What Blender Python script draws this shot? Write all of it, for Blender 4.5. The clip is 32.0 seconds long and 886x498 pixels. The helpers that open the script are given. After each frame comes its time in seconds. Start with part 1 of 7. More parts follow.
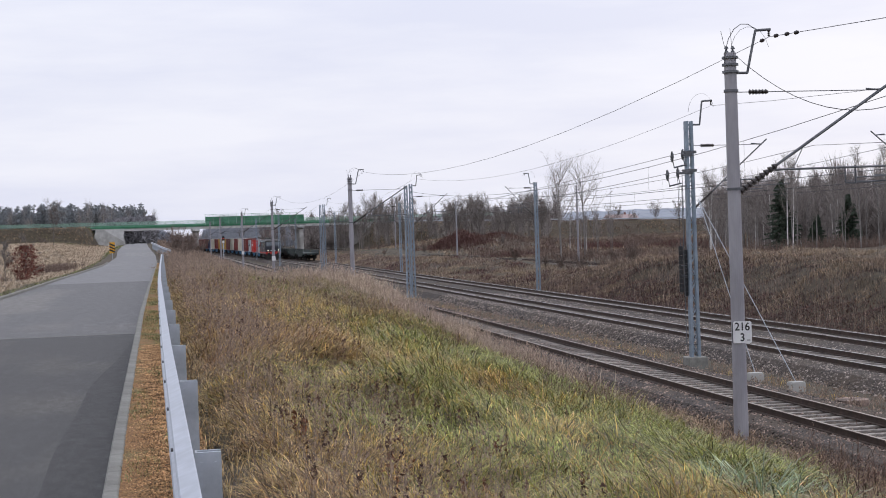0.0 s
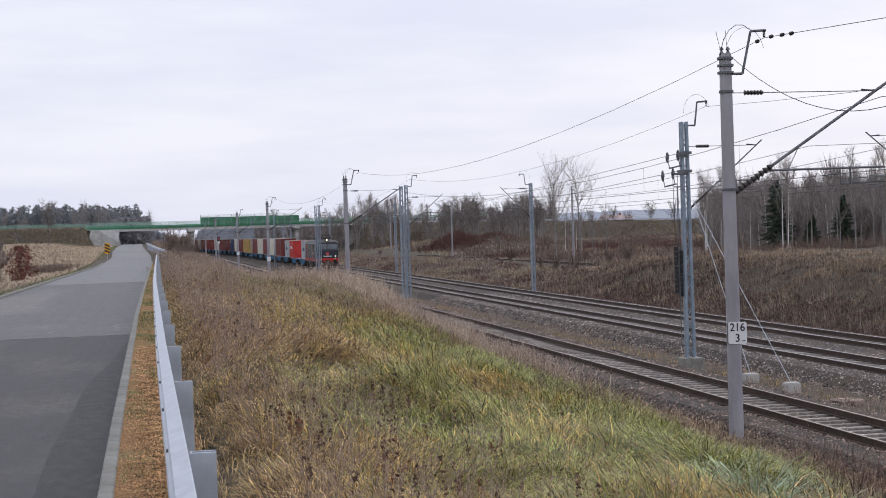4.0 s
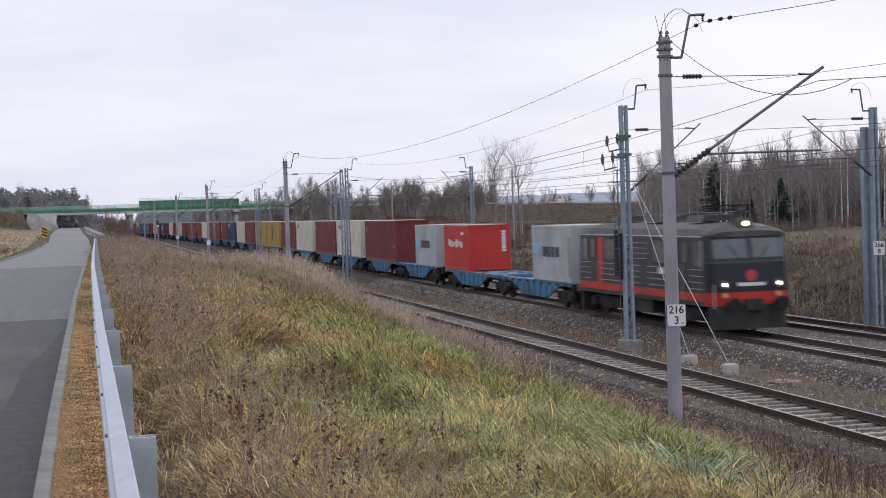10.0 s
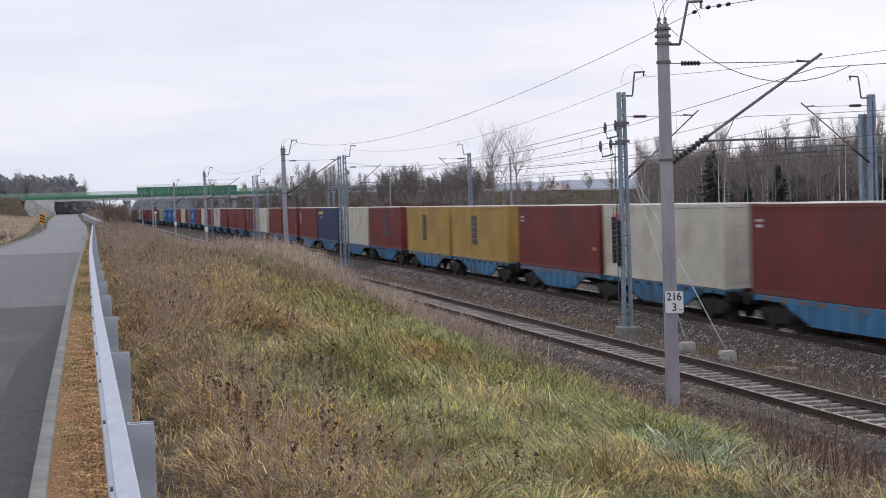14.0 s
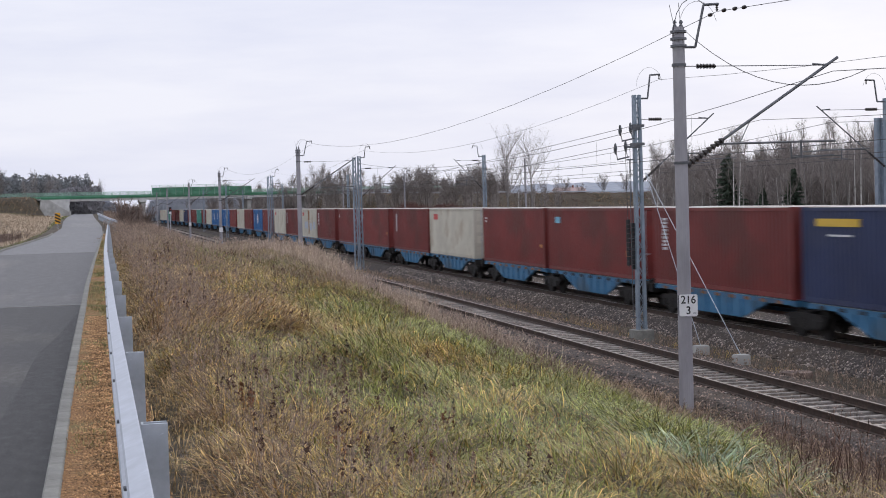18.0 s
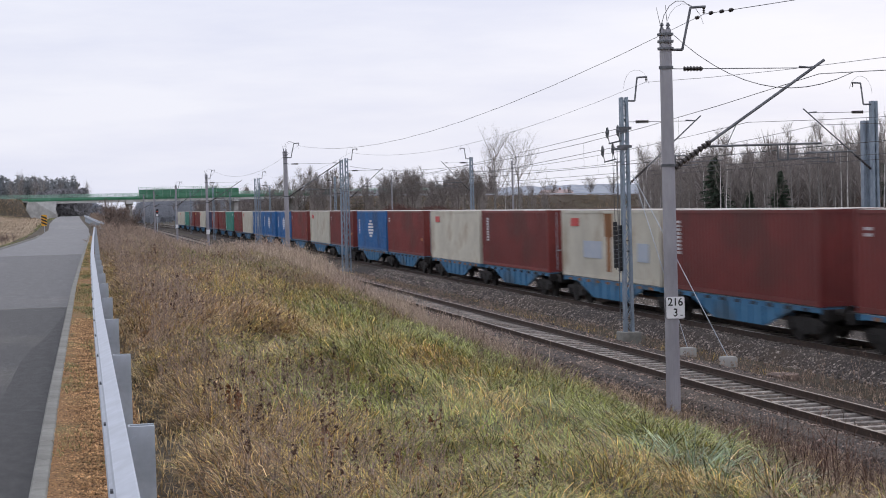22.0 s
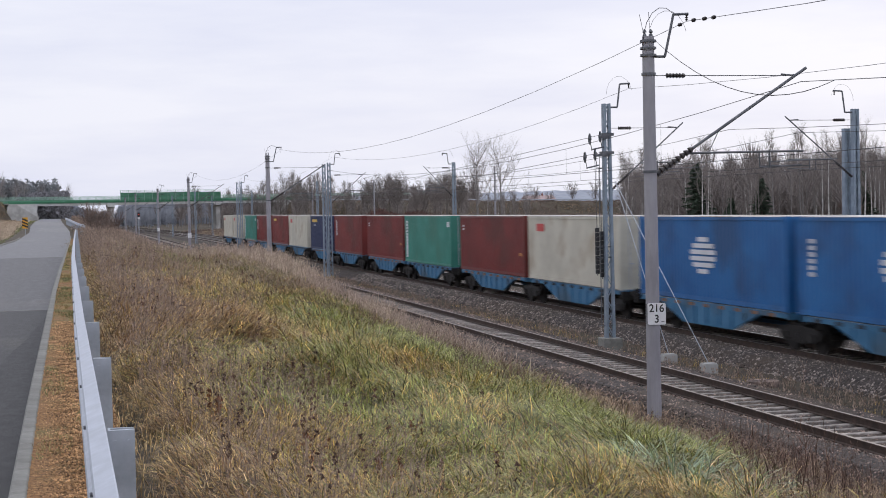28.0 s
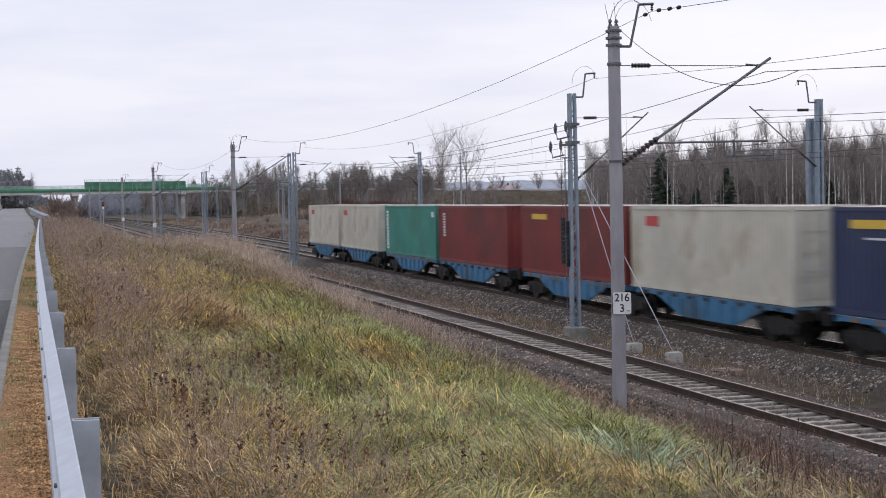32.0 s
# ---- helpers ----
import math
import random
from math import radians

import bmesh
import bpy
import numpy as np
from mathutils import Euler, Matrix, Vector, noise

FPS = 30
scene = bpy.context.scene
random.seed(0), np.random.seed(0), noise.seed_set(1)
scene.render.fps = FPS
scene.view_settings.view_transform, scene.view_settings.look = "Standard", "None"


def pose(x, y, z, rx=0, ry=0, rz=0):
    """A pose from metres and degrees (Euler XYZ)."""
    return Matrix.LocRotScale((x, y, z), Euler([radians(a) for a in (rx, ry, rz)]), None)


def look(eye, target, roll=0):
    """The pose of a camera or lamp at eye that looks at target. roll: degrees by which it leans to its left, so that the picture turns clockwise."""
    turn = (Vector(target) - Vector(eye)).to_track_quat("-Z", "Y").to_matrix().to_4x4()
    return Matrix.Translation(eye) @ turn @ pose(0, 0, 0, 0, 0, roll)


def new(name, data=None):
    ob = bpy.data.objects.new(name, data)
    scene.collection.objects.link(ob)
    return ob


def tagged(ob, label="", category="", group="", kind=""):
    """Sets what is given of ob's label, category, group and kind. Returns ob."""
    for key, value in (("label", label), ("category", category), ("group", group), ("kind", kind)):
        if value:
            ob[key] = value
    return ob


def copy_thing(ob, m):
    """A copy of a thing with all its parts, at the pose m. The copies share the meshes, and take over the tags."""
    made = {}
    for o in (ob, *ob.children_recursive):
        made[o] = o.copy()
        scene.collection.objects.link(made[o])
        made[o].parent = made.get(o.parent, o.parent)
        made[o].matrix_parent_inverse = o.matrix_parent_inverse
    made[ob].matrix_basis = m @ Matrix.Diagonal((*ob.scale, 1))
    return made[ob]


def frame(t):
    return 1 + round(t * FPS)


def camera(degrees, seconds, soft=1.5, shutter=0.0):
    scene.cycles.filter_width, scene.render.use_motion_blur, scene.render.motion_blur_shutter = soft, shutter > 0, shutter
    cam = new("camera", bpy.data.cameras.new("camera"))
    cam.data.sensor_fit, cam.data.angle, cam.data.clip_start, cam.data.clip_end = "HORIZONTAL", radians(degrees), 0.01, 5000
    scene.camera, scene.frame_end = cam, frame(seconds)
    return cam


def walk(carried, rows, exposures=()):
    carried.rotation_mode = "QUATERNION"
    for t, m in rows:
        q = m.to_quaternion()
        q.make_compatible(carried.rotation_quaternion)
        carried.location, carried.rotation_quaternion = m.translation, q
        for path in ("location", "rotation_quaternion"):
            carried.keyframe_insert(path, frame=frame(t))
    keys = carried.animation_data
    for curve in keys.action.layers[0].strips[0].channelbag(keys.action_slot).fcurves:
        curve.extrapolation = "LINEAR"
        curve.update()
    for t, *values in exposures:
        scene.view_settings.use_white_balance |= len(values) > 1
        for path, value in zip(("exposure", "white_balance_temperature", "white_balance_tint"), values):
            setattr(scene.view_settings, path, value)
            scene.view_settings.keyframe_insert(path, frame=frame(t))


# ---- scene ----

EYE = (0.0, 0.0, 4.555)          # metres over the rail heads
CAM_FOV = 31.84

# seconds, heading to the right of the line of the track, tilt, lean (degrees)
TURNS = [
    (0, 10.66, -0.71, -1.90), (0.5, 10.68, -0.80, -1.91), (1, 10.72, -0.84, -1.90), (1.5, 10.77, -0.83, -1.89), 
    (2, 10.80, -0.79, -1.85), (2.5, 10.83, -0.83, -1.88), (3, 10.87, -0.82, -1.88), (3.5, 10.85, -0.78, -1.90), 
    (5.5, 10.77, -0.42, -1.84), (6, 10.86, -0.41, -1.84), (6.5, 10.96, -0.39, -1.93), (7, 11.06, -0.35, -1.85), 
    (7.5, 11.22, -0.31, -1.86), (8, 11.67, -0.34, -1.77), (8.5, 11.94, -0.68, -1.75), (9, 12.41, -1.00, -1.83), 
    (9.5, 12.73, -1.20, -1.93), (10, 13.00, -1.38, -1.94), (10.5, 13.13, -1.49, -1.90), (11, 13.18, -1.62, -2.00), 
    (11.5, 13.24, -1.74, -1.92), (12, 13.30, -1.76, -1.79), (12.5, 13.27, -1.77, -1.76), (13, 13.22, -1.76, -1.81), 
    (13.5, 13.16, -1.81, -1.84), (14, 13.06, -1.87, -1.90), (14.5, 13.00, -1.90, -1.81), (16.5, 12.79, -1.72, -1.51), 
    (17, 12.62, -1.78, -1.52), (17.5, 12.53, -1.79, -1.57), (18, 12.54, -1.79, -1.60), (18.5, 12.57, -1.77, -1.58), 
    (19, 12.64, -1.74, -1.60), (19.5, 12.66, -1.73, -1.61), (20, 12.68, -1.74, -1.51), (20.5, 12.70, -1.72, -1.50), 
    (21, 12.75, -1.74, -1.54), (21.5, 12.88, -1.75, -1.60), (22, 13.01, -1.72, -1.57), (22.5, 13.10, -1.66, -1.52), 
    (23, 13.14, -1.61, -1.45), (23.5, 13.13, -1.63, -1.38), (24, 13.19, -1.67, -1.37), (24.5, 13.23, -1.73, -1.39), 
    (25, 13.27, -1.74, -1.40), (25.5, 13.32, -1.71, -1.34), (27.5, 13.69, -1.55, -1.21), (28, 13.68, -1.55, -1.21), 
    (28.5, 13.69, -1.57, -1.10), (29, 13.78, -1.54, -1.11), (29.5, 13.93, -1.48, -1.19), (30, 14.10, -1.50, -1.25), 
    (30.5, 14.35, -1.63, -1.31), (31, 14.56, -1.83, -1.29), (31.5, 14.73, -1.92, -1.19), (32, 14.93, -1.96, -1.19), 
]
cam = camera(CAM_FOV, 32.0, 0.95, 0.6)
walk(cam, [(t, pose(*EYE, 90 + tilt, 0, -turn) @ pose(0, 0, 0, 0, 0, lean)) for t, turn, tilt, lean in TURNS],
     exposures=[(0, 0.0), (32, 0.0)])

# ---- light: a bright overcast late-autumn sky ----
SUN_TURN, SUN_UP = 40.0, 28.0
world = bpy.data.worlds.new("sky")
scene.world = world
world.use_nodes = True
wn, wl = world.node_tree.nodes, world.node_tree.links
wn.clear()
w_out, w_bg = wn.new("ShaderNodeOutputWorld"), wn.new("ShaderNodeBackground")
w_sky = wn.new("ShaderNodeTexSky")
w_sky.sky_type, w_sky.sun_disc = "NISHITA", False
w_sky.sun_elevation, w_sky.sun_rotation = radians(SUN_UP), radians(SUN_TURN)
w_sky.dust_density, w_sky.air_density = 3.0, 1.0
w_co, w_map = wn.new("ShaderNodeTexCoord"), wn.new("ShaderNodeMapping")
w_map.inputs["Scale"].default_value = (2.2, 2.2, 13.0)
w_noise = wn.new("ShaderNodeTexNoise")
w_noise.inputs["Scale"].default_value, w_noise.inputs["Detail"].default_value = 1.6, 6.0
w_noise.inputs["Roughness"].default_value = 0.55
w_ramp = wn.new("ShaderNodeValToRGB")
w_ramp.color_ramp.elements[0].position, w_ramp.color_ramp.elements[0].color = 0.36, (0.755, 0.785, 0.95, 1)
w_ramp.color_ramp.elements[1].position, w_ramp.color_ramp.elements[1].color = 0.62, (0.895, 0.91, 1.02, 1)
w_sep, w_up = wn.new("ShaderNodeSeparateXYZ"), wn.new("ShaderNodeMapRange")
w_up.inputs["From Min"].default_value, w_up.inputs["From Max"].default_value = 0.12, 0.9
w_up.inputs["To Min"].default_value, w_up.inputs["To Max"].default_value = 1.0, 1.3
w_scale = wn.new("ShaderNodeVectorMath")
w_scale.operation = "SCALE"
w_dim, w_mix = wn.new("ShaderNodeVectorMath"), wn.new("ShaderNodeMix")
w_dim.operation = "SCALE"
w_dim.inputs["Scale"].default_value = 0.09
w_mix.data_type = "RGBA"
w_mix.inputs["Factor"].default_value = 0.93
wl.new(w_co.outputs["Generated"], w_map.inputs["Vector"])
wl.new(w_map.outputs["Vector"], w_noise.inputs["Vector"])
wl.new(w_noise.outputs["Fac"], w_ramp.inputs["Fac"])
wl.new(w_co.outputs["Generated"], w_sep.inputs[0])
wl.new(w_sep.outputs["Z"], w_up.inputs["Value"])
wl.new(w_ramp.outputs["Color"], w_scale.inputs[0])
wl.new(w_up.outputs["Result"], w_scale.inputs["Scale"])
wl.new(w_sky.outputs["Color"], w_dim.inputs[0])
wl.new(w_dim.outputs["Vector"], w_mix.inputs["A"])
wl.new(w_scale.outputs["Vector"], w_mix.inputs["B"])
wl.new(w_mix.outputs["Result"], w_bg.inputs["Color"])
w_bg.inputs["Strength"].default_value = 1.0
wl.new(w_bg.outputs["Background"], w_out.inputs["Surface"])

sun_lamp = bpy.data.lights.new("sun", "SUN")
sun_lamp.energy, sun_lamp.angle, sun_lamp.color = 0.5, radians(20), (1.0, 0.95, 0.88)
sun_ob = new("sun", sun_lamp)
sun_ob.matrix_world = look((0, 0, 0), (-math.sin(radians(SUN_TURN)) * math.cos(radians(SUN_UP)),
                                       -math.cos(radians(SUN_TURN)) * math.cos(radians(SUN_UP)), -math.sin(radians(SUN_UP))))

# ---- materials ----


def surface(name, low, high, size=1.0, rough=0.8, metal=0.0, bump=0.0, bump_size=20.0, third=None, third_size=0.15, third_at=(0.5, 0.62),
            spread=(0.35, 0.65), per_piece=0.0, stretch=(1, 1, 1), gloss_var=0.0, island=0.0, coat=0.0, thin=0.0):
    """A two-tone mottled surface; third is a colour of larger patches; per_piece and island vary the tone from piece to piece."""
    m = bpy.data.materials.new(name)
    m.use_nodes = True
    nt = m.node_tree
    n, l = nt.nodes, nt.links
    b = n["Principled BSDF"]
    co, mp = n.new("ShaderNodeTexCoord"), n.new("ShaderNodeMapping")
    mp.inputs["Scale"].default_value = stretch
    l.new(co.outputs["Object"], mp.inputs["Vector"])
    tex = n.new("ShaderNodeTexNoise")
    tex.inputs["Scale"].default_value, tex.inputs["Detail"].default_value, tex.inputs["Roughness"].default_value = size, 5, 0.65
    l.new(mp.outputs["Vector"], tex.inputs["Vector"])
    ramp = n.new("ShaderNodeValToRGB")
    for e, p, c in zip(ramp.color_ramp.elements, spread, (low, high)):
        e.position, e.color = p, (*c, 1)
    l.new(tex.outputs["Fac"], ramp.inputs["Fac"])
    colour = ramp.outputs["Color"]
    if third:
        big = n.new("ShaderNodeTexNoise")
        big.inputs["Scale"].default_value, big.inputs["Detail"].default_value = third_size, 9
        l.new(mp.outputs["Vector"], big.inputs["Vector"])
        where = n.new("ShaderNodeMapRange")
        where.inputs["From Min"].default_value, where.inputs["From Max"].default_value = third_at
        l.new(big.outputs["Fac"], where.inputs["Value"])
        mix = n.new("ShaderNodeMix")
        mix.data_type = "RGBA"
        mix.inputs["B"].default_value = (*third, 1)
        l.new(where.outputs["Result"], mix.inputs["Factor"])
        l.new(colour, mix.inputs["A"])
        colour = mix.outputs["Result"]
    for amount, node, socket in ((per_piece, "ShaderNodeObjectInfo", "Random"), (island, "ShaderNodeNewGeometry", "Random Per Island")):
        if amount:
            src, rng, hsv = n.new(node), n.new("ShaderNodeMapRange"), n.new("ShaderNodeHueSaturation")
            rng.inputs["To Min"].default_value, rng.inputs["To Max"].default_value = 1 - amount, 1 + amount
            l.new(src.outputs[socket], rng.inputs["Value"])
            l.new(rng.outputs["Result"], hsv.inputs["Value"])
            l.new(colour, hsv.inputs["Color"])
            colour = hsv.outputs["Color"]
    l.new(colour, b.inputs["Base Color"])
    b.inputs["Roughness"].default_value, b.inputs["Metallic"].default_value = rough, metal
    b.inputs["Coat Weight"].default_value = coat
    if thin:
        # leaves and straws let light through
        tl, ms = n.new("ShaderNodeBsdfTranslucent"), n.new("ShaderNodeMixShader")
        l.new(colour, tl.inputs["Color"])
        ms.inputs[0].default_value = thin
        l.new(b.outputs["BSDF"], ms.inputs[1])
        l.new(tl.outputs["BSDF"], ms.inputs[2])
        l.new(ms.outputs["Shader"], n["Material Output"].inputs["Surface"])
    if gloss_var:
        rr = n.new("ShaderNodeMapRange")
        rr.inputs["From Min"].default_value, rr.inputs["From Max"].default_value = 0.35, 0.65
        rr.inputs["To Min"].default_value, rr.inputs["To Max"].default_value = max(0, rough - gloss_var), min(1, rough + gloss_var)
        l.new(tex.outputs["Fac"], rr.inputs["Value"])
        l.new(rr.outputs["Result"], b.inputs["Roughness"])
    if bump:
        t2, bp = n.new("ShaderNodeTexNoise"), n.new("ShaderNodeBump")
        t2.inputs["Scale"].default_value, t2.inputs["Detail"].default_value = bump_size, 4
        l.new(co.outputs["Object"], t2.inputs["Vector"])
        bp.inputs["Strength"].default_value, bp.inputs["Distance"].default_value = bump, 0.05
        l.new(t2.outputs["Fac"], bp.inputs["Height"])
        l.new(bp.outputs["Normal"], b.inputs["Normal"])
    return m


def glow(name, colour, strength):
    m = bpy.data.materials.new(name)
    m.use_nodes = True
    b = m.node_tree.nodes["Principled BSDF"]
    b.inputs["Base Color"].default_value = (*colour, 1)
    b.inputs["Emission Color"].default_value, b.inputs["Emission Strength"].default_value = (*colour, 1), strength
    return m


M_SOIL = surface("soil_and_thatch", (0.028, 0.022, 0.014), (0.10, 0.077, 0.044), 1.3, 0.95, bump=0.8, bump_size=9,
                 third=(0.085, 0.066, 0.046), third_size=0.12)
M_ASPHALT = surface("asphalt", (0.022, 0.0217, 0.0217), (0.058, 0.0565, 0.055), 14.0, 0.66, bump=0.35, bump_size=110,
                    third=(0.075, 0.069, 0.061), third_size=0.55, third_at=(0.50, 0.66), gloss_var=0.1, stretch=(1, 0.35, 1))
# middle stretch: base colour raised for sky sheen; the patches are dried asphalt
M_ASPHALT_MID = surface("mid_asphalt_sky_paled", (0.052, 0.051, 0.052), (0.092, 0.090, 0.089), 5.0, 0.56, bump=0.25, bump_size=90,
                        third=(0.12, 0.113, 0.102), third_size=0.2, third_at=(0.55, 0.64), gloss_var=0.08, stretch=(1, 0.25, 1))
# far stretch: the sky's grazing reflection is put into a paler base colour
M_ASPHALT_FAR = surface("far_asphalt_sky_paled", (0.082, 0.081, 0.083), (0.128, 0.126, 0.128), 2.0, 0.5, bump=0.15, bump_size=60,
                        third=(0.125, 0.122, 0.118), third_size=0.12, third_at=(0.5, 0.6), gloss_var=0.06, stretch=(1, 0.2, 1))
M_DAMP = surface("damp_asphalt", (0.009, 0.0088, 0.0088), (0.026, 0.025, 0.024), 8.0, 0.66, bump=0.3, bump_size=110, gloss_var=0.08, stretch=(1, 0.5, 1))
M_KERB = surface("kerb_concrete", (0.17, 0.168, 0.15), (0.29, 0.285, 0.255), 3.0, 0.85, bump=0.3, bump_size=40, per_piece=0.10)
M_GRAVEL = surface("orange_gravel", (0.15, 0.072, 0.026), (0.50, 0.27, 0.105), 26.0, 0.9, bump=1.0, bump_size=45,
                   third=(0.20, 0.17, 0.06), third_size=0.8, third_at=(0.48, 0.6))
M_BALLAST = surface("ballast", (0.014, 0.011, 0.010), (0.10, 0.083, 0.072), 11.0, 0.95, bump=1.0, bump_size=14,
                    third=(0.075, 0.056, 0.04), third_size=0.22, third_at=(0.45, 0.6))
M_STONE = surface("ballast_stone", (0.022, 0.017, 0.015), (0.42, 0.355, 0.31), 3.0, 0.9, island=0.7)
M_STONE_DARK = surface("dirty_ballast_stone", (0.022, 0.016, 0.013), (0.34, 0.25, 0.205), 3.0, 0.9, island=0.9)
M_SLEEPER = surface("concrete_sleeper", (0.11, 0.093, 0.08), (0.42, 0.38, 0.34), 3.4, 0.9, bump=0.3, bump_size=30, per_piece=0.28)
M_RAIL = surface("rusty_rail", (0.045, 0.03, 0.024), (0.09, 0.06, 0.045), 5.0, 0.75, 0.2)
M_RAILTOP = surface("rail_head", (0.36, 0.35, 0.34), (0.55, 0.54, 0.53), 3.0, 0.3, 0.9)
M_RAILTOP_DULL = surface("dull_rail_head", (0.20, 0.15, 0.12), (0.36, 0.32, 0.28), 3.0, 0.5, 0.6)
M_GALV = surface("galvanised_steel", (0.37, 0.40, 0.44), (0.52, 0.55, 0.60), 6.0, 0.5, 0.35, gloss_var=0.1)
M_POST = surface("galvanised_post", (0.36, 0.40, 0.44), (0.52, 0.56, 0.61), 5.0, 0.6, 0.25, gloss_var=0.1)
M_MAST = surface("spun_concrete_mast", (0.27, 0.26, 0.28), (0.38, 0.37, 0.39), 1.6, 0.85, bump=0.15, bump_size=30, stretch=(1, 1, 0.3))
M_LATTICE = surface("blue_grey_painted_steel", (0.20, 0.25, 0.30), (0.31, 0.37, 0.43), 2.5, 0.6, 0.2)
M_STEEL = surface("weathered_steel", (0.10, 0.105, 0.115), (0.20, 0.205, 0.215), 5.0, 0.6, 0.5)
M_WIRE = surface("dark_wire", (0.06, 0.06, 0.065), (0.12, 0.12, 0.125), 3.0, 0.6, 0.5)
M_INSUL = surface("brown_insulator", (0.014, 0.010, 0.009), (0.035, 0.024, 0.02), 3.0, 0.3)
M_CONC = surface("grey_concrete", (0.40, 0.395, 0.37), (0.55, 0.54, 0.51), 0.9, 0.9, bump=0.25, bump_size=14, third=(0.36, 0.35, 0.325), third_size=0.35)
M_GREEN = surface("green_bridge_paint", (0.08, 0.25, 0.145), (0.12, 0.32, 0.20), 0.6, 0.6)
M_CONC_PALE = surface("pale_concrete", (0.52, 0.52, 0.50), (0.66, 0.66, 0.63), 0.9, 0.9, bump=0.2, bump_size=14)
M_GREEN_DARK = surface("dark_green_paint", (0.035, 0.17, 0.085), (0.06, 0.23, 0.12), 0.6, 0.6)
M_GREEN_MESH = surface("green_screen_mesh", (0.085, 0.26, 0.15), (0.13, 0.35, 0.22), 0.5, 0.6, third=(0.17, 0.38, 0.27), third_size=0.25, thin=0.35)
M_GREEN_PALE = surface("pale_green_rail", (0.22, 0.40, 0.30), (0.33, 0.50, 0.40), 1.0, 0.6)
M_WHITE = surface("white_enamel", (0.70, 0.70, 0.70), (0.82, 0.82, 0.82), 2.0, 0.4)
M_BLACK = surface("black_paint", (0.012, 0.012, 0.013), (0.03, 0.03, 0.032), 2.0, 0.5)
M_SIGNYEL = surface("yellow_sign", (0.74, 0.36, 0.02), (0.82, 0.43, 0.03), 2.0, 0.45)
M_SIGNRED = surface("red_reflector", (0.45, 0.01, 0.015), (0.6, 0.02, 0.02), 4.0, 0.35)
M_GRASS_G = surface("green_grass", (0.115, 0.135, 0.026), (0.41, 0.43, 0.125), 5.0, 0.5, island=0.85, third=(0.30, 0.28, 0.09), third_size=0.9, thin=0.18, spread=(0.42, 0.58))
M_GRASS_Y = surface("yellowed_grass", (0.27, 0.165, 0.044), (0.78, 0.55, 0.19), 5.0, 0.5, island=0.65, thin=0.18, spread=(0.42, 0.58))
M_GRASS_D = surface("dry_straw", (0.28, 0.185, 0.08), (0.76, 0.565, 0.29), 5.0, 0.6, island=0.8, thin=0.18, spread=(0.42, 0.58))
M_GRASS_B = surface("blue_green_grass", (0.12, 0.175, 0.075), (0.42, 0.51, 0.30), 2.0, 0.4, island=0.7, thin=0.12)
M_WEED = surface("brown_dead_weed", (0.18, 0.128, 0.098), (0.50, 0.385, 0.30), 2.2, 0.9, island=0.5, thin=0.2)
M_SHRUB = surface("red_brown_shrub", (0.12, 0.082, 0.066), (0.27, 0.195, 0.16), 0.9, 0.9, island=0.4, thin=0.2)
M_BARK = surface("bare_grey_bark", (0.10, 0.085, 0.075), (0.21, 0.185, 0.165), 1.5, 0.9)
M_TWIG = surface("bare_twigs", (0.17, 0.148, 0.135), (0.31, 0.275, 0.25), 0.4, 0.95, island=0.35)
M_BIRCH = surface("white_birch_bark", (0.30, 0.28, 0.26), (0.62, 0.60, 0.57), 2.5, 0.8, spread=(0.4, 0.5))
M_SPRUCE = surface("dark_spruce", (0.030, 0.046, 0.030), (0.075, 0.105, 0.068), 1.0, 0.9, island=0.4)
M_OAKLEAF = surface("russet_leaves", (0.12, 0.032, 0.022), (0.24, 0.075, 0.05), 1.0, 0.8, island=0.4)

# ---- small builders ----


def bm_box(bm, x0, x1, y0, y1, z0, z1):
    v = [bm.verts.new((x, y, z)) for z in (z0, z1) for y in (y0, y1) for x in (x0, x1)]
    for f in ((0, 2, 3, 1), (4, 5, 7, 6), (0, 1, 5, 4), (2, 6, 7, 3), (0, 4, 6, 2), (1, 3, 7, 5)):
        bm.faces.new([v[i] for i in f])
    return v


def bm_tube(bm, p, q, r0, r1=None, sides=8, caps=True):
    r1 = r0 if r1 is None else r1
    p, q = Vector(p), Vector(q)
    d = (q - p).normalized()
    a = d.orthogonal().normalized()
    b = d.cross(a)
    rings = []
    for c, r in ((p, r0), (q, r1)):
        rings.append([bm.verts.new(c + r * (math.cos(2 * math.pi * i / sides) * a + math.sin(2 * math.pi * i / sides) * b)) for i in range(sides)])
    for i in range(sides):
        j = (i + 1) % sides
        bm.faces.new((rings[0][i], rings[0][j], rings[1][j], rings[1][i]))
    if caps:
        bm.faces.new(rings[0][::-1])
        bm.faces.new(rings[1])


def bm_path(bm, pts, r, sides=6):
    for p, q in zip(pts, pts[1:]):
        bm_tube(bm, p, q, r, r, sides, True)


def bm_loft(bm, sections, closed=True, caps=True):
    """Skins a row of sections, each a list of as many points."""
    rings = [[bm.verts.new(p) for p in s] for s in sections]
    n = len(rings[0])
    for a, b in zip(rings, rings[1:]):
        for i in range(n if closed else n - 1):
            j = (i + 1) % n
            bm.faces.new((a[i], a[j], b[j], b[i]))
    if caps:
        bm.faces.new(rings[0][::-1])
        bm.faces.new(rings[-1])


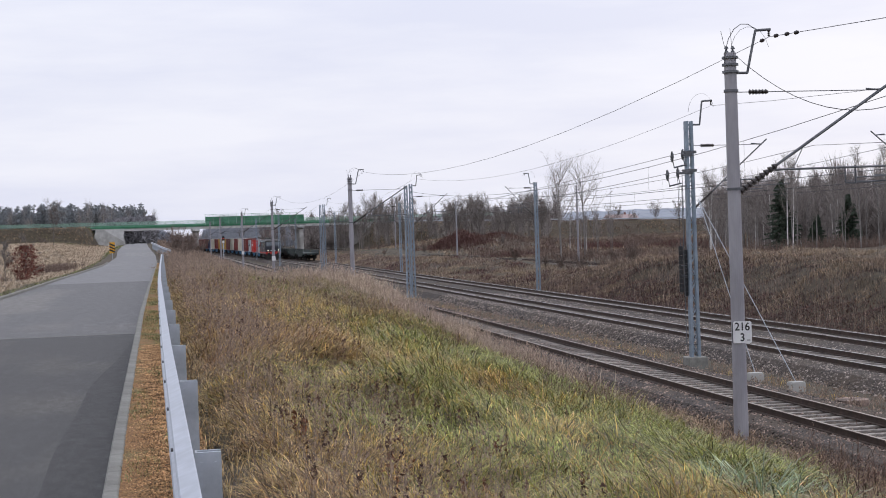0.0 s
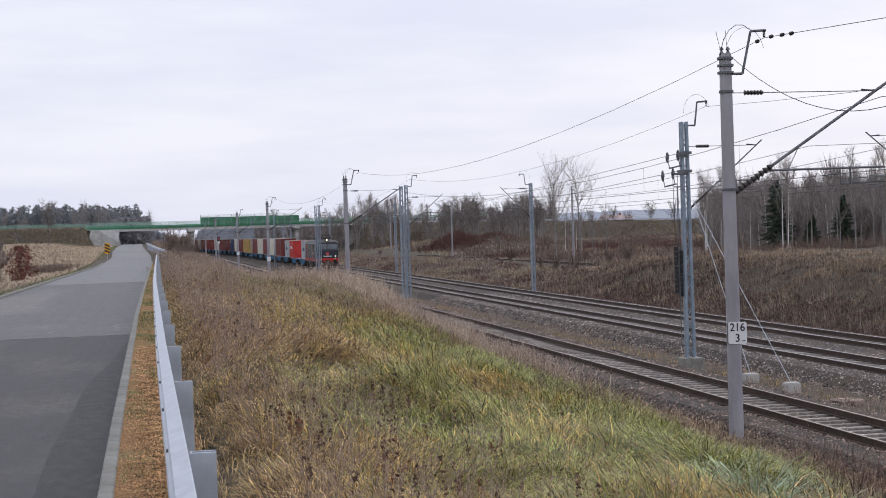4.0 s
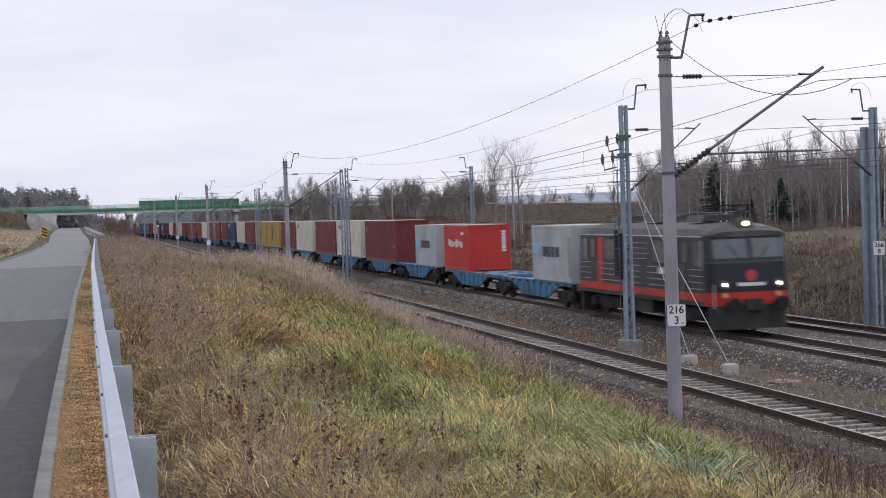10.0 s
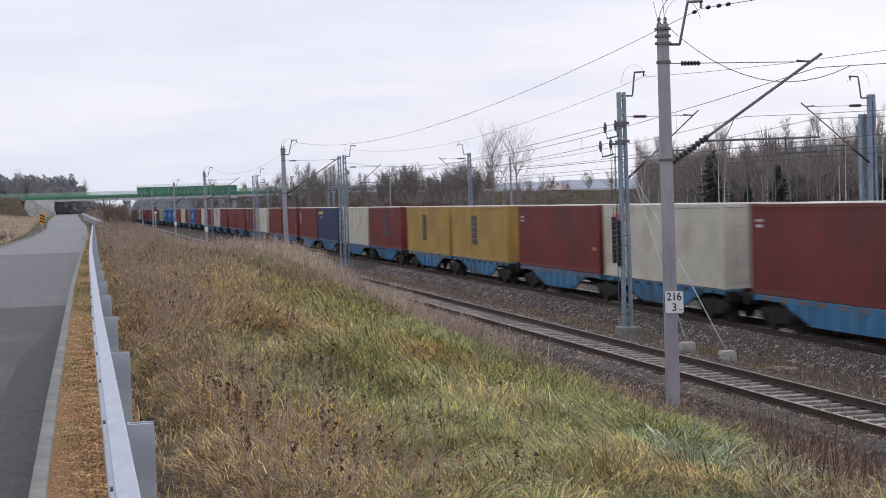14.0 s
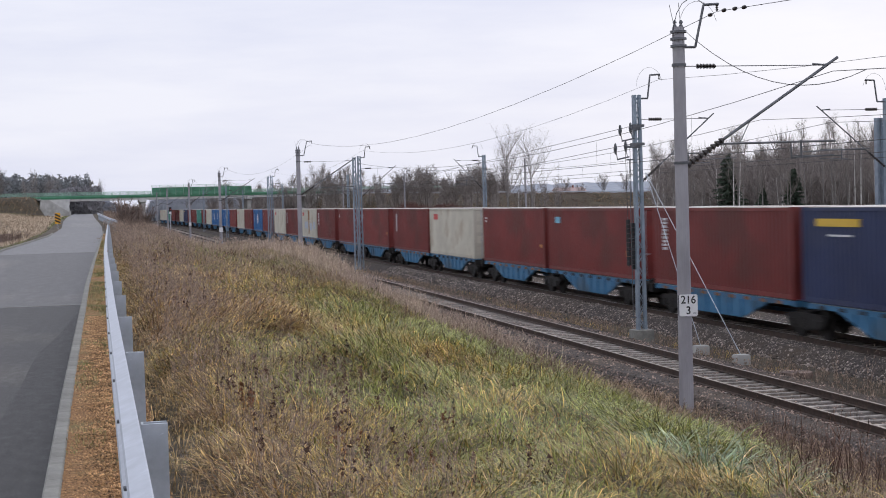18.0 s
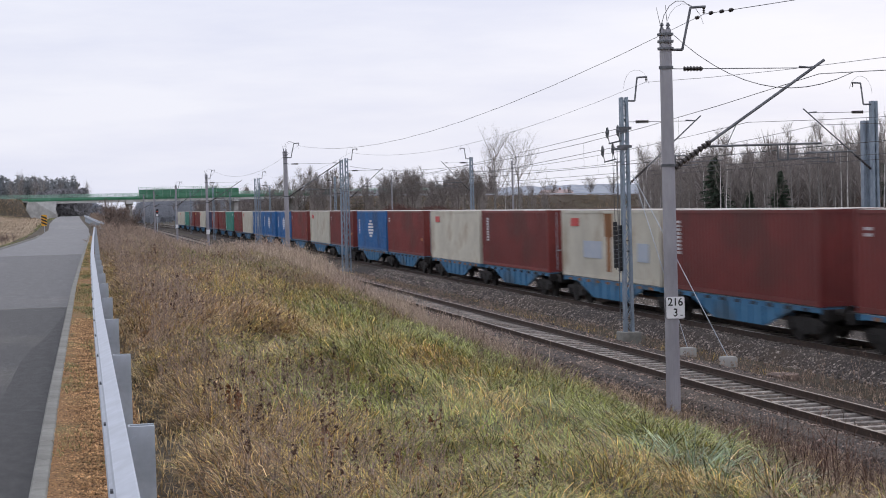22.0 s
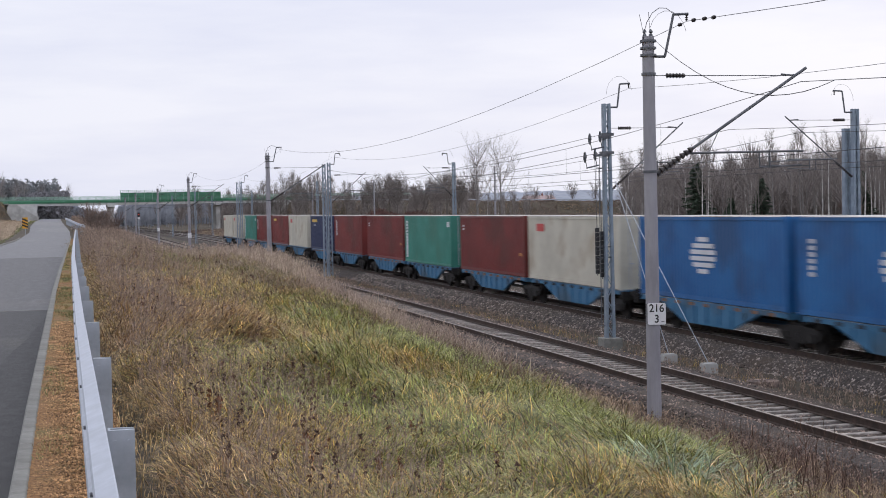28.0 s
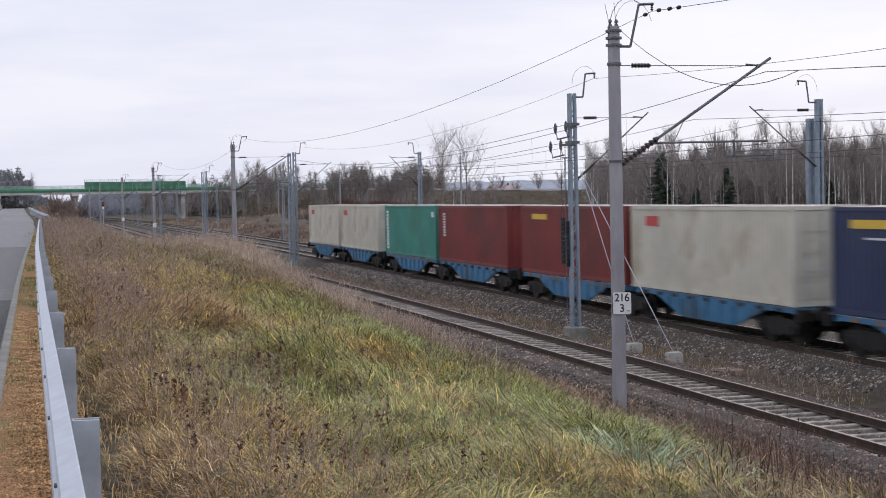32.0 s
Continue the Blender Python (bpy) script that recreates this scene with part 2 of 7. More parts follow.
def bm_prism(bm, outline, axis, lo, hi):
    """A flat outline (pairs) pushed along an axis from lo to hi."""
    def at(u, v, w):
        return {"x": (w, u, v), "y": (u, w, v), "z": (u, v, w)}[axis]
    bm_loft(bm, [[at(u, v, w) for u, v in outline] for w in (lo, hi)])


def finish(bm, name, material, smooth=False):
    bmesh.ops.recalc_face_normals(bm, faces=bm.faces)
    me = bpy.data.meshes.new(name)
    bm.to_mesh(me)
    bm.free()
    for m in material if isinstance(material, (list, tuple)) else [material]:
        me.materials.append(m)
    if smooth:
        me.polygons.foreach_set("use_smooth", [True] * len(me.polygons))
    return me


def part(name, bm, material, parent, label="", smooth=False):
    ob = new(name, finish(bm, name, material, smooth))
    ob.parent = parent
    return tagged(ob, label) if label else ob


def piece(name, mesh, parent, m):
    """One more object on a shared mesh, as a part of parent."""
    ob = new(name, mesh)
    ob.parent, ob.matrix_basis = parent, m
    return ob


def thing(name, m, label, category="", group="", kind=""):
    ob = new(name)
    ob.empty_display_size = 0.2
    ob.matrix_basis = m
    return tagged(ob, label, category, group, kind)


def solid(name, bm, material, label="", category="", group="", kind="", smooth=False):
    return tagged(new(name, finish(bm, name, material, smooth)), label, category, group, kind)


def mesh_np(name, verts, faces, material):
    """A large mesh from arrays of corners and of triangles or quads."""
    me = bpy.data.meshes.new(name)
    verts, faces = np.ascontiguousarray(verts, dtype=np.float32), np.ascontiguousarray(faces, dtype=np.int32)
    k = faces.shape[1]
    me.vertices.add(len(verts))
    me.vertices.foreach_set("co", verts.ravel())
    me.loops.add(faces.size)
    me.loops.foreach_set("vertex_index", faces.ravel())
    me.polygons.add(len(faces))
    me.polygons.foreach_set("loop_start", np.arange(len(faces), dtype=np.int32) * k)
    me.polygons.foreach_set("loop_total", np.full(len(faces), k, dtype=np.int32))
    me.update(calc_edges=True)
    me.materials.append(material)
    return me


def step(x, lo, hi):
    u = np.clip((x - lo) / (hi - lo), 0, 1)
    return u * u * (3 - 2 * u)


# ---- the plan: lines and levels ----
# x across the line, y along it, z over the rail heads
def main_x(y):
    """Centre of the nearer main track."""
    y = np.asarray(y, dtype=float)
    u = np.clip(y, 0, 450) / 100
    x = 22.38 - 0.714 * u + 0.8057 * u * u - 0.1673 * u ** 3
    return x - 0.0071 * np.minimum(y, 0) - 0.036 * np.maximum(y - 450, 0)


def second_x(y):
    return main_x(y) + 4.0


def siding_x(y):
    y = np.asarray(y, dtype=float)
    return 15.15 + 0.32 * y / 100 - 0.036 * np.maximum(y - 450, 0)


def far_x(y):
    return 50.0 + 0 * np.asarray(y, dtype=float)


def road_z(y):
    return np.interp(y, [-60, 55, 110, 150, 192, 232, 300, 380, 600], [2.62, 2.6, 2.36, 2.25, 2.52, 3.0, 3.4, 3.6, 3.6])


def road_right(y):
    return np.interp(y, [-60, 16, 40, 65, 94, 120, 145, 170, 192, 212, 232, 300, 420, 600], [-0.42, -0.42, -0.35, -0.17, 0.04, 0.24, 0.42, 0.58, 0.62, 0.4, 0.05, -0.5, -1.0, -3])


def road_left(y):
    return np.interp(y, [-60, 40, 94, 145, 192, 232, 300, 420, 600], [-5.35, -5.35, -5.0, -4.35, -4.1, -4.75, -5.3, -5.8, -7.8])


def bridge_y(x):
    return 399.0 + 0.437 * x


def ground_z(x, y):
    x, y = np.asarray(x, dtype=float), np.asarray(y, dtype=float)
    xs = x - np.where(x > -2.8, (road_right(y) + 0.42) * (1 - step(x, 2.0, 9)), (road_left(y) + 5.35) * (1 - step(-x, 8, 20)))
    z = np.interp(xs, [-600, -60, -22, -9, -6.2, -5.2, -0.25, 0.62, 0.95, 2.4, 5, 9, 11.2, 12.5, 13.2, 18.6, 19.2, 29.6, 30.6, 32, 36, 46, 54, 120, 600],
                  [1.2, 1.2, 1.5, 2.2, 2.42, 2.42, 2.42, 2.46, 2.62, 2.48, 1.98, 0.98, 0.05, -0.36, -0.42, -0.46, -0.5, -0.5, -0.8, -0.7, -0.4, -0.2, -0.15, 0.8, 3.0])
    z = z + (road_z(y) - 2.6) * (1 - step(x, 1.5, 11))
    z = z + 2.3 * step(x, 30.5, 39.5) * (1 - step(y, 108, 150))
    # the field across the road rises towards the overpass bank
    z = z + 1.9 * step(-x, 9, 24) * step(y, 130, 290)
    # dune-like swell of dry grass before the overpass
    z = z + 2.6 * np.exp(-((x - 68) / 16) ** 2 - ((y - 330) / 45) ** 2) + 0.9 * np.exp(-((x - 41) / 6) ** 2 - ((y - 205) / 40) ** 2)
    # hump of the bank beside the siding
    z = z + 0.95 * np.exp(-((y - 88) / 22) ** 2) * step(x, 6, 10) * (1 - step(x, 11.4, 13.0))
    # the near bank falls away to a gravel shoulder
    z = z - 0.30 * step(x, 5.5, 9.0) * (1 - step(x, 11.2, 12.6)) * (1 - step(y, 36, 54))
    off = np.abs(y - bridge_y(x)) * 0.916
    top = np.where(x < 20, 8.2 - 0.004 * np.maximum(-x - 30, 0), np.interp(x, [55, 165, 300], [7.4, 5.7, 5.0]))
    ends = step(-x, 10.5, 15) + step(x, 54, 60)
    bank = (top - 0.35 - np.maximum(off - 5.2, 0) / 1.6) * np.minimum(ends, 1)
    return np.where(ends > 0, np.maximum(z, bank), z)


def roughness(x, y):
    return 0.11 * np.sin(x * 1.15 + 1.7 * np.sin(y * .45)) * np.sin(y * .83 + x * .3) + 0.05 * np.sin(x * 1.9 + 0.6 * y) * np.sin(y * 1.3 - x * 0.4) + 0.035 * np.sin(3.7 * x + 1.1) * np.sin(2.9 * y)


def slope_z(x, y):
    """The ground with its small humps, away from road and tracks."""
    x = np.asarray(x, dtype=float)
    rough = (1 + .7 * (1 - step(x, 6.5, 9)) * (1 - step(np.asarray(y, dtype=float), 40, 70))) * step(x, 0.9, 2.5) * (1 - step(x, 11.2, 12.6)) + 2 * step(x, 31, 36) + 1.5 * step(-x, 6.5, 10)
    return ground_z(x, y) + rough * roughness(x, y)


# ---- ground sheet ----
gx = np.concatenate([[-4500, -2500, -1200, -600, -350, -220], np.arange(-150, -30, 6), np.arange(-30, -8, 1.5), np.arange(-8, 14, 0.35),
                     np.arange(14, 30, 1.0), np.arange(30, 42, 0.5), np.arange(42, 90, 2.0), np.arange(90, 200, 8), [220, 260, 320, 400, 600, 1200, 2500, 4500]])
gy = np.concatenate([[-4500, -2000, -900, -500, -250, -120, -60], np.arange(-30, 4, 3), np.arange(4, 60, 0.5), np.arange(60, 150, 1.5), np.arange(150, 320, 4),
                     np.arange(320, 480, 2.5), np.arange(480, 640, 12), [680, 760, 900, 1200, 1800, 3000, 4800]])
GX, GY = np.meshgrid(gx, gy)
GZ = slope_z(GX, GY)
nx, ny = len(gx), len(gy)
ii = (np.arange(ny - 1)[:, None] * nx + np.arange(nx - 1)[None, :]).ravel()
ground = new("ground", mesh_np("ground", np.stack([GX.ravel(), GY.ravel(), GZ.ravel()], 1), np.stack([ii, ii + 1, ii + nx + 1, ii + nx], 1), M_SOIL))
ground.data.polygons.foreach_set("use_smooth", [True] * len(ground.data.polygons))
tagged(ground, "rough ground of soil, thatch and withered autumn grass", kind="structure")


def ribbon(name, ys, xl, xr, zl, zr, material, label, thick=0.12, kind="structure"):
    """A strip that follows two edges, with a closed underside."""
    bm = bmesh.new()
    bm_loft(bm, [[(a, y, c), (b, y, d), (b, y, d - thick), (a, y, c - thick)] for y, a, b, c, d in zip(ys, xl, xr, zl, zr)])
    return solid(name, bm, material, label, kind=kind)


# ---- road, kerbs, gravel verge ----
ys_road = np.concatenate([np.arange(-40, 4, 4), np.arange(4, 120, .5), np.arange(120, 420, 6)])
for ya, yb, mat_, what in ((-40, 33, M_ASPHALT, "damp dark asphalt road with paler dried patches"), (33, 78, M_ASPHALT_MID, "grey asphalt road with dried patches, paled for the sky's reflection"), (78, 420, M_ASPHALT_FAR, "asphalt road bending under the overpass, paled for the sky's reflection")):
    ys = np.concatenate([[ya], ys_road[(ys_road > ya) & (ys_road < yb)], [yb]])
    ribbon("road", ys, road_left(ys), road_right(ys), road_z(ys), road_z(ys), mat_, what, 0.2)
dy_ = np.arange(4, 33, .35)
ribbon("damp_edge", dy_, road_right(dy_) - .55 - .05 * np.sin(dy_ * .35) - .02 * np.sin(dy_ * .9 + 1) + .5 * step(dy_, 14, 33), road_right(dy_) - .004, road_z(dy_) + .002, road_z(dy_) + .002, M_DAMP, "dark damp strip of asphalt along the kerb", 0.006)
for y in (33.0, 78.0):
    bm = bmesh.new()
    bm_box(bm, float(road_left(y)) + .1, float(road_right(y)) - .1, y, y + .05, float(road_z(y)) - .02, float(road_z(y)) + .004)
    solid("road_seam", bm, M_KERB, "pale sealed seam across the asphalt", kind="structure")
ys_g = np.arange(-20, 150, 2.0)
ribbon("gravel_verge", ys_g, road_right(ys_g) + 0.13, road_right(ys_g) + 0.64, road_z(ys_g) + 0.09, road_z(ys_g) + 0.07, M_GRAVEL,
       "orange gravel verge with patches of grass behind the kerb", 0.1)
bm = bmesh.new()
bm_box(bm, -0.06, 0.06, 0.004, 0.996, -0.3, 0.0)
bmesh.ops.bevel(bm, geom=[e for e in bm.edges if abs(e.verts[0].co.y - e.verts[1].co.y) > 0.5 and e.verts[0].co.z > -0.1], offset=0.015, segments=1, affect="EDGES")
kerb_mesh = finish(bm, "kerb_stone", M_KERB)


def kerb_line(name, edge, side, y0, y1, rise, label):
    kerb = thing(name, Matrix(), label, kind="structure")
    y = y0
    while y < y1:
        x, x2 = float(edge(y)) + side * 0.07, float(edge(y + 1)) + side * 0.07
        piece("kerb_stone", kerb_mesh, kerb, pose(x, y, float(road_z(y)) + rise, math.degrees(math.atan2(float(road_z(y + 1) - road_z(y)), 1)), 0,
                                                 -math.degrees(math.atan2(x2 - x, 1))))
        y += 1
    return kerb


kerb_line("kerb_right", road_right, 1, -12, 160, 0.10, "pale concrete kerb beside the gravel verge")
kerb_line("kerb_left", road_left, -1, 40, 160, 0.10, "pale concrete kerb beside the grass field")


# ---- railway tracks ----
def rail_section(x, y, z=0.0):
    o = [(-.075, -.172), (.075, -.172), (.075, -.16), (.012, -.145), (.012, -.04), (.036, -.032), (.036, 0), (-.036, 0), (-.036, -.032), (-.012, -.04), (-.012, -.145), (-.075, -.16)]
    return [(x + a, y, z + b) for a, b in o]


bm = bmesh.new()
bm_loft(bm, [[(-1.3, -.14, -.38), (1.3, -.14, -.38), (1.3, -.10, -.16), (.5, -.085, -.185), (-.5, -.085, -.185), (-1.3, -.10, -.16)],
             [(-1.3, .14, -.38), (1.3, .14, -.38), (1.3, .10, -.16), (.5, .085, -.185), (-.5, .085, -.185), (-1.3, .10, -.16)]])
sleeper_mesh = finish(bm, "sleeper", M_SLEEPER)
SLEEPER_V = np.array([v.co for v in sleeper_mesh.vertices])
SLEEPER_F = [tuple(p.vertices) for p in sleeper_mesh.polygons]


def track(name, centre, y0, y1, top, near0, near1, label, zbed=0.0):
    t = thing(name, Matrix(), label, kind="structure")
    ys = np.concatenate([np.arange(y0, 0, 40), np.arange(0, y1 + 1, 10)])
    for side in (-0.753, 0.753):
        bm = bmesh.new()
        bm_loft(bm, [rail_section(float(centre(y)) + side, y, zbed) for y in ys])
        bm.faces.ensure_lookup_table()
        rail = part("rail", bm, [M_RAIL, top], t)
        for p in rail.data.polygons:
            if p.normal.z > 0.9 and p.center.z > zbed - 0.01:
                p.material_index = 1
    for y in np.arange(near0, near1, 0.6):
        piece("sleeper", sleeper_mesh, t, pose(float(centre(y)), y, zbed, random.uniform(-1, 1), 0, random.uniform(-1, 1)))
    far = np.concatenate([np.arange(max(y0, -20), near0 - 0.3, 0.6), np.arange(near1, min(y1, 420), 0.6)])
    V, F = [], []
    for i, y in enumerate(far):
        V.append(SLEEPER_V + (float(centre(y)), y, zbed))
        F += [tuple(i * len(SLEEPER_V) + k for k in f) for f in SLEEPER_F]
    me = bpy.data.meshes.new("far_sleepers")
    me.from_pydata(np.concatenate(V).tolist(), [], F)
    me.materials.append(M_SLEEPER)
    ob = new("far_sleepers", me)
    ob.parent = t
    tagged(ob, "row of concrete sleepers", kind="stuff")
    return t


track("track_siding", siding_x, -100, 430, M_RAILTOP_DULL, 26, 100, "rusty siding track on concrete sleepers in dirty gravel")
track("track_main", main_x, -560, 940, M_RAILTOP, 36, 105, "main line track with bright rail heads on concrete sleepers")
track("track_second", second_x, -300, 940, M_RAILTOP, 45, 115, "second main line track on concrete sleepers")
track("track_far", far_x, -100, 560, M_RAILTOP_DULL, 130, 131, "rusty single track beyond the bank of dry grass", 0.15)


def bed(name, centre, y0, y1, half, label, z=-0.15, foot=-0.62, lines=(0.0,)):
    """Ballast that stands higher beside the rails than between them."""
    bm = bmesh.new()
    ys = np.concatenate([np.arange(y0, 0, 40), np.arange(0, y1 + 1, 8)])
    prof = [(-half - 0.75, foot), (-half, z)]
    for c in lines:
        prof += [(c - 1.12, z), (c - 0.66, z - .06), (c + 0.66, z - .06), (c + 1.12, z)]
    prof += [(half, z), (half + 0.75, foot)]
    bm_loft(bm, [[(float(centre(y)) + a, y, b) for a, b in prof] for y in ys])
    return solid(name, bm, M_BALLAST, label, kind="structure")


bed("ballast_siding", siding_x, -100, 430, 1.75, "dirty brown gravel bed of the siding")
bed("ballast_main", lambda y: main_x(y) + 2.0, -560, 940, 3.9, "grey stone ballast under both main tracks", lines=(-2.0, 2.0))
bed("ballast_far", far_x, -100, 560, 1.8, "overgrown gravel bed", -0.04, -0.5)


# ---- guard rails ----
def guard_x(y):
    return float(road_right(y)) + 0.575


def guard_section(x, y, z):
    o = [(.004, 0), (-.02, -.010), (-.07, -.030), (-.078, -.045), (-.070, -.085), (-.006, -.135), (-.006, -.17), (-.082, -.215), (-.088, -.235), (-.08, -.262), (-.03, -.29), (0, -.31)]
    return [(x + a, y, z + b) for a, b in o] + [(x + a + .006, y, z + b) for a, b in o[::-1]]


bm = bmesh.new()
o = [(-.06, -.05), (.07, -.05), (.07, -.03), (-.05, -.03), (-.05, .03), (.07, .03), (.07, .05), (-.06, .05)]
bm_loft(bm, [[(a, b, z) for a, b in o] for z in (-1.3, 0)])
for zz in (-.06,):
    for xx in (-.03, .04):
        bm_tube(bm, (xx, -.055, zz), (xx, -.045, zz), .012, sides=6)
post_mesh = finish(bm, "post", M_POST)
bm = bmesh.new()
bm_box(bm, -.005, .075, -.02, .02, -.03, .03)
block_mesh = finish(bm, "spacer", M_GALV)


bm = bmesh.new()
bm_tube(bm, (-.012, 0, -.03), (.02, 0, -.03), .011, sides=6)
bolt_mesh = finish(bm, "beam_bolt", M_STEEL)


def guard_rail(y0, y1, line, label, lift=0.9):
    g = thing("guard_rail", Matrix(), label, "guard rail", "guard rails by the road")
    ys = np.arange(y0, y1 + 0.1, 2.0)
    bm = bmesh.new()
    bm_loft(bm, [guard_section(line(y), y, float(road_z(y)) + lift + .03) for y in ys])
    part("beam", bm, M_GALV, g)
    for y in np.arange(y0 + 0.5, min(y1, 60), 2.0):
        piece("beam_bolt", bolt_mesh, g, pose(line(y) - .075, y + .3, float(road_z(y)) + lift - .03))
    for y in np.arange(y0 + 0.5, y1, 4.0):
        p = piece("post", post_mesh, g, pose(line(y) + 0.09, y, float(road_z(y)) + lift - .035))
        q = new("bolt", block_mesh)
        q.parent, q.matrix_basis = p, pose(-.09, 0, -0.1)
    bm = bmesh.new()
    return g


rail_a = guard_rail(-4.54, 151, guard_x, "galvanised steel guard rail on posts beside the road")
for y in (47.4,):
    bm = bmesh.new()
    bm_box(bm, guard_x(y) - .10, guard_x(y) - .085, y, y + .01, 3.2, 3.3)
    part("reflector", bm, M_SIGNRED, rail_a, "small red reflector")
guard_rail(182, 262, lambda y: float(np.interp(y, [182, 200, 225, 262], [2.2, 1.6, 0.9, 0.2])), "far stretch of galvanised guard rail near the overpass")

# ---- chevron sign at the bend ----
sign = thing("chevron_sign", pose(-4.5, 190, float(road_z(190)) + .1), "yellow and black chevron board on a post at the bend", "road sign")
bm = bmesh.new()
bm_tube(bm, (0, .05, -.3), (0, .05, 1.75), .03)
part("post", bm, M_POST, sign)
bm = bmesh.new()
bm_box(bm, -.32, .32, -.01, .02, .45, 1.75)
part("board", bm, M_SIGNYEL, sign)
for z in (.62, .98, 1.34):
    bm = bmesh.new()
    bm_loft(bm, [[(-.32, w, z + .36), (-.32, w, z + .16), (.32, w, z - .14), (.32, w, z + .06)] for w in (-.016, -.011)])
    part("stripe", bm, M_BLACK, sign, "black diagonal stripe")

# ---- overhead line masts ----


def insulator(bm, p, q, r, n):
    p, q = Vector(p), Vector(q)
    bm_tube(bm, p, q, r * 0.45, sides=8)
    for i in range(n):
        a = p.lerp(q, (i + 0.2) / n)
        b = p.lerp(q, (i + 0.75) / n)
        bm_tube(bm, a, b, r, r * 0.7, 10)


def horn(parent, z, way=1, reach=0.62, rise=0.95, string=False):
    bm = bmesh.new()
    pts = [(way * .10, 0, z), (way * .40, 0, z), (way * reach, 0, z + rise), (way * (reach + .36), 0, z + rise + .02)]
    bm_path(bm, pts, .03, 8)
    part("horn_arm", bm, M_STEEL, parent, "bent steel arm for the feeder wire")
    bm = bmesh.new()
    insulator(bm, (way * (reach + .32), 0, z + rise), (way * (reach + .32), 0, z + rise - .14), .035, 3)
    part("feeder_insulator", bm, M_INSUL, parent)
    if string:
        for d in (-.45, .35, .95, 1.45):
            bm = bmesh.new()
            p = Vector((way * (reach + .32), -d, z + rise - .15 - .066 * abs(d)))
            insulator(bm, p, p + Vector((0, -.15, 0)), .045, 2)
            part("wire_insulator", bm, M_INSUL, parent, "dark insulator strung on the feeder")
    bm = bmesh.new()
    bm_path(bm, [(way * (.03 + .46 * (1 - math.cos(k * .36))), .03, z + .42 + .62 * math.sin(k * .36)) for k in range(9)], .005, 4)
    part("loop_wire", bm, M_WIRE, parent)


def cantilever(parent, z_base, z_tip, reach, z_tie, way=1, z_reg=None, r=.035):
    """Strut, tie, insulators and registration arm."""
    bm = bmesh.new()
    a, b = Vector((way * .14, 0, z_base)), Vector((way * reach, 0, z_tip))
    bm_tube(bm, a.lerp(b, .22), b, r, sides=8)
    strut = part("cantilever_strut", bm, M_STEEL, parent)
    bm = bmesh.new()
    insulator(bm, a, a.lerp(b, .24), r * 2.3, 9)
    part("strut_insulator", bm, M_INSUL, parent)
    bm = bmesh.new()
    k = (z_tie - z_base) / (z_tip - z_base)
    end = a.lerp(b, min(k, 0.96))
    bm_tube(bm, (way * .12, 0, z_tie), end, .010, sides=6)
    bm_tube(bm, end + Vector((-way * .35, 0, .03)), end + Vector((0, 0, .0)), .022, sides=6)
    part("tie_rod", bm, M_STEEL, parent)
    bm = bmesh.new()
    insulator(bm, (way * .42, 0, z_tie), (way * .88, 0, z_tie), .062, 6)
    part("tie_insulator", bm, M_INSUL, parent)
    if z_reg is not None:
        k = (z_reg - z_base) / (z_tip - z_base)
        s = a.lerp(b, k)
        bm = bmesh.new()
        bm_tube(bm, s, (way * (reach - .1), 0, z_reg + .02), .025, sides=8)
        bm_tube(bm, a.lerp(b, k + .22), (s.x + way * .55, 0, z_reg), .010, sides=6)
        bm_path(bm, [(way * (reach - 1.2), 0, z_reg), (way * (reach - 1.2), 0, z_reg - .34), (way * (reach - .1), 0.1, z_reg - .30)], .016, 6)
        part("registration_arm", bm, M_STEEL, parent)
        bm = bmesh.new()
        bm_tube(bm, (way * (reach - .95), 0, z_reg + .06), (way * (reach - .95), 0, z_reg - .36), .022, sides=6)
        bm_tube(bm, (way * (reach - .95), .05, z_reg - .22), (way * (reach + .9), .25, z_reg - .16), .014, sides=6)
        part("steady_arm", bm, M_STEEL, parent, "thin steady arm on its bracket")
    return end


def clamp_band(parent, z, r):
    bm = bmesh.new()
    bm_tube(bm, (0, 0, z - .03), (0, 0, z + .03), r, sides=14)
    part("clamp_band", bm, M_STEEL, parent)


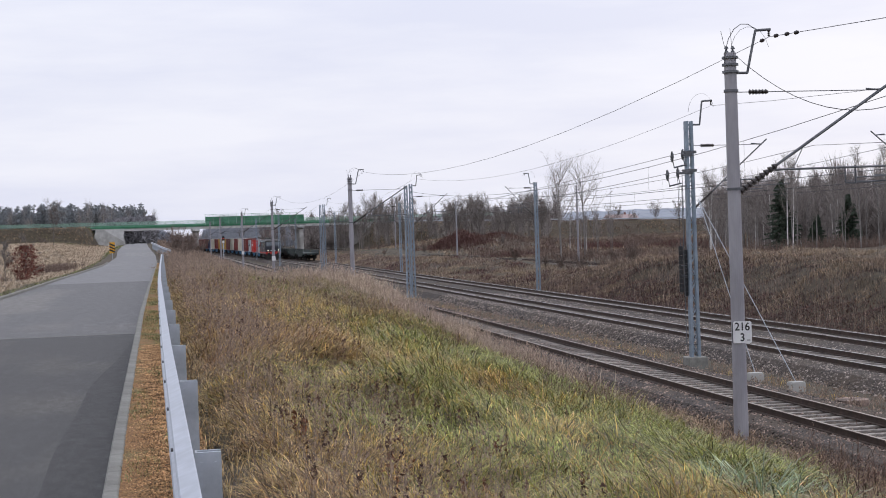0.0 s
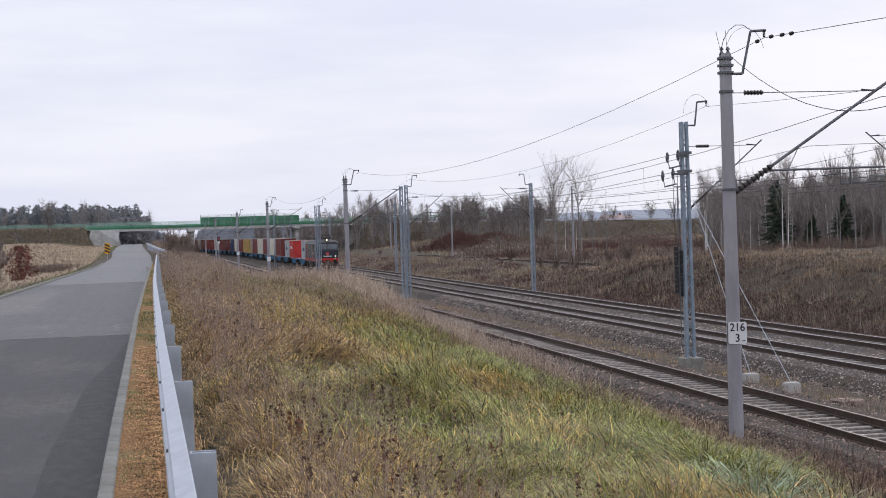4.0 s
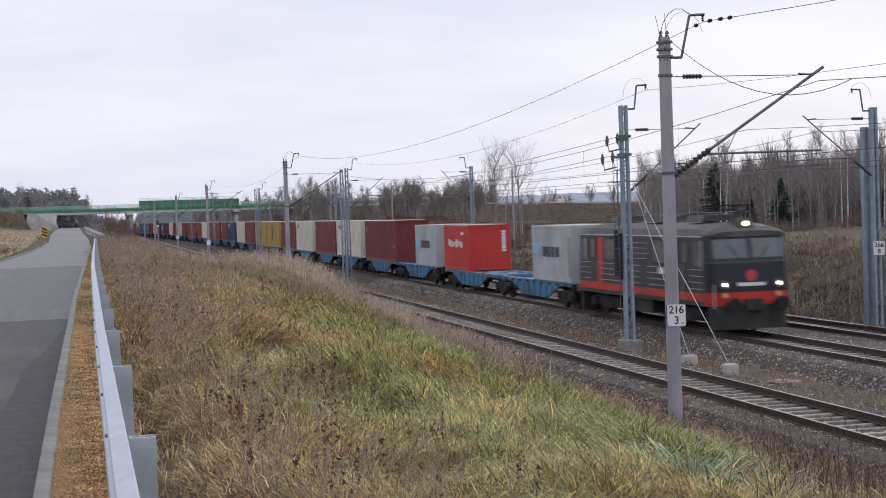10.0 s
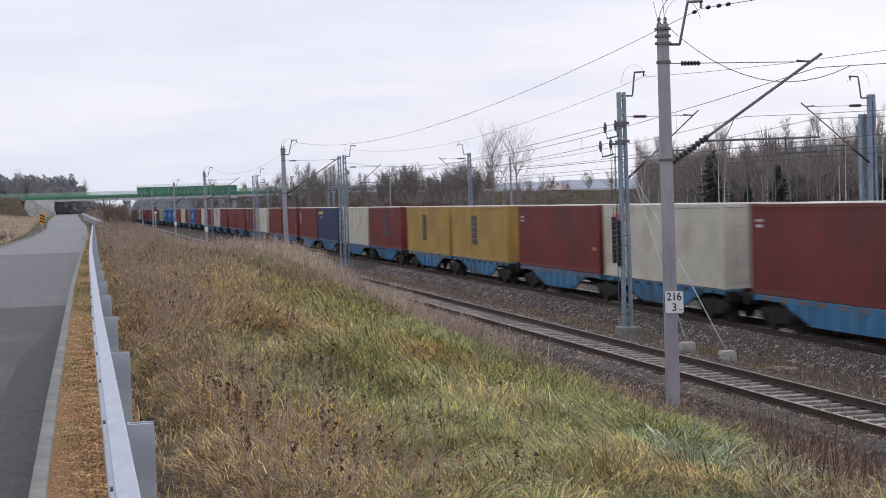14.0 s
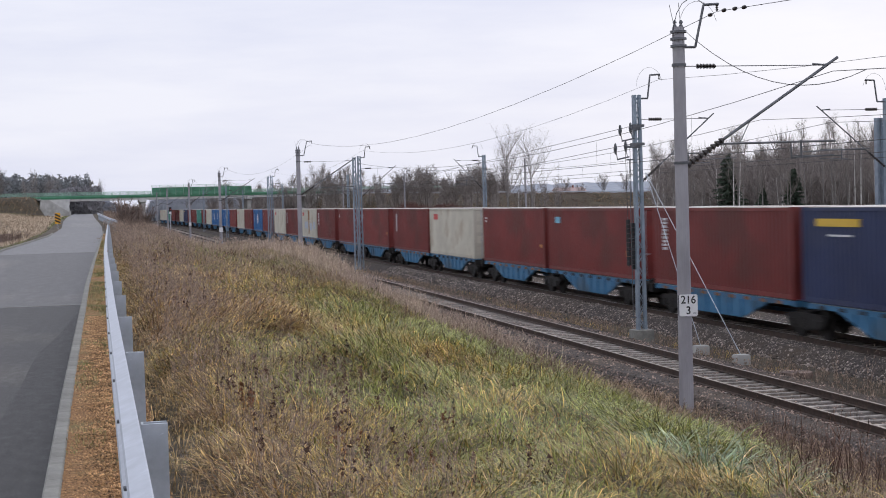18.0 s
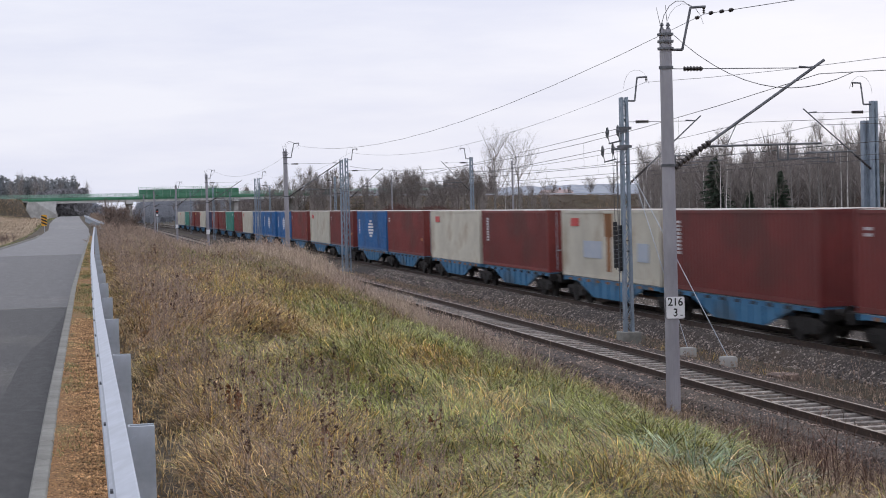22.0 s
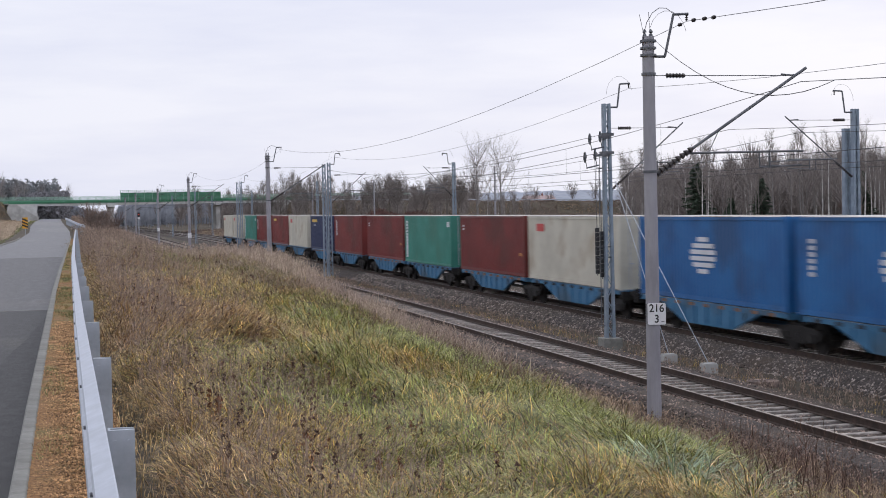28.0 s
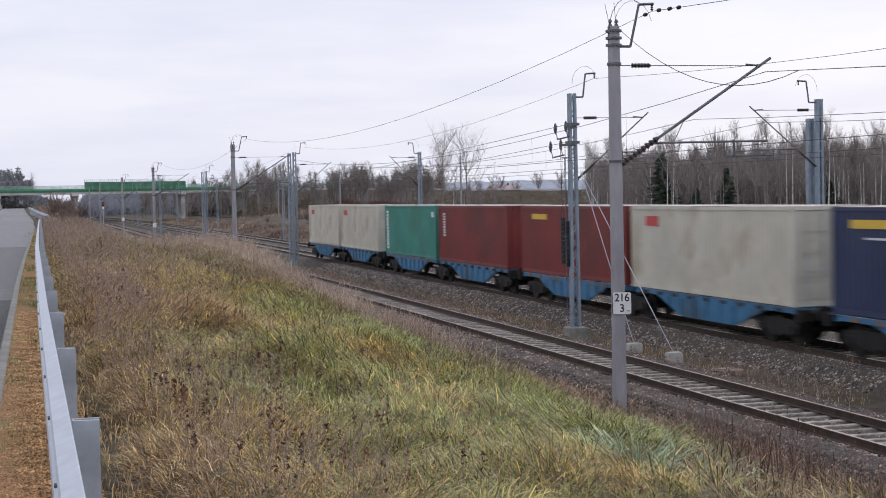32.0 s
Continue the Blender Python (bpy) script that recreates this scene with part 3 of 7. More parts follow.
def tube_mast(x, y, top, label, r0=.165, r1=.135, foot=-.5, arm=True, head=True, reach=3.35):
    m = thing("overhead_line_mast", pose(x, y, 0), label, "line mast", "overhead line masts")
    bm = bmesh.new()
    bm_tube(bm, (0, 0, foot), (0, 0, top), r0, r1, 20)
    part("post", bm, M_MAST, m, smooth=False)
    for z in (top - .85, 5.25):
        clamp_band(m, z, r1 + .03)
    if head:
        bm = bmesh.new()
        for i in range(3):
            bm_tube(bm, (0, 0, top - .13 - .16 * i), (0, 0, top - .08 - .16 * i), r1 + .05, sides=14)
        for dx in (-.08, .07):
            insulator(bm, (dx, 0, top - .1), (dx, 0, top + .16), .05, 3)
        part("head_fitting", bm, M_STEEL, m, "bands and fittings round the mast head")
        bm = bmesh.new()
        for a, b in (((-.09, 0), (-.2, .5)), ((.06, 0), (.02, .55))):
            bm_tube(bm, (a[0], 0, top + a[1]), (b[0], 0, top + b[1]), .006, sides=4)
        bm_path(bm, [(-.16 + .5 * (1 - math.cos(k * .35)), -.05, top - .3 + .95 * math.sin(k * .35)) for k in range(7)], .008, 5)
        part("wire_whisker", bm, M_WIRE, m)
    horn(m, top - .45, string=y < 60)
    if arm:
        cantilever(m, 5.19, 7.6, 3.88, 7.42, 1, 5.66)
    return m


def lattice_mast(x, y, top, label, way=1, gap=.22, foot=-.4, arms=(), block=True, head=True, slim=.055):
    m = thing("lattice_mast", pose(x, y, 0), label, "line mast", "lattice line masts")
    for s in (-1, 1):
        bm = bmesh.new()
        a, b = gap * .62, gap * .42
        o = [(-.03, -.12), (.03, -.12), (.03, .12), (-.03, .12)]
        bm_loft(bm, [[(s * w + p, q, z) for p, q in o] for z, w in ((foot, a), (top, b))])
        bm_loft(bm, [[(s * w - s * .03 + p, q, z) for p, q in ((-.03, -.11), (.03, -.11), (.03, -.095), (-.03, -.095))] for z, w in ((foot, a), (top, b))])
        part("channel", bm, M_LATTICE, m)
    n = int((top - foot) / .42)
    for f in (-.1, .1):
        rest = bmesh.new()
        for i in range(n):
            z0, z1 = foot + (top - foot) * i / n, foot + (top - foot) * (i + 1) / n
            e = 1 if i % 2 else -1
            bm = bmesh.new() if y < 60 else rest
            bm_tube(bm, (e * gap * .52, f, z0), (-e * gap * .50, f, z1), .02, sides=4)
            if y < 60:
                part("lacing_bar", bm, M_LATTICE, m)
        if y >= 60:
            tagged(part("lacing", rest, M_LATTICE, m, "zigzag lacing bars"), kind="stuff")
        else:
            rest.free()
    if block:
        bm = bmesh.new()
        bm_box(bm, -.33, .33, -.33, .33, -.75, .04)
        bmesh.ops.bevel(bm, geom=list(bm.edges), offset=.02, segments=1, affect="EDGES")
        part("foundation", bm, M_KERB, m, "mossy concrete foundation block")
    if head:
        horn(m, top - .12, way, .5, .78)
    for z_base, z_tip, reach, z_tie, w, z_reg in arms:
        cantilever(m, z_base, z_tip, reach, z_tie, w, z_reg, .024)
    return m


MAST_Y = (33.03, 104.5, 173.1, 243.0, 306.0, 371.0)
MAST_X = (12.9, 13.4, 13.4, 14.1, 13.5, 14.0)
for i, (x, y) in enumerate(zip(MAST_X, MAST_Y)):
    if i in (2, 3):
        plate = thing("mast_plate", pose(x, y - .18, 0), "small white number plate on a mast", "sign", "mast plates")
        bm = bmesh.new()
        bm_box(bm, -.2, .2, -.015, .03, 1.75, 2.25)
        part("plate", bm, M_WHITE, plate)
    tube_mast(x, y, 8.3, "tall grey tubular mast with overhead wires and insulators" if i else
              "tall grey tubular mast with a white distance sign", arm=True)

LAT_Y = (49.4, 113.0, 180.0, 247.0, 312.0, 378.0)
for i, y in enumerate(LAT_Y):
    x = 17.75 + 0.012 * (y - 49.4) + (.2 if i == 2 else .1 if i == 1 else 0)
    pair = i in (1, 2)
    lattice_mast(x, y, 7.9, "blue-grey lattice mast with tensioning gear between the tracks" if not i else "blue-grey lattice mast between the tracks", 1,
                 arms=[] if pair else [(5.0, 7.25, 2.75, 7.08, 1, 5.9)], block=i == 0, gap=.22, head=not pair)
    if pair:
        lattice_mast(x + .44, y + .4, 8.0, "second blue-grey lattice mast standing close by", 1, block=False, gap=.22, arms=[(5.0, 7.25, 2.75, 7.08, 1, 5.9)])
for i, y in enumerate((52.2, 111.8, 178.0, 245.0, 312.0)):
    x = float(second_x(y)) + (2.25 if i == 0 else 1.8)
    lattice_mast(x, y, 7.85, "blue-grey lattice mast beyond the second main track", -1,
                 arms=[(5.35, 7.6, 2.8 if i == 0 else 2.3, 7.45, -1, 6.0)], block=False, gap=.20)
    if i == 0:
        lattice_mast(x - .15, y + .4, 7.15, "shorter lattice mast beside a taller one", -1, block=False, head=False, gap=.20)
for y in (182.9, 262.0, 330.0):
    tube_mast(51.2 + (0.6 if y > 200 else 0), y, 9.4, "pale tubular mast beside the far single track", foot=-.4, arm=False, head=False, r0=.14, r1=.11)

# distance sign on the first mast
board = thing("distance_sign", pose(12.9 + .02, 33.03 - .19, 0, 0, 0, -21), "white enamel distance sign with black figures on the mast", "sign")
bm = bmesh.new()
bm_box(bm, -.205, .205, -.012, 0, 1.80, 2.29)
bmesh.ops.bevel(bm, geom=[e for e in bm.edges if abs(e.verts[0].co.y - e.verts[1].co.y) > .005], offset=.02, segments=2, affect="EDGES")
part("plate", bm, M_WHITE, board)
bm = bmesh.new()
bm_box(bm, -.23, -.205, -.015, .25, 1.82, 2.27)
part("bracket", bm, M_STEEL, board)


def lettering(text, size, parent, m, material, name="figures", squash=0.9):
    cu = bpy.data.curves.new(name, "FONT")
    cu.body, cu.size, cu.align_x, cu.align_y, cu.extrude, cu.offset = text, size, "CENTER", "CENTER", 0.002, 0.004
    tmp = bpy.data.objects.new(name, cu)
    scene.collection.objects.link(tmp)
    me = bpy.data.meshes.new_from_object(tmp.evaluated_get(bpy.context.evaluated_depsgraph_get()))
    bpy.data.objects.remove(tmp)
    me.materials.clear()
    me.materials.append(material)
    ob = new(name, me)
    ob.parent, ob.matrix_basis = parent, m @ Matrix.Diagonal((squash, 1, 1, 1))
    return ob


lettering("216", .25, board, pose(0, -.016, 2.165, 90), M_BLACK)
lettering("3", .25, board, pose(.0, -.016, 1.925, 90), M_BLACK)
bm = bmesh.new()
bm_box(bm, .10, .17, -.016, -.0125, 1.86, 1.88)
part("small_print", bm, M_STEEL, board)

x = float(second_x(52.2)) + 2.25
board = thing("distance_sign", pose(x, 52.2 - .2, 0, 0, 0, -25), "white enamel distance sign on the lattice mast", "sign")
bm = bmesh.new()
bm_box(bm, -.2, .2, -.012, 0, 2.42, 2.92)
part("plate", bm, M_WHITE, board)
lettering("266", .25, board, pose(0, -.016, 2.79, 90), M_BLACK)
lettering("8", .25, board, pose(0, -.016, 2.55, 90), M_BLACK)

# guy ropes and their anchor blocks
for gx_, gy_ in ((18.2, 45.3), (18.2, 42.2)):
    anchor = thing("anchor_block", pose(gx_, gy_, -.45), "pale concrete anchor block with a steel guy rope", "anchor block", "anchor blocks")
    bm = bmesh.new()
    bm_box(bm, -.22, .22, -.2, .2, -.3, .28)
    bmesh.ops.bevel(bm, geom=list(bm.edges), offset=.03, segments=2, affect="EDGES")
    part("block", bm, M_CONC, anchor)
    bm = bmesh.new()
    bm_tube(bm, (0, 0, .25), (17.95 - gx_, 49.2 - gy_, 5.3 + .45), .012, sides=5)
    part("guy_rope", bm, M_POST, anchor)
lid = thing("manhole_cover", pose(18.2, 38.6, -.47), "round weathered concrete manhole cover in the gravel", "manhole")
bm = bmesh.new()
bm_tube(bm, (0, 0, 0), (0, 0, .16), .46, .44, 20)
part("cover", bm, M_STONE_DARK, lid)


# ---- wires ----
def wire(name, spans, r, label, group):
    """One object for each span, a thin tube that sags."""
    for p, q, sag in spans:
        p, q = Vector(p), Vector(q)
        side = (q - p).cross(Vector((0, 0, 1))).normalized() * r
        up = Vector((0, 0, r))
        bm = bmesh.new()
        rings = []
        for k in range(13):
            c = p.lerp(q, k / 12) - Vector((0, 0, sag * 4 * (k / 12) * (1 - k / 12)))
            rings.append([c + side, c + up, c - side, c - up])
        bm_loft(bm, rings)
        solid(name, bm, M_WIRE, label, "wire", group)


def line_over(name, centre, ys, z_top, z_low, sag, label):
    ys = [ys[0] - 66] + list(ys) + [ys[-1] + 66]
    wire(name, [((float(centre(a)), a, z_top), (float(centre(b)), b, z_top), sag) for a, b in zip(ys, ys[1:])], .0085, label, "catenary wires")
    wire(name, [((float(centre(a)) + .2 * (-1) ** i, a, z_low), (float(centre(b)) - .2 * (-1) ** i, b, z_low), .02) for i, (a, b) in enumerate(zip(ys, ys[1:]))],
         .0085, "thin dark contact wire over the track", "catenary wires")
    spans = []
    for a, b in zip(ys, ys[1:]):
        for k in range(1, 8):
            y = a + (b - a) * k / 8
            spans.append(((float(centre(y)), y, z_low), (float(centre(y)), y, z_top - sag * 4 * k / 8 * (1 - k / 8)), 0))
    bm = bmesh.new()
    for p, q, _ in spans:
        bm_tube(bm, p, q, .004, sides=3, caps=False)
    solid("dropper_wires", bm, M_WIRE, "short droppers between the wires", "wire", kind="stuff")


line_over("catenary_main", main_x, LAT_Y, 7.0, 5.6, .75, "thin dark messenger wire over the main track")
line_over("catenary_second", second_x, (52.2, 111.8, 178.0, 245.0, 312.0), 7.0, 5.6, .75, "thin dark messenger wire over the second track")
line_over("catenary_siding", lambda y: 16.65 + .009 * (y - 33), MAST_Y, 7.28, 5.6, 1.1, "thin dark messenger wire over the siding")
ym = [MAST_Y[0] - 70] + list(MAST_Y)
xm = [MAST_X[0]] + list(MAST_X)
wire("feeder", [((xa + .94, ya, 8.65), (xb + .94, yb, 8.65), 1.2) for xa, ya, xb, yb in zip(xm, ym, xm[1:], ym[1:])], .007, "thick feeder wire strung from mast to mast", "feeders")
yl = [LAT_Y[0] - 66] + list(LAT_Y)
wire("feeder", [((17.75 + .012 * (a - 49.4) + .8, a, 8.4), (17.75 + .012 * (b - 49.4) + .8, b, 8.4), 1.0) for a, b in zip(yl, yl[1:])], .006, "feeder wire strung between lattice masts", "feeders")
wire("hanger", [((16.65, 33.0, 7.28), (16.65, 33.0, 5.75), 0)], .006, "thin hanger wire from the end of the strut", "feeders")
wire("jumper", [((12.95, 33.0, 8.3), (16.636, 31.4, 7.175), .75)], .009, "slack jumper wire from the mast head", "feeders")
wire("tension_wire", [((17.7, 49.2, 6.9), (float(main_x(113)), 113, 6.3), .1), ((17.7, 49.2, 6.3), (float(main_x(113)) - .3, 113, 5.6), .1)], .009, "taut wire from the tensioning gear", "feeders")
gear = thing("tensioning_gear", pose(17.75, 49.4, 0), "wheel tensioners with wires and counterweights on the lattice mast", "tensioner")
for z, outer, inner in ((6.72, -.63, -.26), (6.11, -.81, -.45)):
    for xw, dz in ((outer, 0), (inner, .07)):
        bm = bmesh.new()
        ring = [(xw + .03 * math.sin(k * math.pi / 8), -.1 + .17 * math.sin(k * math.pi / 8), z + dz + .17 * math.cos(k * math.pi / 8)) for k in range(17)]
        bm_path(bm, ring, .022, 6)
        bm_tube(bm, (xw - .05, -.1, z + dz), (xw + .05, -.1, z + dz), .05, sides=8)
        for k in range(3):
            e = Vector((.02 * math.cos(k * 1.05), .16 * math.sin(k * 1.05), .16 * math.cos(k * 1.05)))
            o = Vector((xw, -.1, z + dz))
            bm_tube(bm, o - e, o + e, .012, sides=4)
        part("wheel", bm, M_STEEL, gear)
    bm = bmesh.new()
    bm_tube(bm, (outer, -.1, z), (outer + .07, -.1, z - .36), .014, sides=5)
    bm_tube(bm, (outer + .05, -.1, z - .36), (inner + .12, -.1, z - .27), .026, sides=6)
    bm_tube(bm, (inner, -.1, z + .07), (inner + .06, -.1, z - .29), .014, sides=5)
    bm_box(bm, inner, .05, -.16, -.1, z + .02, z + .1)
    part("bracket", bm, M_STEEL, gear)
    bm = bmesh.new()
    bm_box(bm, -.2, .2, -.17, .17, z + .1, z + .19)
    part("clamp", bm, M_STEEL, gear)
for xw, z0 in ((-.36, 2.2), (-.2, 2.08)):
    bm = bmesh.new()
    bm_tube(bm, (xw, .1, z0 - .06), (xw, .1, z0 + 1.62), .014, sides=6)
    stack = part("counterweight", bm, M_STEEL, gear, "stack of dark counterweight discs")
    for i in range(10):
        bm = bmesh.new()
        bm_tube(bm, (xw, .1, z0 + .155 * i), (xw, .1, z0 + .145 + .155 * i), .075, sides=10)
        disc = new("disc", finish(bm, "disc", M_BLACK))
        disc.parent = stack
    bm = bmesh.new()
    bm_tube(bm, (xw, .1, z0 + 1.5), (xw - .05, .05, 6.2), .009, sides=5)
    part("rope", bm, M_WIRE, gear)
bm = bmesh.new()
bm_tube(bm, (-.28, .02, .45), (-.28, .02, 5.75), .014, sides=6)
for z in (.45, 2.75, 3.1, 5.75):
    bm_tube(bm, (-.38, .02, z), (.1, .02, z), .018, sides=5)
part("guide_rod", bm, M_STEEL, gear)

# ---- road overpass ----
SK = math.degrees(math.atan(0.437))
bridge = thing("road_overpass", Matrix.Translation((13, bridge_y(13), 0)) @ pose(0, 0, 0, 0, 0, SK), "long concrete road overpass with green parapets and screens", "bridge")
U = 1 / math.cos(radians(SK))


def bu(x):
    return (x - 13) * U


def span_box(name, x0, x1, v0, v1, z0, z1, material, label=""):
    bm = bmesh.new()
    bm_box(bm, bu(x0), bu(x1), v0, v1, z0, z1)
    return part(name, bm, material, bridge, label)


span_box("deck", -13, 60, -5.2, 5.2, 7.3, 7.62, M_CONC)
for v in (-4.85, -1.6, 1.6, 4.85):
    span_box("girder", -12, 58, v - .3, v + .3, 6.85, 7.45, M_CONC_PALE, "pale girder under the deck")
for v, w in ((-5.2, -1), (5.2, 1)):
    span_box("edge_beam", -15, 64, v - .14, v + .14, 7.42, 7.86, M_GREEN_DARK, "dark green fascia beam")
    span_box("parapet_panel", -15, 64, v - .05 + w * .02, v + .05 + w * .02, 7.92, 8.22, M_GREEN, "green parapet panel")
for v in (-5.1, 5.1):
    for x in np.arange(-60, 100, 2.0):
        bm = bmesh.new()
        bm_box(bm, bu(x) - .035, bu(x) + .035, v - .035, v + .035, 7.8, 9.03)
        part("parapet_post", bm, M_GREEN_PALE, bridge)
    for z in (8.45, 8.72, 9.0):
        span_box("parapet_rail", -60, 100, v - .03, v + .03, z - .035, z + .035, M_GREEN_PALE, "pale green parapet rail")
# screen over the tracks: mesh panels between posts, with a railing on top
for x in np.arange(11.75, 36.0, 2.02):
    bm = bmesh.new()
    bm_box(bm, bu(x) + .05, bu(x + 2.02) - .05, -5.42, -5.38, 8.0, 9.8)
    panel = part("screen_panel", bm, M_GREEN_MESH, bridge, "green safety screen over the tracks")
    bm = bmesh.new()
    for z in (8.02, 8.9, 9.8):
        bm_box(bm, bu(x) + .02, bu(x + 2.02) - .02, -5.46, -5.425, z - .04, z + .04)
    part("panel_frame", bm, M_GREEN_DARK, panel)
    bm = bmesh.new()
    bm_box(bm, bu(x) - .05, bu(x) + .05, -5.5, -5.38, 7.8, 10.5)
    part("screen_post", bm, M_GREEN_PALE, bridge)
    for k in range(1, 4):
        bm = bmesh.new()
        bm_box(bm, bu(x + .505 * k) - .02, bu(x + .505 * k) + .02, -5.46, -5.42, 9.8, 10.4)
        part("screen_bar", bm, M_GREEN_PALE, bridge)
for z in (10.05, 10.4):
    span_box("screen_top_rail", 11.7, 36.05, -5.46, -5.42, z - .025, z + .025, M_GREEN_PALE)
# wall piers set along the tracks, each with a pale cap
for x in (11.5, 39.3):
    for v in (-3.6, 0.2, 4.0):
        bm = bmesh.new()
        c = bu(x) + v * .437
        bm_box(bm, c - .6, c + .6, v - .6, v + .6, -.7, 6.1)
        bmesh.ops.bevel(bm, geom=[e for e in bm.edges if abs(e.verts[0].co.z - e.verts[1].co.z) > 1], offset=.15, segments=2, affect="EDGES")
        part("pier", bm, M_CONC, bridge)
    bm = bmesh.new()
    bm_loft(bm, [[(bu(x) + v * .437 - 1.0, v, z0), (bu(x) + v * .437 + 1.0, v, z0), (bu(x) + v * .437 + 1.0, v, 7.3), (bu(x) + v * .437 - 1.0, v, 7.3)] for v, z0 in ((-5.35, 6.35), (-4.2, 6.1), (4.6, 6.1), (5.35, 6.35))])
    part("pier_cap", bm, M_CONC_PALE, bridge, "pale concrete pier cap")
for x, w in ((-9.5, -1), (57.0, 1)):
    bm = bmesh.new()
    bm_box(bm, bu(x) - .6, bu(x) + .6, -5, 5, .3, 7.3)
    part("abutment", bm, M_CONC, bridge)
    bm = bmesh.new()
    bm_box(bm, bu(x) - w * .65 - .6, bu(x) - w * .65 + .6, -5.3, -4.3, 6.0, 7.4)
    part("bearing_block", bm, M_CONC_PALE, bridge, "pale bearing block under the deck end")
    for v in ((-5.3, 5.3) if w < 0 else ()):
        bm = bmesh.new()
        bm_prism(bm, [(bu(x) - w * .6, 7.4), (bu(x) + w * 6.0, 7.4), (bu(x) + w * 7.5, 2.2), (bu(x) - w * .6, 2.2), (bu(x) - w * 1.6, 3.0)], "y", v - .25, v + .25)
        part("wing_wall", bm, M_CONC, bridge, "sloping concrete wing wall")
        bm = bmesh.new()
        bm_prism(bm, [(bu(x) - w * .9, 7.3), (bu(x) + w * 4.2, 7.3), (bu(x) - w * .9, 4.3)], "y", v - .30, v - .26)
        part("wing_face", bm, M_CONC_PALE, bridge, "paler triangular face of the abutment")

# light signal far along the siding
signal = thing("light_signal", pose(15.4 - 3.4, 262, -1.0), "railway light signal showing red beside the far track", "signal")
bm = bmesh.new()
bm_tube(bm, (0, 0, -.5), (0, 0, 4.9), .07)
part("post", bm, M_GALV, signal)
bm = bmesh.new()
bm_box(bm, -.22, .22, -.08, .12, 4.5, 5.7)
part("lamp_board", bm, M_BLACK, signal)
bm = bmesh.new()
bm_tube(bm, (0, -.08, 5.35), (0, -.12, 5.35), .06, sides=14)
part("red_lamp", bm, glow("red_signal_light", (1.0, 0.05, 0.03), 1.6), signal)
bm = bmesh.new()
bm_box(bm, -.18, .18, -.1, -.08, 4.55, 4.95)
part("white_plate", bm, M_WHITE, signal)

# guard rail along the road on the far embankment
far_rail = thing("guard_rail", Matrix(), "pale guard rail along the road on the embankment", "guard rail", "guard rails by the road")
xs_ = np.arange(64, 236, 4.0)
rail_pts = [(float(x), float(bridge_y(x)) - 4.6, float(ground_z(x, bridge_y(x) - 4.6)) + .5) for x in xs_]
bm = bmesh.new()
bm_loft(bm, [[(x, y, z - .16), (x, y, z + .16), (x + .03, y + .06, z + .16), (x + .03, y + .06, z - .16)] for x, y, z in rail_pts])
part("beam", bm, M_GALV, far_rail)
for x, y, z in rail_pts:
    bm = bmesh.new()
    bm_box(bm, x - .06, x + .06, y + .06, y + .16, z - .8, z + .1)
    part("post", bm, M_POST, far_rail)

# ---- the goods train ----
# in train space x runs across, y backwards along the train, z up from the rail heads
M_RED_BOX = surface("maroon_container", (0.145, 0.021, 0.018), (0.205, 0.032, 0.027), 0.5, 0.55, third=(0.125, 0.029, 0.023), third_size=0.35, per_piece=0.14)
M_BEIGE_BOX = surface("beige_container", (0.50, 0.475, 0.39), (0.62, 0.595, 0.495), 0.6, 0.6, third=(0.44, 0.385, 0.29), third_size=0.55, third_at=(.54, .66), per_piece=0.08)
M_YELLOW_BOX = surface("ochre_container", (0.37, 0.23, 0.05), (0.46, 0.30, 0.08), 0.6, 0.6, third=(0.34, 0.22, 0.07), third_size=0.4)
M_NAVY_BOX = surface("navy_container", (0.014, 0.024, 0.075), (0.024, 0.038, 0.105), 0.6, 0.55, third=(0.03, 0.04, 0.09), third_size=0.4)
M_BLUE_BOX = surface("blue_container", (0.012, 0.105, 0.30), (0.02, 0.15, 0.39), 0.6, 0.55, third=(0.02, 0.085, 0.21), third_size=0.4)
M_GREEN_BOX = surface("sea_green_container", (0.035, 0.21, 0.16), (0.055, 0.27, 0.21), 0.6, 0.55, third=(0.05, 0.2, 0.15), third_size=0.4)
M_GREY_BOX = surface("pale_grey_container", (0.36, 0.39, 0.41), (0.47, 0.50, 0.52), 0.6, 0.6, third=(0.33, 0.34, 0.33), third_size=0.5)
M_BRIGHT_BOX = surface("bright_red_container", (0.46, 0.025, 0.02), (0.58, 0.04, 0.03), 0.6, 0.5, third=(0.42, 0.04, 0.03), third_size=0.4)
# pale base holds the sky's sheen on the roofs; brown patches are weathering
M_ROOF = surface("sky_paled_weathered_roof", (0.42, 0.40, 0.37), (0.60, 0.58, 0.55), 0.8, 0.7, third=(0.34, 0.27, 0.22), third_size=0.3)
M_UNDER = surface("dark_underside", (0.02, 0.019, 0.018), (0.05, 0.046, 0.042), 2.0, 0.85)
M_BLUE_STEEL = surface("blue_wagon_paint", (0.03, 0.14, 0.27), (0.055, 0.20, 0.36), 1.4, 0.6, third=(0.05, 0.11, 0.17), third_size=0.8)
M_BOGIE = surface("grimy_bogie", (0.006, 0.005, 0.0045), (0.020, 0.017, 0.015), 3.0, 0.8)
M_WHEEL = surface("wheel_steel", (0.012, 0.010, 0.009), (0.035, 0.031, 0.028), 3.0, 0.65, 0.3)
M_ORANGE = surface("orange_tag", (0.5, 0.2, 0.05), (0.6, 0.27, 0.08), 2.0, 0.6)
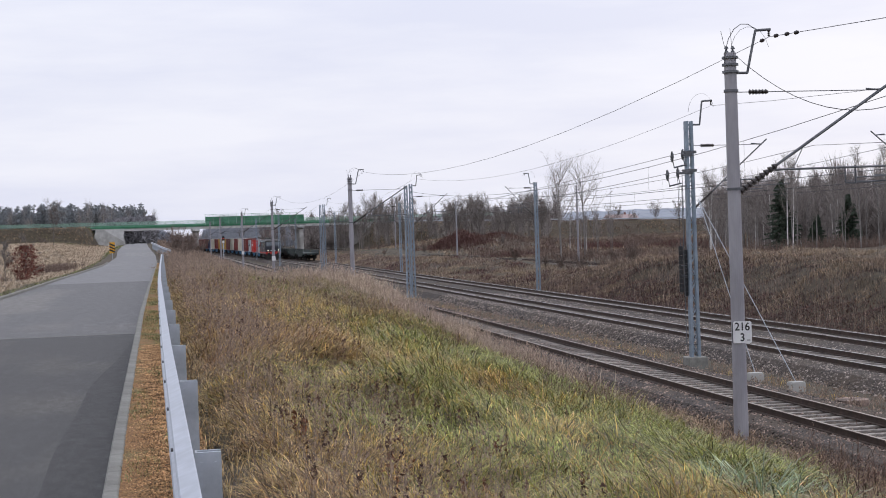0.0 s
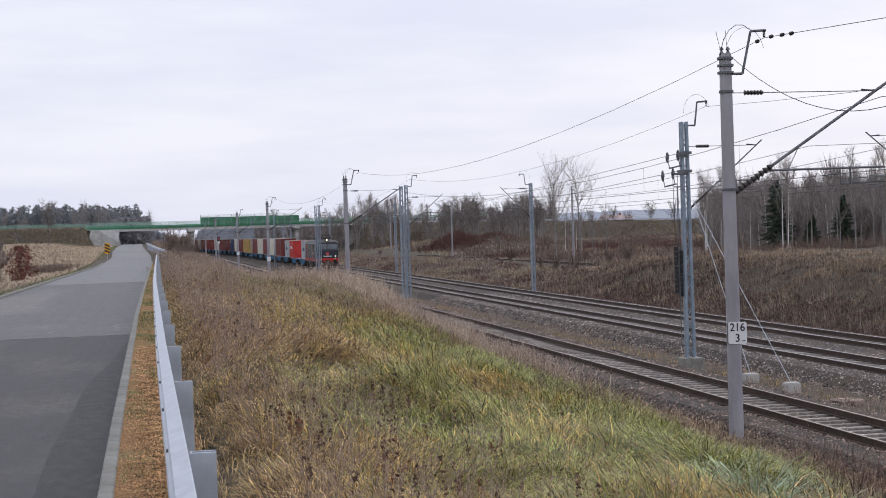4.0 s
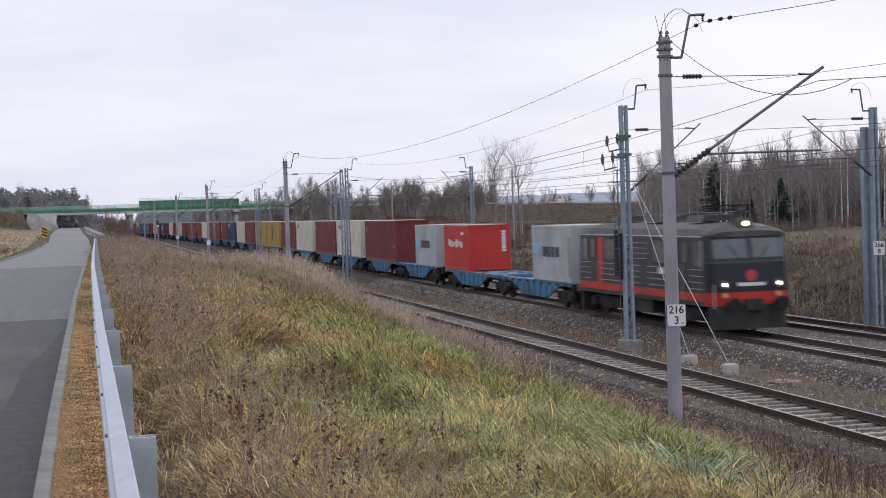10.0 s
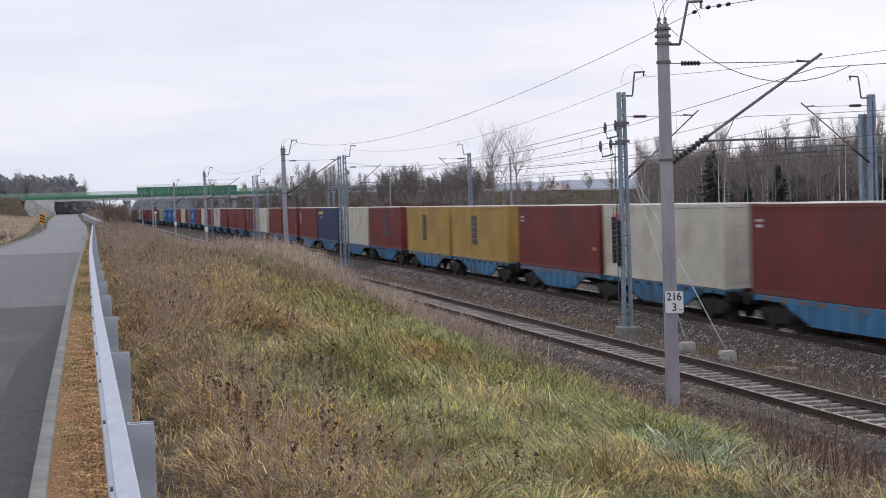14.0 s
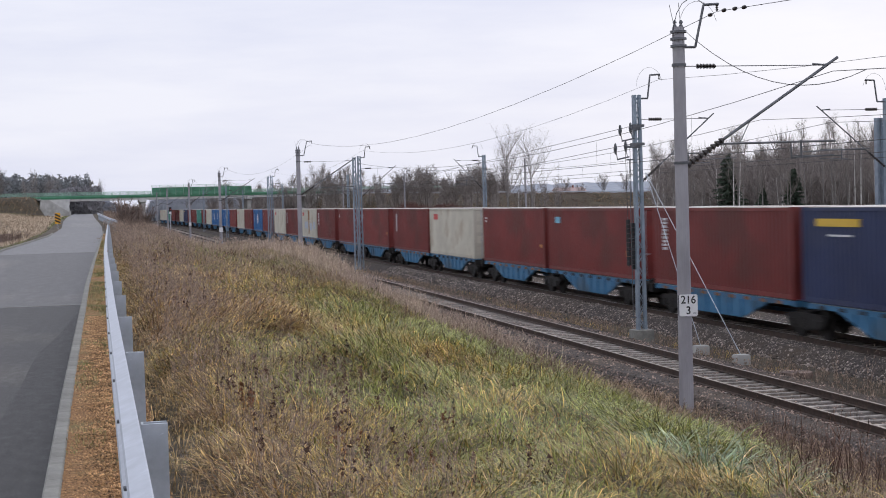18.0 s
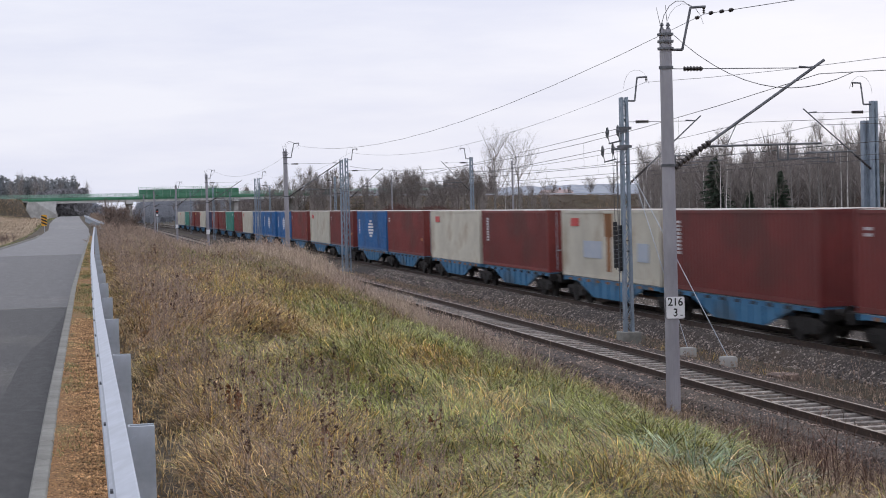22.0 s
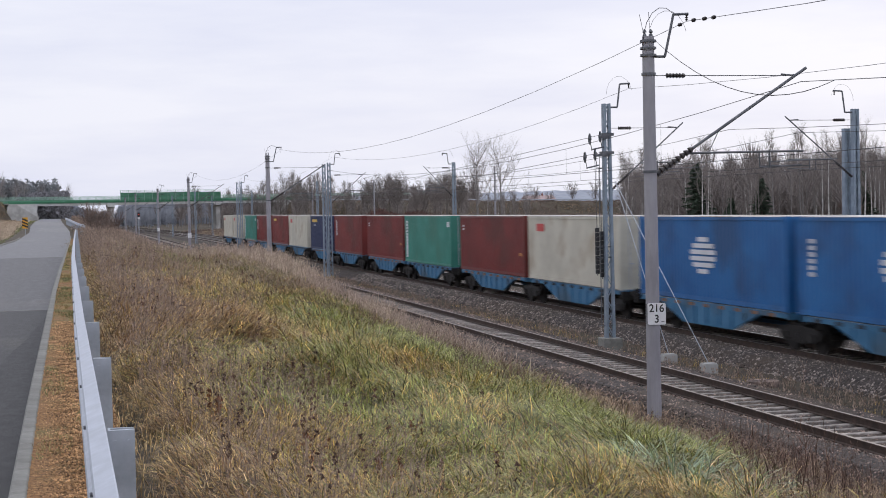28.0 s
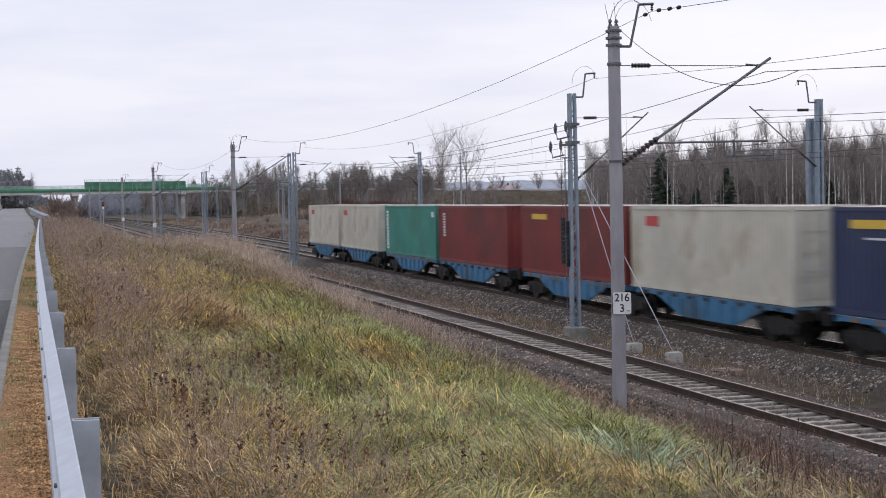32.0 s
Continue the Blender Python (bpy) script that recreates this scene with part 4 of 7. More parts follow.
M_LOGO_RED = surface("red_logo_paint", (0.48, 0.05, 0.045), (0.58, 0.07, 0.06), 2.0, 0.55)
M_LOGO_WHITE = surface("white_logo_paint", (0.62, 0.63, 0.64), (0.74, 0.75, 0.76), 2.0, 0.55)
M_LOGO_DARK = surface("dark_logo_paint", (0.03, 0.03, 0.035), (0.05, 0.05, 0.055), 2.0, 0.55)
M_LOGO_BLUE = surface("light_blue_logo_paint", (0.16, 0.45, 0.62), (0.22, 0.53, 0.70), 2.0, 0.55)
M_LOGO_YEL = surface("yellow_logo_paint", (0.62, 0.40, 0.04), (0.72, 0.48, 0.06), 2.0, 0.55)
M_PATCH = surface("faded_blue_patch", (0.36, 0.42, 0.50), (0.43, 0.47, 0.52), 2.0, 0.6)
M_RUST = surface("rust_streak", (0.20, 0.075, 0.03), (0.36, 0.19, 0.08), 2.5, 0.85, stretch=(1, 1, .3))
M_DECK_PALE = surface("worn_pale_blue_steel", (0.22, 0.30, 0.38), (0.46, 0.52, 0.58), 1.6, 0.6, third=(0.10, 0.16, 0.24), third_size=0.9)
MOVING = []
SPEED, PITCH = 24.763, 13.658


def corrugated(bm, x, y0, y1, z0, z1, side, depth=.034, pitch=.278, axis="y"):
    """A wall of trapezoid corrugation that closes to a flat inner sheet."""
    n = max(2, int((y1 - y0) / pitch))
    w = (y1 - y0) / n
    prof = []
    for i in range(n):
        a = y0 + i * w
        prof += [(a, 0), (a + .26 * w, 0), (a + .5 * w, -depth), (a + .76 * w, -depth)]
    prof.append((y1, 0))
    rows = []
    for z in (z0, z1):
        if axis == "y":
            rows.append([bm.verts.new((x + side * d, y, z)) for y, d in prof])
        else:
            rows.append([bm.verts.new((y, x + side * d, z)) for y, d in prof])
    for i in range(len(prof) - 1):
        bm.faces.new((rows[0][i], rows[0][i + 1], rows[1][i + 1], rows[1][i]))


def container(colour, length, height, label, doors_front, marks=()):
    """A steel box with its front end at y = 0; marks are flat painted shapes on the side that faces the road."""
    c = thing("shipping_container", Matrix(), label, "container", "containers on the train")
    w = 1.219
    z1 = height
    bm = bmesh.new()
    for s in (-1, 1):
        corrugated(bm, s * (w - .012), .12, length - .12, .16, z1 - .1, s)
    corrugated(bm, length - .015, -w + .12, w - .12, .16, z1 - .1, 1, axis="x")
    if not doors_front:
        corrugated(bm, .015, -w + .12, w - .12, .16, z1 - .1, -1, axis="x")
    part("corrugated_shell", bm, colour, c)
    bm = bmesh.new()
    for sx in (-1, 1):
        for y in (0, length - .13):
            bm_box(bm, sx * w - (.0 if sx < 0 else .13), sx * w + (.13 if sx < 0 else 0), y, y + .13, .1, z1 - .1)
        bm_box(bm, min(sx * w, sx * (w - .06)), max(sx * w, sx * (w - .06)), .1, length - .1, .02, .17)
        bm_box(bm, min(sx * w, sx * (w - .06)), max(sx * w, sx * (w - .06)), .1, length - .1, z1 - .12, z1 - .02)
    for y in (0, length - .1):
        bm_box(bm, -w, w, y, y + .1, .02, .16)
        bm_box(bm, -w, w, y, y + .1, z1 - .12, z1 - .02)
    bm_box(bm, -w + .03, w - .03, .03, length - .03, .1, .16)
    for sx in (-1, 1):
        for y in (-.004, length - .174):
            for z in (0, z1 - .118):
                bm_box(bm, sx * w - .004 - (0 if sx < 0 else .162), sx * w + .004 + (.162 if sx < 0 else 0), y, y + .178, z, z + .118)
    part("frame", bm, colour, c)
    bm = bmesh.new()
    n = int(length / .6)
    pts = []
    for i in range(n):
        a = .1 + (length - .2) * i / n
        b = (length - .2) / n
        pts += [(a, 0), (a + .6 * b, 0), (a + .7 * b, -.012), (a + .9 * b, -.012)]
    pts.append((length - .1, 0))
    bm_loft(bm, [[(-w + .004, y, z1 + d), (w - .004, y, z1 + d), (w - .004, y, z1 - .018), (-w + .004, y, z1 - .018)] for y, d in pts])
    part("roof", bm, M_ROOF, c, "weathered roof, paled for the sky's reflection")
    if doors_front:
        for s in (-1, 1):
            bm = bmesh.new()
            bm_box(bm, min(s * .02, s * (w - .1)), max(s * .02, s * (w - .1)), .03, .08, .16, z1 - .13)
            door = part("door", bm, colour, c)
            for k in range(4):
                z = .25 + k * (z1 - .6) / 3.6
                bm = bmesh.new()
                bm_box(bm, min(s * .1, s * (w - .18)), max(s * .1, s * (w - .18)), .015, .028, z, z + .42)
                panel = new("door_panel", finish(bm, "door_panel", colour))
                panel.parent = door
            for x in (.28, .78):
                bm = bmesh.new()
                bm_tube(bm, (s * x, -.01, .12), (s * x, -.01, z1 - .1), .018, sides=6)
                bm_box(bm, s * x - .02, s * x + .16, -.03, -.01, 1.0, 1.05)
                lock = new("lock_rod", finish(bm, "lock_rod", M_GALV))
                lock.parent = door
    for material, y0, y1, za, zb in marks:
        bm = bmesh.new()
        bm_box(bm, -w - .004, -w + .02, length * y0, length * y1, z1 * za, z1 * zb)
        part("painted_mark", bm, material, c)
    return c


def bars(material, y, za, zb, n, wide, gap=.35):
    """A vertical row of short bars that stands for lettering."""
    step_z = (zb - za) / n
    return [(material, y, y + wide, za + i * step_z, za + (i + 1 - gap) * step_z) for i in range(n)]


DECK = 1.155


def wheelset(bm, y):
    for s in (-1, 1):
        bm_tube(bm, (s * .69, y, .46), (s * .80, y, .46), .46, sides=20)
        bm_tube(bm, (s * .66, y, .46), (s * .69, y, .46), .49, sides=20)
    bm_tube(bm, (-.8, y, .46), (.8, y, .46), .08, sides=8)


def bogie(parent, y):
    bm = bmesh.new()
    for s in (-1, 1):
        o = [(y - 1.35, .62), (y - 1.15, .75), (y - .5, .78), (y + .5, .78), (y + 1.15, .75), (y + 1.35, .62), (y + 1.2, .38), (y + .65, .42), (y + .35, .28), (y - .35, .28), (y - .65, .42), (y - 1.2, .38)]
        bm_prism(bm, o, "x", s * .98 - .06, s * .98 + .06)
        for dy in (-.9, .9):
            bm_box(bm, s * 1.04 - .07, s * 1.04 + .07, y + dy - .14, y + dy + .14, .34, .6)
        for dy in (-.18, 0, .18):
            bm_tube(bm, (s * 1.0, y + dy, .3), (s * 1.0, y + dy, .68), .06, sides=8)
    bm_box(bm, -1.0, 1.0, y - .2, y + .2, .55, .85)
    b = part("bogie", bm, M_BOGIE, parent)
    for dy in (-.9, .9):
        bm = bmesh.new()
        wheelset(bm, y + dy)
        ws = new("wheelset", finish(bm, "wheelset", M_WHEEL))
        ws.parent = b
    return b


pocket_meshes = []
for pocket_material in (M_UNDER, M_RUST):
    bm = bmesh.new()
    bm_box(bm, -.03, .03, -.14, .14, -.05, .05)
    pocket_meshes.append(finish(bm, "lashing_pocket", pocket_material))


def wagon():
    """Two-unit articulated container flat wagon; y = 0 at its front coupling."""
    g = thing("container_wagon", Matrix(), "blue articulated container flat wagon with deep side sills", "wagon", "wagons of the train")
    for k in range(2):
        o = k * PITCH
        c0, c1 = (o + 1.2, o + PITCH - .5) if k == 0 else (o + .5, o + PITCH - 1.2)
        mid = (c0 + c1) / 2
        for s in (-1, 1):
            bm = bmesh.new()
            prof = [(c0 - .1, .98), (c0 - .1, 1.13), (c1 + .1, 1.13), (c1 + .1, .98), (mid + 4.1, .98), (mid + 2.0, .36), (mid - 2.0, .36), (mid - 4.1, .98)]
            bm_prism(bm, prof, "x", s * 1.12 - .05, s * 1.12 + .05)
            sill = part("side_sill", bm, M_BLUE_STEEL, g)
            for dy in np.arange(-3, 3.1, 1.0):
                lo = .40 if abs(dy) < 2.1 else .36 + (abs(dy) - 2.0) * .3 + .05
                bm = bmesh.new()
                bm_box(bm, s * 1.19 - .03, s * 1.19 + .03, mid + dy - .05, mid + dy + .05, lo, .97)
                r = new("rib", finish(bm, "rib", M_BLUE_STEEL))
                r.parent = sill
            for dy in np.arange(-5.0, 5.1, 1.25):
                piece("lashing_pocket", pocket_meshes[k], g, pose(s * 1.2, mid + dy, 1.04))
        for y in np.arange(c0 + 1.9, c1 - .6, 1.9):
            bm = bmesh.new()
            bm_box(bm, -1.07, 1.07, y - .07, y + .07, .96, 1.11)
            part("cross_beam", bm, M_DECK_PALE, g)
        bm = bmesh.new()
        bm_box(bm, -.16, .16, c0 - .6, c1 + .4, .72, .98)
        part("spine", bm, M_BOGIE, g)
        for y in (c0, c1):
            bm = bmesh.new()
            bm_box(bm, -1.17, 1.17, y - .12, y + .12, .95, 1.135)
            part("end_beam", bm, M_BLUE_STEEL, g)
        for s in (-1, 1):
            bm = bmesh.new()
            bm_box(bm, s * 1.12 - .055, s * 1.12 + .055, c0 + .12, c1 - .12, 1.13, 1.145)
            part("sill_cap", bm, M_DECK_PALE, g, "pale worn top edge of the sill")
    for y in (2.6, PITCH, 2 * PITCH - 2.6):
        bogie(g, y)
    for y, d in ((.1, -1), (2 * PITCH - .1, 1)):
        bm = bmesh.new()
        bm_box(bm, -1.3, 1.3, y - d * .75 - .1, y - d * .75 + .1, .8, 1.12)
        for s in (-1, 1):
            bm_tube(bm, (s * .875, y - d * .7, 1.05), (s * .875, y - d * .05, 1.05), .09, sides=10)
            bm_tube(bm, (s * .875, y - d * .06, 1.05), (s * .875, y, 1.05), .22, sides=14)
        bm_box(bm, -.1, .1, y - d * .7 - .3, y + .3 * d, .95, 1.1)
        part("buffer_beam", bm, M_BOGIE, g)
    return g


first = wagon()
MOVING.append((first, 0.0))
for j in range(1, 22):
    MOVING.append((copy_thing(first, Matrix()), 2 * PITCH * j))

RED_TAG = [(M_LOGO_RED, .80, .89, .76, .88)]
LOOKS = {
    "m": (M_RED_BOX, "maroon corrugated steel shipping container", [(M_LOGO_WHITE, .93, .955, .80, .83), (M_LOGO_WHITE, .93, .955, .74, .77), (M_ORANGE, .04, .07, .34, .39)]),
    "n": (M_RED_BOX, "maroon shipping container with pale lettering at one end", bars(M_LOGO_WHITE, .89, .45, .88, 9, .03)),
    "p": (M_RED_BOX, "maroon shipping container with a small blue badge", [(M_LOGO_BLUE, .84, .90, .76, .86), (M_ORANGE, .05, .08, .3, .4)]),
    "k": (M_RED_BOX, "maroon shipping container with a dark vertical name", bars(M_LOGO_DARK, .44, .30, .84, 4, .09, .2)),
    "u": (M_RED_BOX, "maroon shipping container with a yellow badge", [(M_LOGO_YEL, .72, .88, .80, .88)]),
    "b": (M_BEIGE_BOX, "beige corrugated shipping container with a red badge", RED_TAG),
    "r": (M_BEIGE_BOX, "beige shipping container with rust streaks and faded patches", RED_TAG + [(M_PATCH, .55, .75, .30, .55), (M_RUST, .46, .50, .12, .94), (M_RUST, .44, .52, .62, .95), (M_PATCH, .30, .42, .25, .5), (M_PATCH, .1, .2, .3, .55)]),
    "y": (M_YELLOW_BOX, "ochre yellow shipping container with a dark vertical name", bars(M_LOGO_DARK, .52, .28, .84, 5, .09, .12)),
    "a": (M_NAVY_BOX, "dark navy blue shipping container", [(M_LOGO_YEL, .70, .92, .80, .88), (M_LOGO_WHITE, .74, .86, .70, .72)]),
    "l": (M_BLUE_BOX, "bright blue shipping container with white round lettering", [(M_LOGO_WHITE, .515 - w, .515 + w, .33 + .075 * i, .33 + .075 * i + .052) for i, w in enumerate((.035, .07, .085, .085, .07, .035))] + bars(M_LOGO_WHITE, .91, .40, .80, 6, .025)),
    "g": (M_GREEN_BOX, "sea-green shipping container with white lettering at one end", bars(M_LOGO_WHITE, .93, .10, .90, 12, .035, .15) + [(M_LOGO_WHITE, .03, .07, .78, .88)]),
}
made = {}
ORDER = "mbmbm" + "yyk" + "ba" + "npm" + "b" + "nmmn" + "r" + "n" + "b" + "m" + "l" + "m" + "b" + "m" + "lll" + "b" + "m" + "g" + "mn" + "a" + "b" + "un" + "g" + "bb"
for i, look_key in enumerate(ORDER):
    half = 3 + i
    y = half * PITCH + (.5 if half % 2 else 1.28) - .07
    doors = i % 5 in (1, 4) or look_key == "b"
    key = (look_key, doors)
    if key not in made:
        colour, label, marks = LOOKS[look_key]
        made[key] = container(colour, 12.192, 2.896, label, doors, marks)
        c = made[key]
    else:
        c = copy_thing(made[key], Matrix())
    MOVING.append((c, y))
for colour, label, y, marks, doors in (
        (M_GREY_BOX, "pale grey short shipping container with a blue star badge", 1.15, [(M_LOGO_BLUE, .80, .95, .48, .66)] + [(M_LOGO_DARK, .30 + .11 * i, .38 + .11 * i, .44, .62) for i in range(4)] + [(M_RUST, .02, .05, .1, .8)], True),
        (M_BRIGHT_BOX, "bright red short shipping container with a white script name", 2 * PITCH - 1.2 - 6.06, [(M_LOGO_WHITE, .25 + .1 * i, .31 + .1 * i, .50 + .03 * (i % 2), .62 + .03 * (i % 3)) for i in range(6)] + [(M_LOGO_WHITE, .2, .3, .78, .84)], False),
        (M_GREY_BOX, "pale grey short shipping container with a blue star badge", 2 * PITCH + 1.2, [(M_LOGO_BLUE, .80, .95, .48, .66)] + [(M_LOGO_DARK, .30 + .11 * i, .38 + .11 * i, .44, .62) for i in range(4)], True)):
    c = container(colour, 6.058, 2.591, label, doors, marks)
    if colour is M_BRIGHT_BOX:
        for i in range(8):
            bm = bmesh.new()
            bm_box(bm, .74, .96, -.006, .03, 1.05 + .15 * i, 1.18 + .15 * i)
            part("painted_mark", bm, M_LOGO_WHITE, c)
    MOVING.append((c, y))
for ob, offset in MOVING:
    if ob["category"] == "container":
        for o in ob.children:
            o.location.z = DECK

# ---- departing goods train on the second track: empty low flat wagons ----
M_FLAT = surface("dark_green_flat_wagon", (0.018, 0.03, 0.028), (0.04, 0.055, 0.05), 1.2, 0.7)
LEAVING = []


def flat_wagon():
    g = thing("flat_wagon", Matrix(), "dark green empty flat wagon on the second track", "wagon", "wagons of the departing train")
    bm = bmesh.new()
    bm_box(bm, -1.4, 1.4, .65, 13.4, 1.0, 1.28)
    part("deck", bm, M_FLAT, g)
    for s in (-1, 1):
        bm = bmesh.new()
        bm_box(bm, s * 1.36 - .03, s * 1.36 + .03, .65, 13.4, 1.28, 1.72)
        part("side_board", bm, M_FLAT, g)
        for y in np.arange(1.2, 13, 1.9):
            bm = bmesh.new()
            bm_box(bm, s * 1.42 - .04, s * 1.42 + .04, y, y + .12, 1.0, 1.85)
            part("stanchion", bm, M_FLAT, g)
        bm = bmesh.new()
        bm_box(bm, s * 1.25 - .04, s * 1.25 + .04, 3.0, 11.0, .72, 1.0)
        part("solebar", bm, M_FLAT, g)
    for y in (2.6, 11.45):
        bogie(g, y)
    for y, d in ((0, -1), (14.05, 1)):
        bm = bmesh.new()
        for s in (-1, 1):
            bm_tube(bm, (s * .875, y - d * .66, 1.05), (s * .875, y - d * .02, 1.05), .1, sides=10)
            bm_tube(bm, (s * .875, y - d * .08, 1.05), (s * .875, y, 1.05), .22, sides=14)
        part("buffer_pair", bm, M_BOGIE, g)
    return g


tail = flat_wagon()
LEAVING.append((tail, 0.0))
for j in range(1, 8):
    LEAVING.append((copy_thing(tail, Matrix()), 14.05 * j))

# ---- electric engine ----
M_LOCO = surface("charcoal_engine_paint", (0.016, 0.0155, 0.014), (0.034, 0.032, 0.029), 0.8, 0.45, third=(0.04, 0.037, 0.033), third_size=0.6)
M_LOCO_FRONT = surface("blue_black_engine_front", (0.012, 0.014, 0.022), (0.024, 0.026, 0.036), 1.0, 0.4)
M_LOCO_RED = surface("red_engine_paint", (0.42, 0.02, 0.015), (0.55, 0.035, 0.025), 1.5, 0.45, third=(0.3, 0.03, 0.02), third_size=0.9)
M_LOCO_ROOF = surface("grimy_engine_roof", (0.045, 0.044, 0.042), (0.105, 0.102, 0.096), 1.2, 0.7, third=(0.05, 0.048, 0.045), third_size=0.8)
M_GLASS = surface("dark_cab_glass", (0.05, 0.065, 0.075), (0.085, 0.105, 0.12), 1.0, 0.06, coat=1.0)
M_LAMP = glow("lit_headlight", (1.0, 0.84, 0.60), 5.0)
M_LAMP_YEL = surface("amber_lens", (0.6, 0.4, 0.12), (0.7, 0.5, 0.2), 2.0, 0.3)


M_RUSTY = surface("rusty_collector", (0.14, 0.06, 0.045), (0.24, 0.11, 0.08), 3.0, 0.7)
LOCO_L = 15.9
loco = thing("electric_engine", Matrix(), "charcoal and red electric engine with lit headlights", "locomotive")
MOVING.append((loco, -LOCO_L + .02))
HW = 1.50


def body_ring(y, w, z_low, z_top, z_eave):
    """Half-round-shouldered cross-section."""
    pts = [(-w, y, z_low), (-w, y, z_eave)]
    for k in range(1, 8):
        a = math.pi * k / 8
        pts.append((-w * math.cos(a) * (.97 if 0 < k < 8 else 1), y, z_eave + (z_top - z_eave) * math.sin(a) ** .7))
    return pts + [(w, y, z_eave), (w, y, z_low)]


bm = bmesh.new()
y0, y1 = .62, LOCO_L - .62
bm_loft(bm, [[(-HW, y, .98), (-HW, y, 3.42), (HW, y, 3.42), (HW, y, .98)] for y in (y0 + .55, y1 - .55)])
part("body", bm, M_LOCO, loco)
bm = bmesh.new()
bm_loft(bm, [body_ring(y, w, 3.40, t, 3.43) for y, w, t in ((y0 + .18, HW - .2, 3.55), (y0 + .5, HW - .05, 3.72), (y0 + 1.3, HW, 3.84), (y1 - 1.3, HW, 3.84), (y1 - .5, HW - .05, 3.72), (y1 - .18, HW - .2, 3.55))])
part("roof", bm, M_LOCO_ROOF, loco, "grimy grey rounded roof", smooth=False)
for end, d in ((y0, 1), (y1, -1)):
    # rounded nose: lower face upright, windscreen leaning back
    bm = bmesh.new()
    rows = []
    for z, back in ((.98, .0), (1.7, .0), (2.45, .02), (2.52, .05), (3.40, .22)):
        rows.append([(x, end + d * (back + c), z) for x, c in ((-HW, .56), (-HW + .03, .32), (-HW + .16, .12), (-.8, .02), (0, 0), (.8, .02), (HW - .16, .12), (HW - .03, .32), (HW, .56))])
    bm_loft(bm, rows, closed=False, caps=False)
    bm.faces.new([bm.verts.new(p) for p in rows[-1]])
    bm.faces.new([bm.verts.new(p) for p in rows[0]])
    nose = part("nose", bm, M_LOCO_FRONT, loco, "blue-black cab front")
    bm = bmesh.new()
    bm_loft(bm, [[(x, end + d * (c - .012), z) for x, c in ((-HW - .004, .58), (-HW + .03, .32), (-HW + .15, .12), (-.8, .02), (0, 0), (.8, .02), (HW - .15, .12), (HW - .03, .32), (HW + .004, .58))] for z in (1.0, 1.46)], closed=False, caps=False)
    part("red_band", bm, M_LOCO_RED, loco)
    for s in (-1, 1):
        bm = bmesh.new()
        rows = [[(s * x, end + d * (c + b - .012), z) for x, c in ((.09, 0), (.8, .02), (1.28, .10))] for z, b in ((2.62, .07), (3.28, .20))]
        bm_loft(bm, rows, closed=False, caps=False)
        part("windscreen", bm, M_GLASS, loco, "dark windscreen pane")
        bm = bmesh.new()
        bm_tube(bm, (s * .35, end + d * .05 - d * .03, 2.56), (s * .75, end + d * .1 - d * .04, 3.1), .014, sides=4)
        part("wiper", bm, M_BLACK, loco)
        bm = bmesh.new()
        bm_tube(bm, (s * 1.0, end + d * .07, 1.73), (s * 1.0, end - d * .06, 1.73), .15, sides=16)
        lamp = part("headlight", bm, M_STEEL, loco)
        bm = bmesh.new()
        bm_tube(bm, (s * 1.0, end - d * .06, 1.73), (s * 1.0, end - d * .075, 1.73), .065, sides=16)
        lens = new("lens", finish(bm, "lens", M_LAMP if d > 0 else M_GLASS))
        lens.parent = lamp
        bm = bmesh.new()
        bm_tube(bm, (s * .98, end + d * .03, 1.36), (s * .98, end - d * .05, 1.36), .085, sides=12)
        part("tail_lamp", bm, M_LAMP_YEL, loco)
        bm = bmesh.new()
        bm_tube(bm, (s * .875, end + d * .1, 1.05), (s * .875, end - d * .52, 1.05), .11, sides=12)
        bm_tube(bm, (s * .875, end - d * .52, 1.05), (s * .875, end - d * .6, 1.05), .25, sides=18)
        part("buffer", bm, M_BOGIE, loco)
        bm = bmesh.new()
        bm_path(bm, [(s * 1.42, end + d * .05, .95), (s * 1.42, end - d * .1, .95), (s * 1.42, end - d * .1, 1.75)], .018, 6)
        part("handrail", bm, M_GALV, loco)
    bm = bmesh.new()
    bm_box(bm, -.5, .5, min(end - d * .02, end + d * .05), max(end - d * .02, end + d * .05), 1.66, 1.78)
    part("number_panel", bm, M_LOGO_WHITE, nose)
    bm = bmesh.new()
    bm_tube(bm, (0, end + d * .05, 2.02), (0, end - d * .02, 2.02), .2, sides=16)
    part("badge", bm, M_LOGO_RED, nose)
    bm = bmesh.new()
    bm_loft(bm, [[(-1.4, end + d * .25, z), (-1.1, end - d * .12, z), (1.1, end - d * .12, z), (1.4, end + d * .25, z), (1.4, end + d * .5, z), (-1.4, end + d * .5, z)] for z in (.2, .98)])
    part("snowplough", bm, M_UNDER, loco, "black steel skirt and plough")
    bm = bmesh.new()
    bm_box(bm, -.3, .3, min(end, end - d * .3), max(end, end - d * .3), .85, 1.22)
    part("coupling", bm, M_UNDER, loco)
    bm = bmesh.new()
    bm_loft(bm, [[(x, end + d * c, z) for x, z in ((-.3, 3.55), (.3, 3.55), (.26, 3.98), (-.26, 3.98))] for c in (.35, 1.1)])
    box = part("top_lamp_box", bm, M_LOCO_ROOF, loco)
    bm = bmesh.new()
    bm_tube(bm, (0, end + d * .36, 3.80), (0, end + d * .30, 3.80), .08, sides=16)
    lens = new("lens", finish(bm, "lens", M_LAMP if d > 0 else M_GLASS))
    lens.parent = box
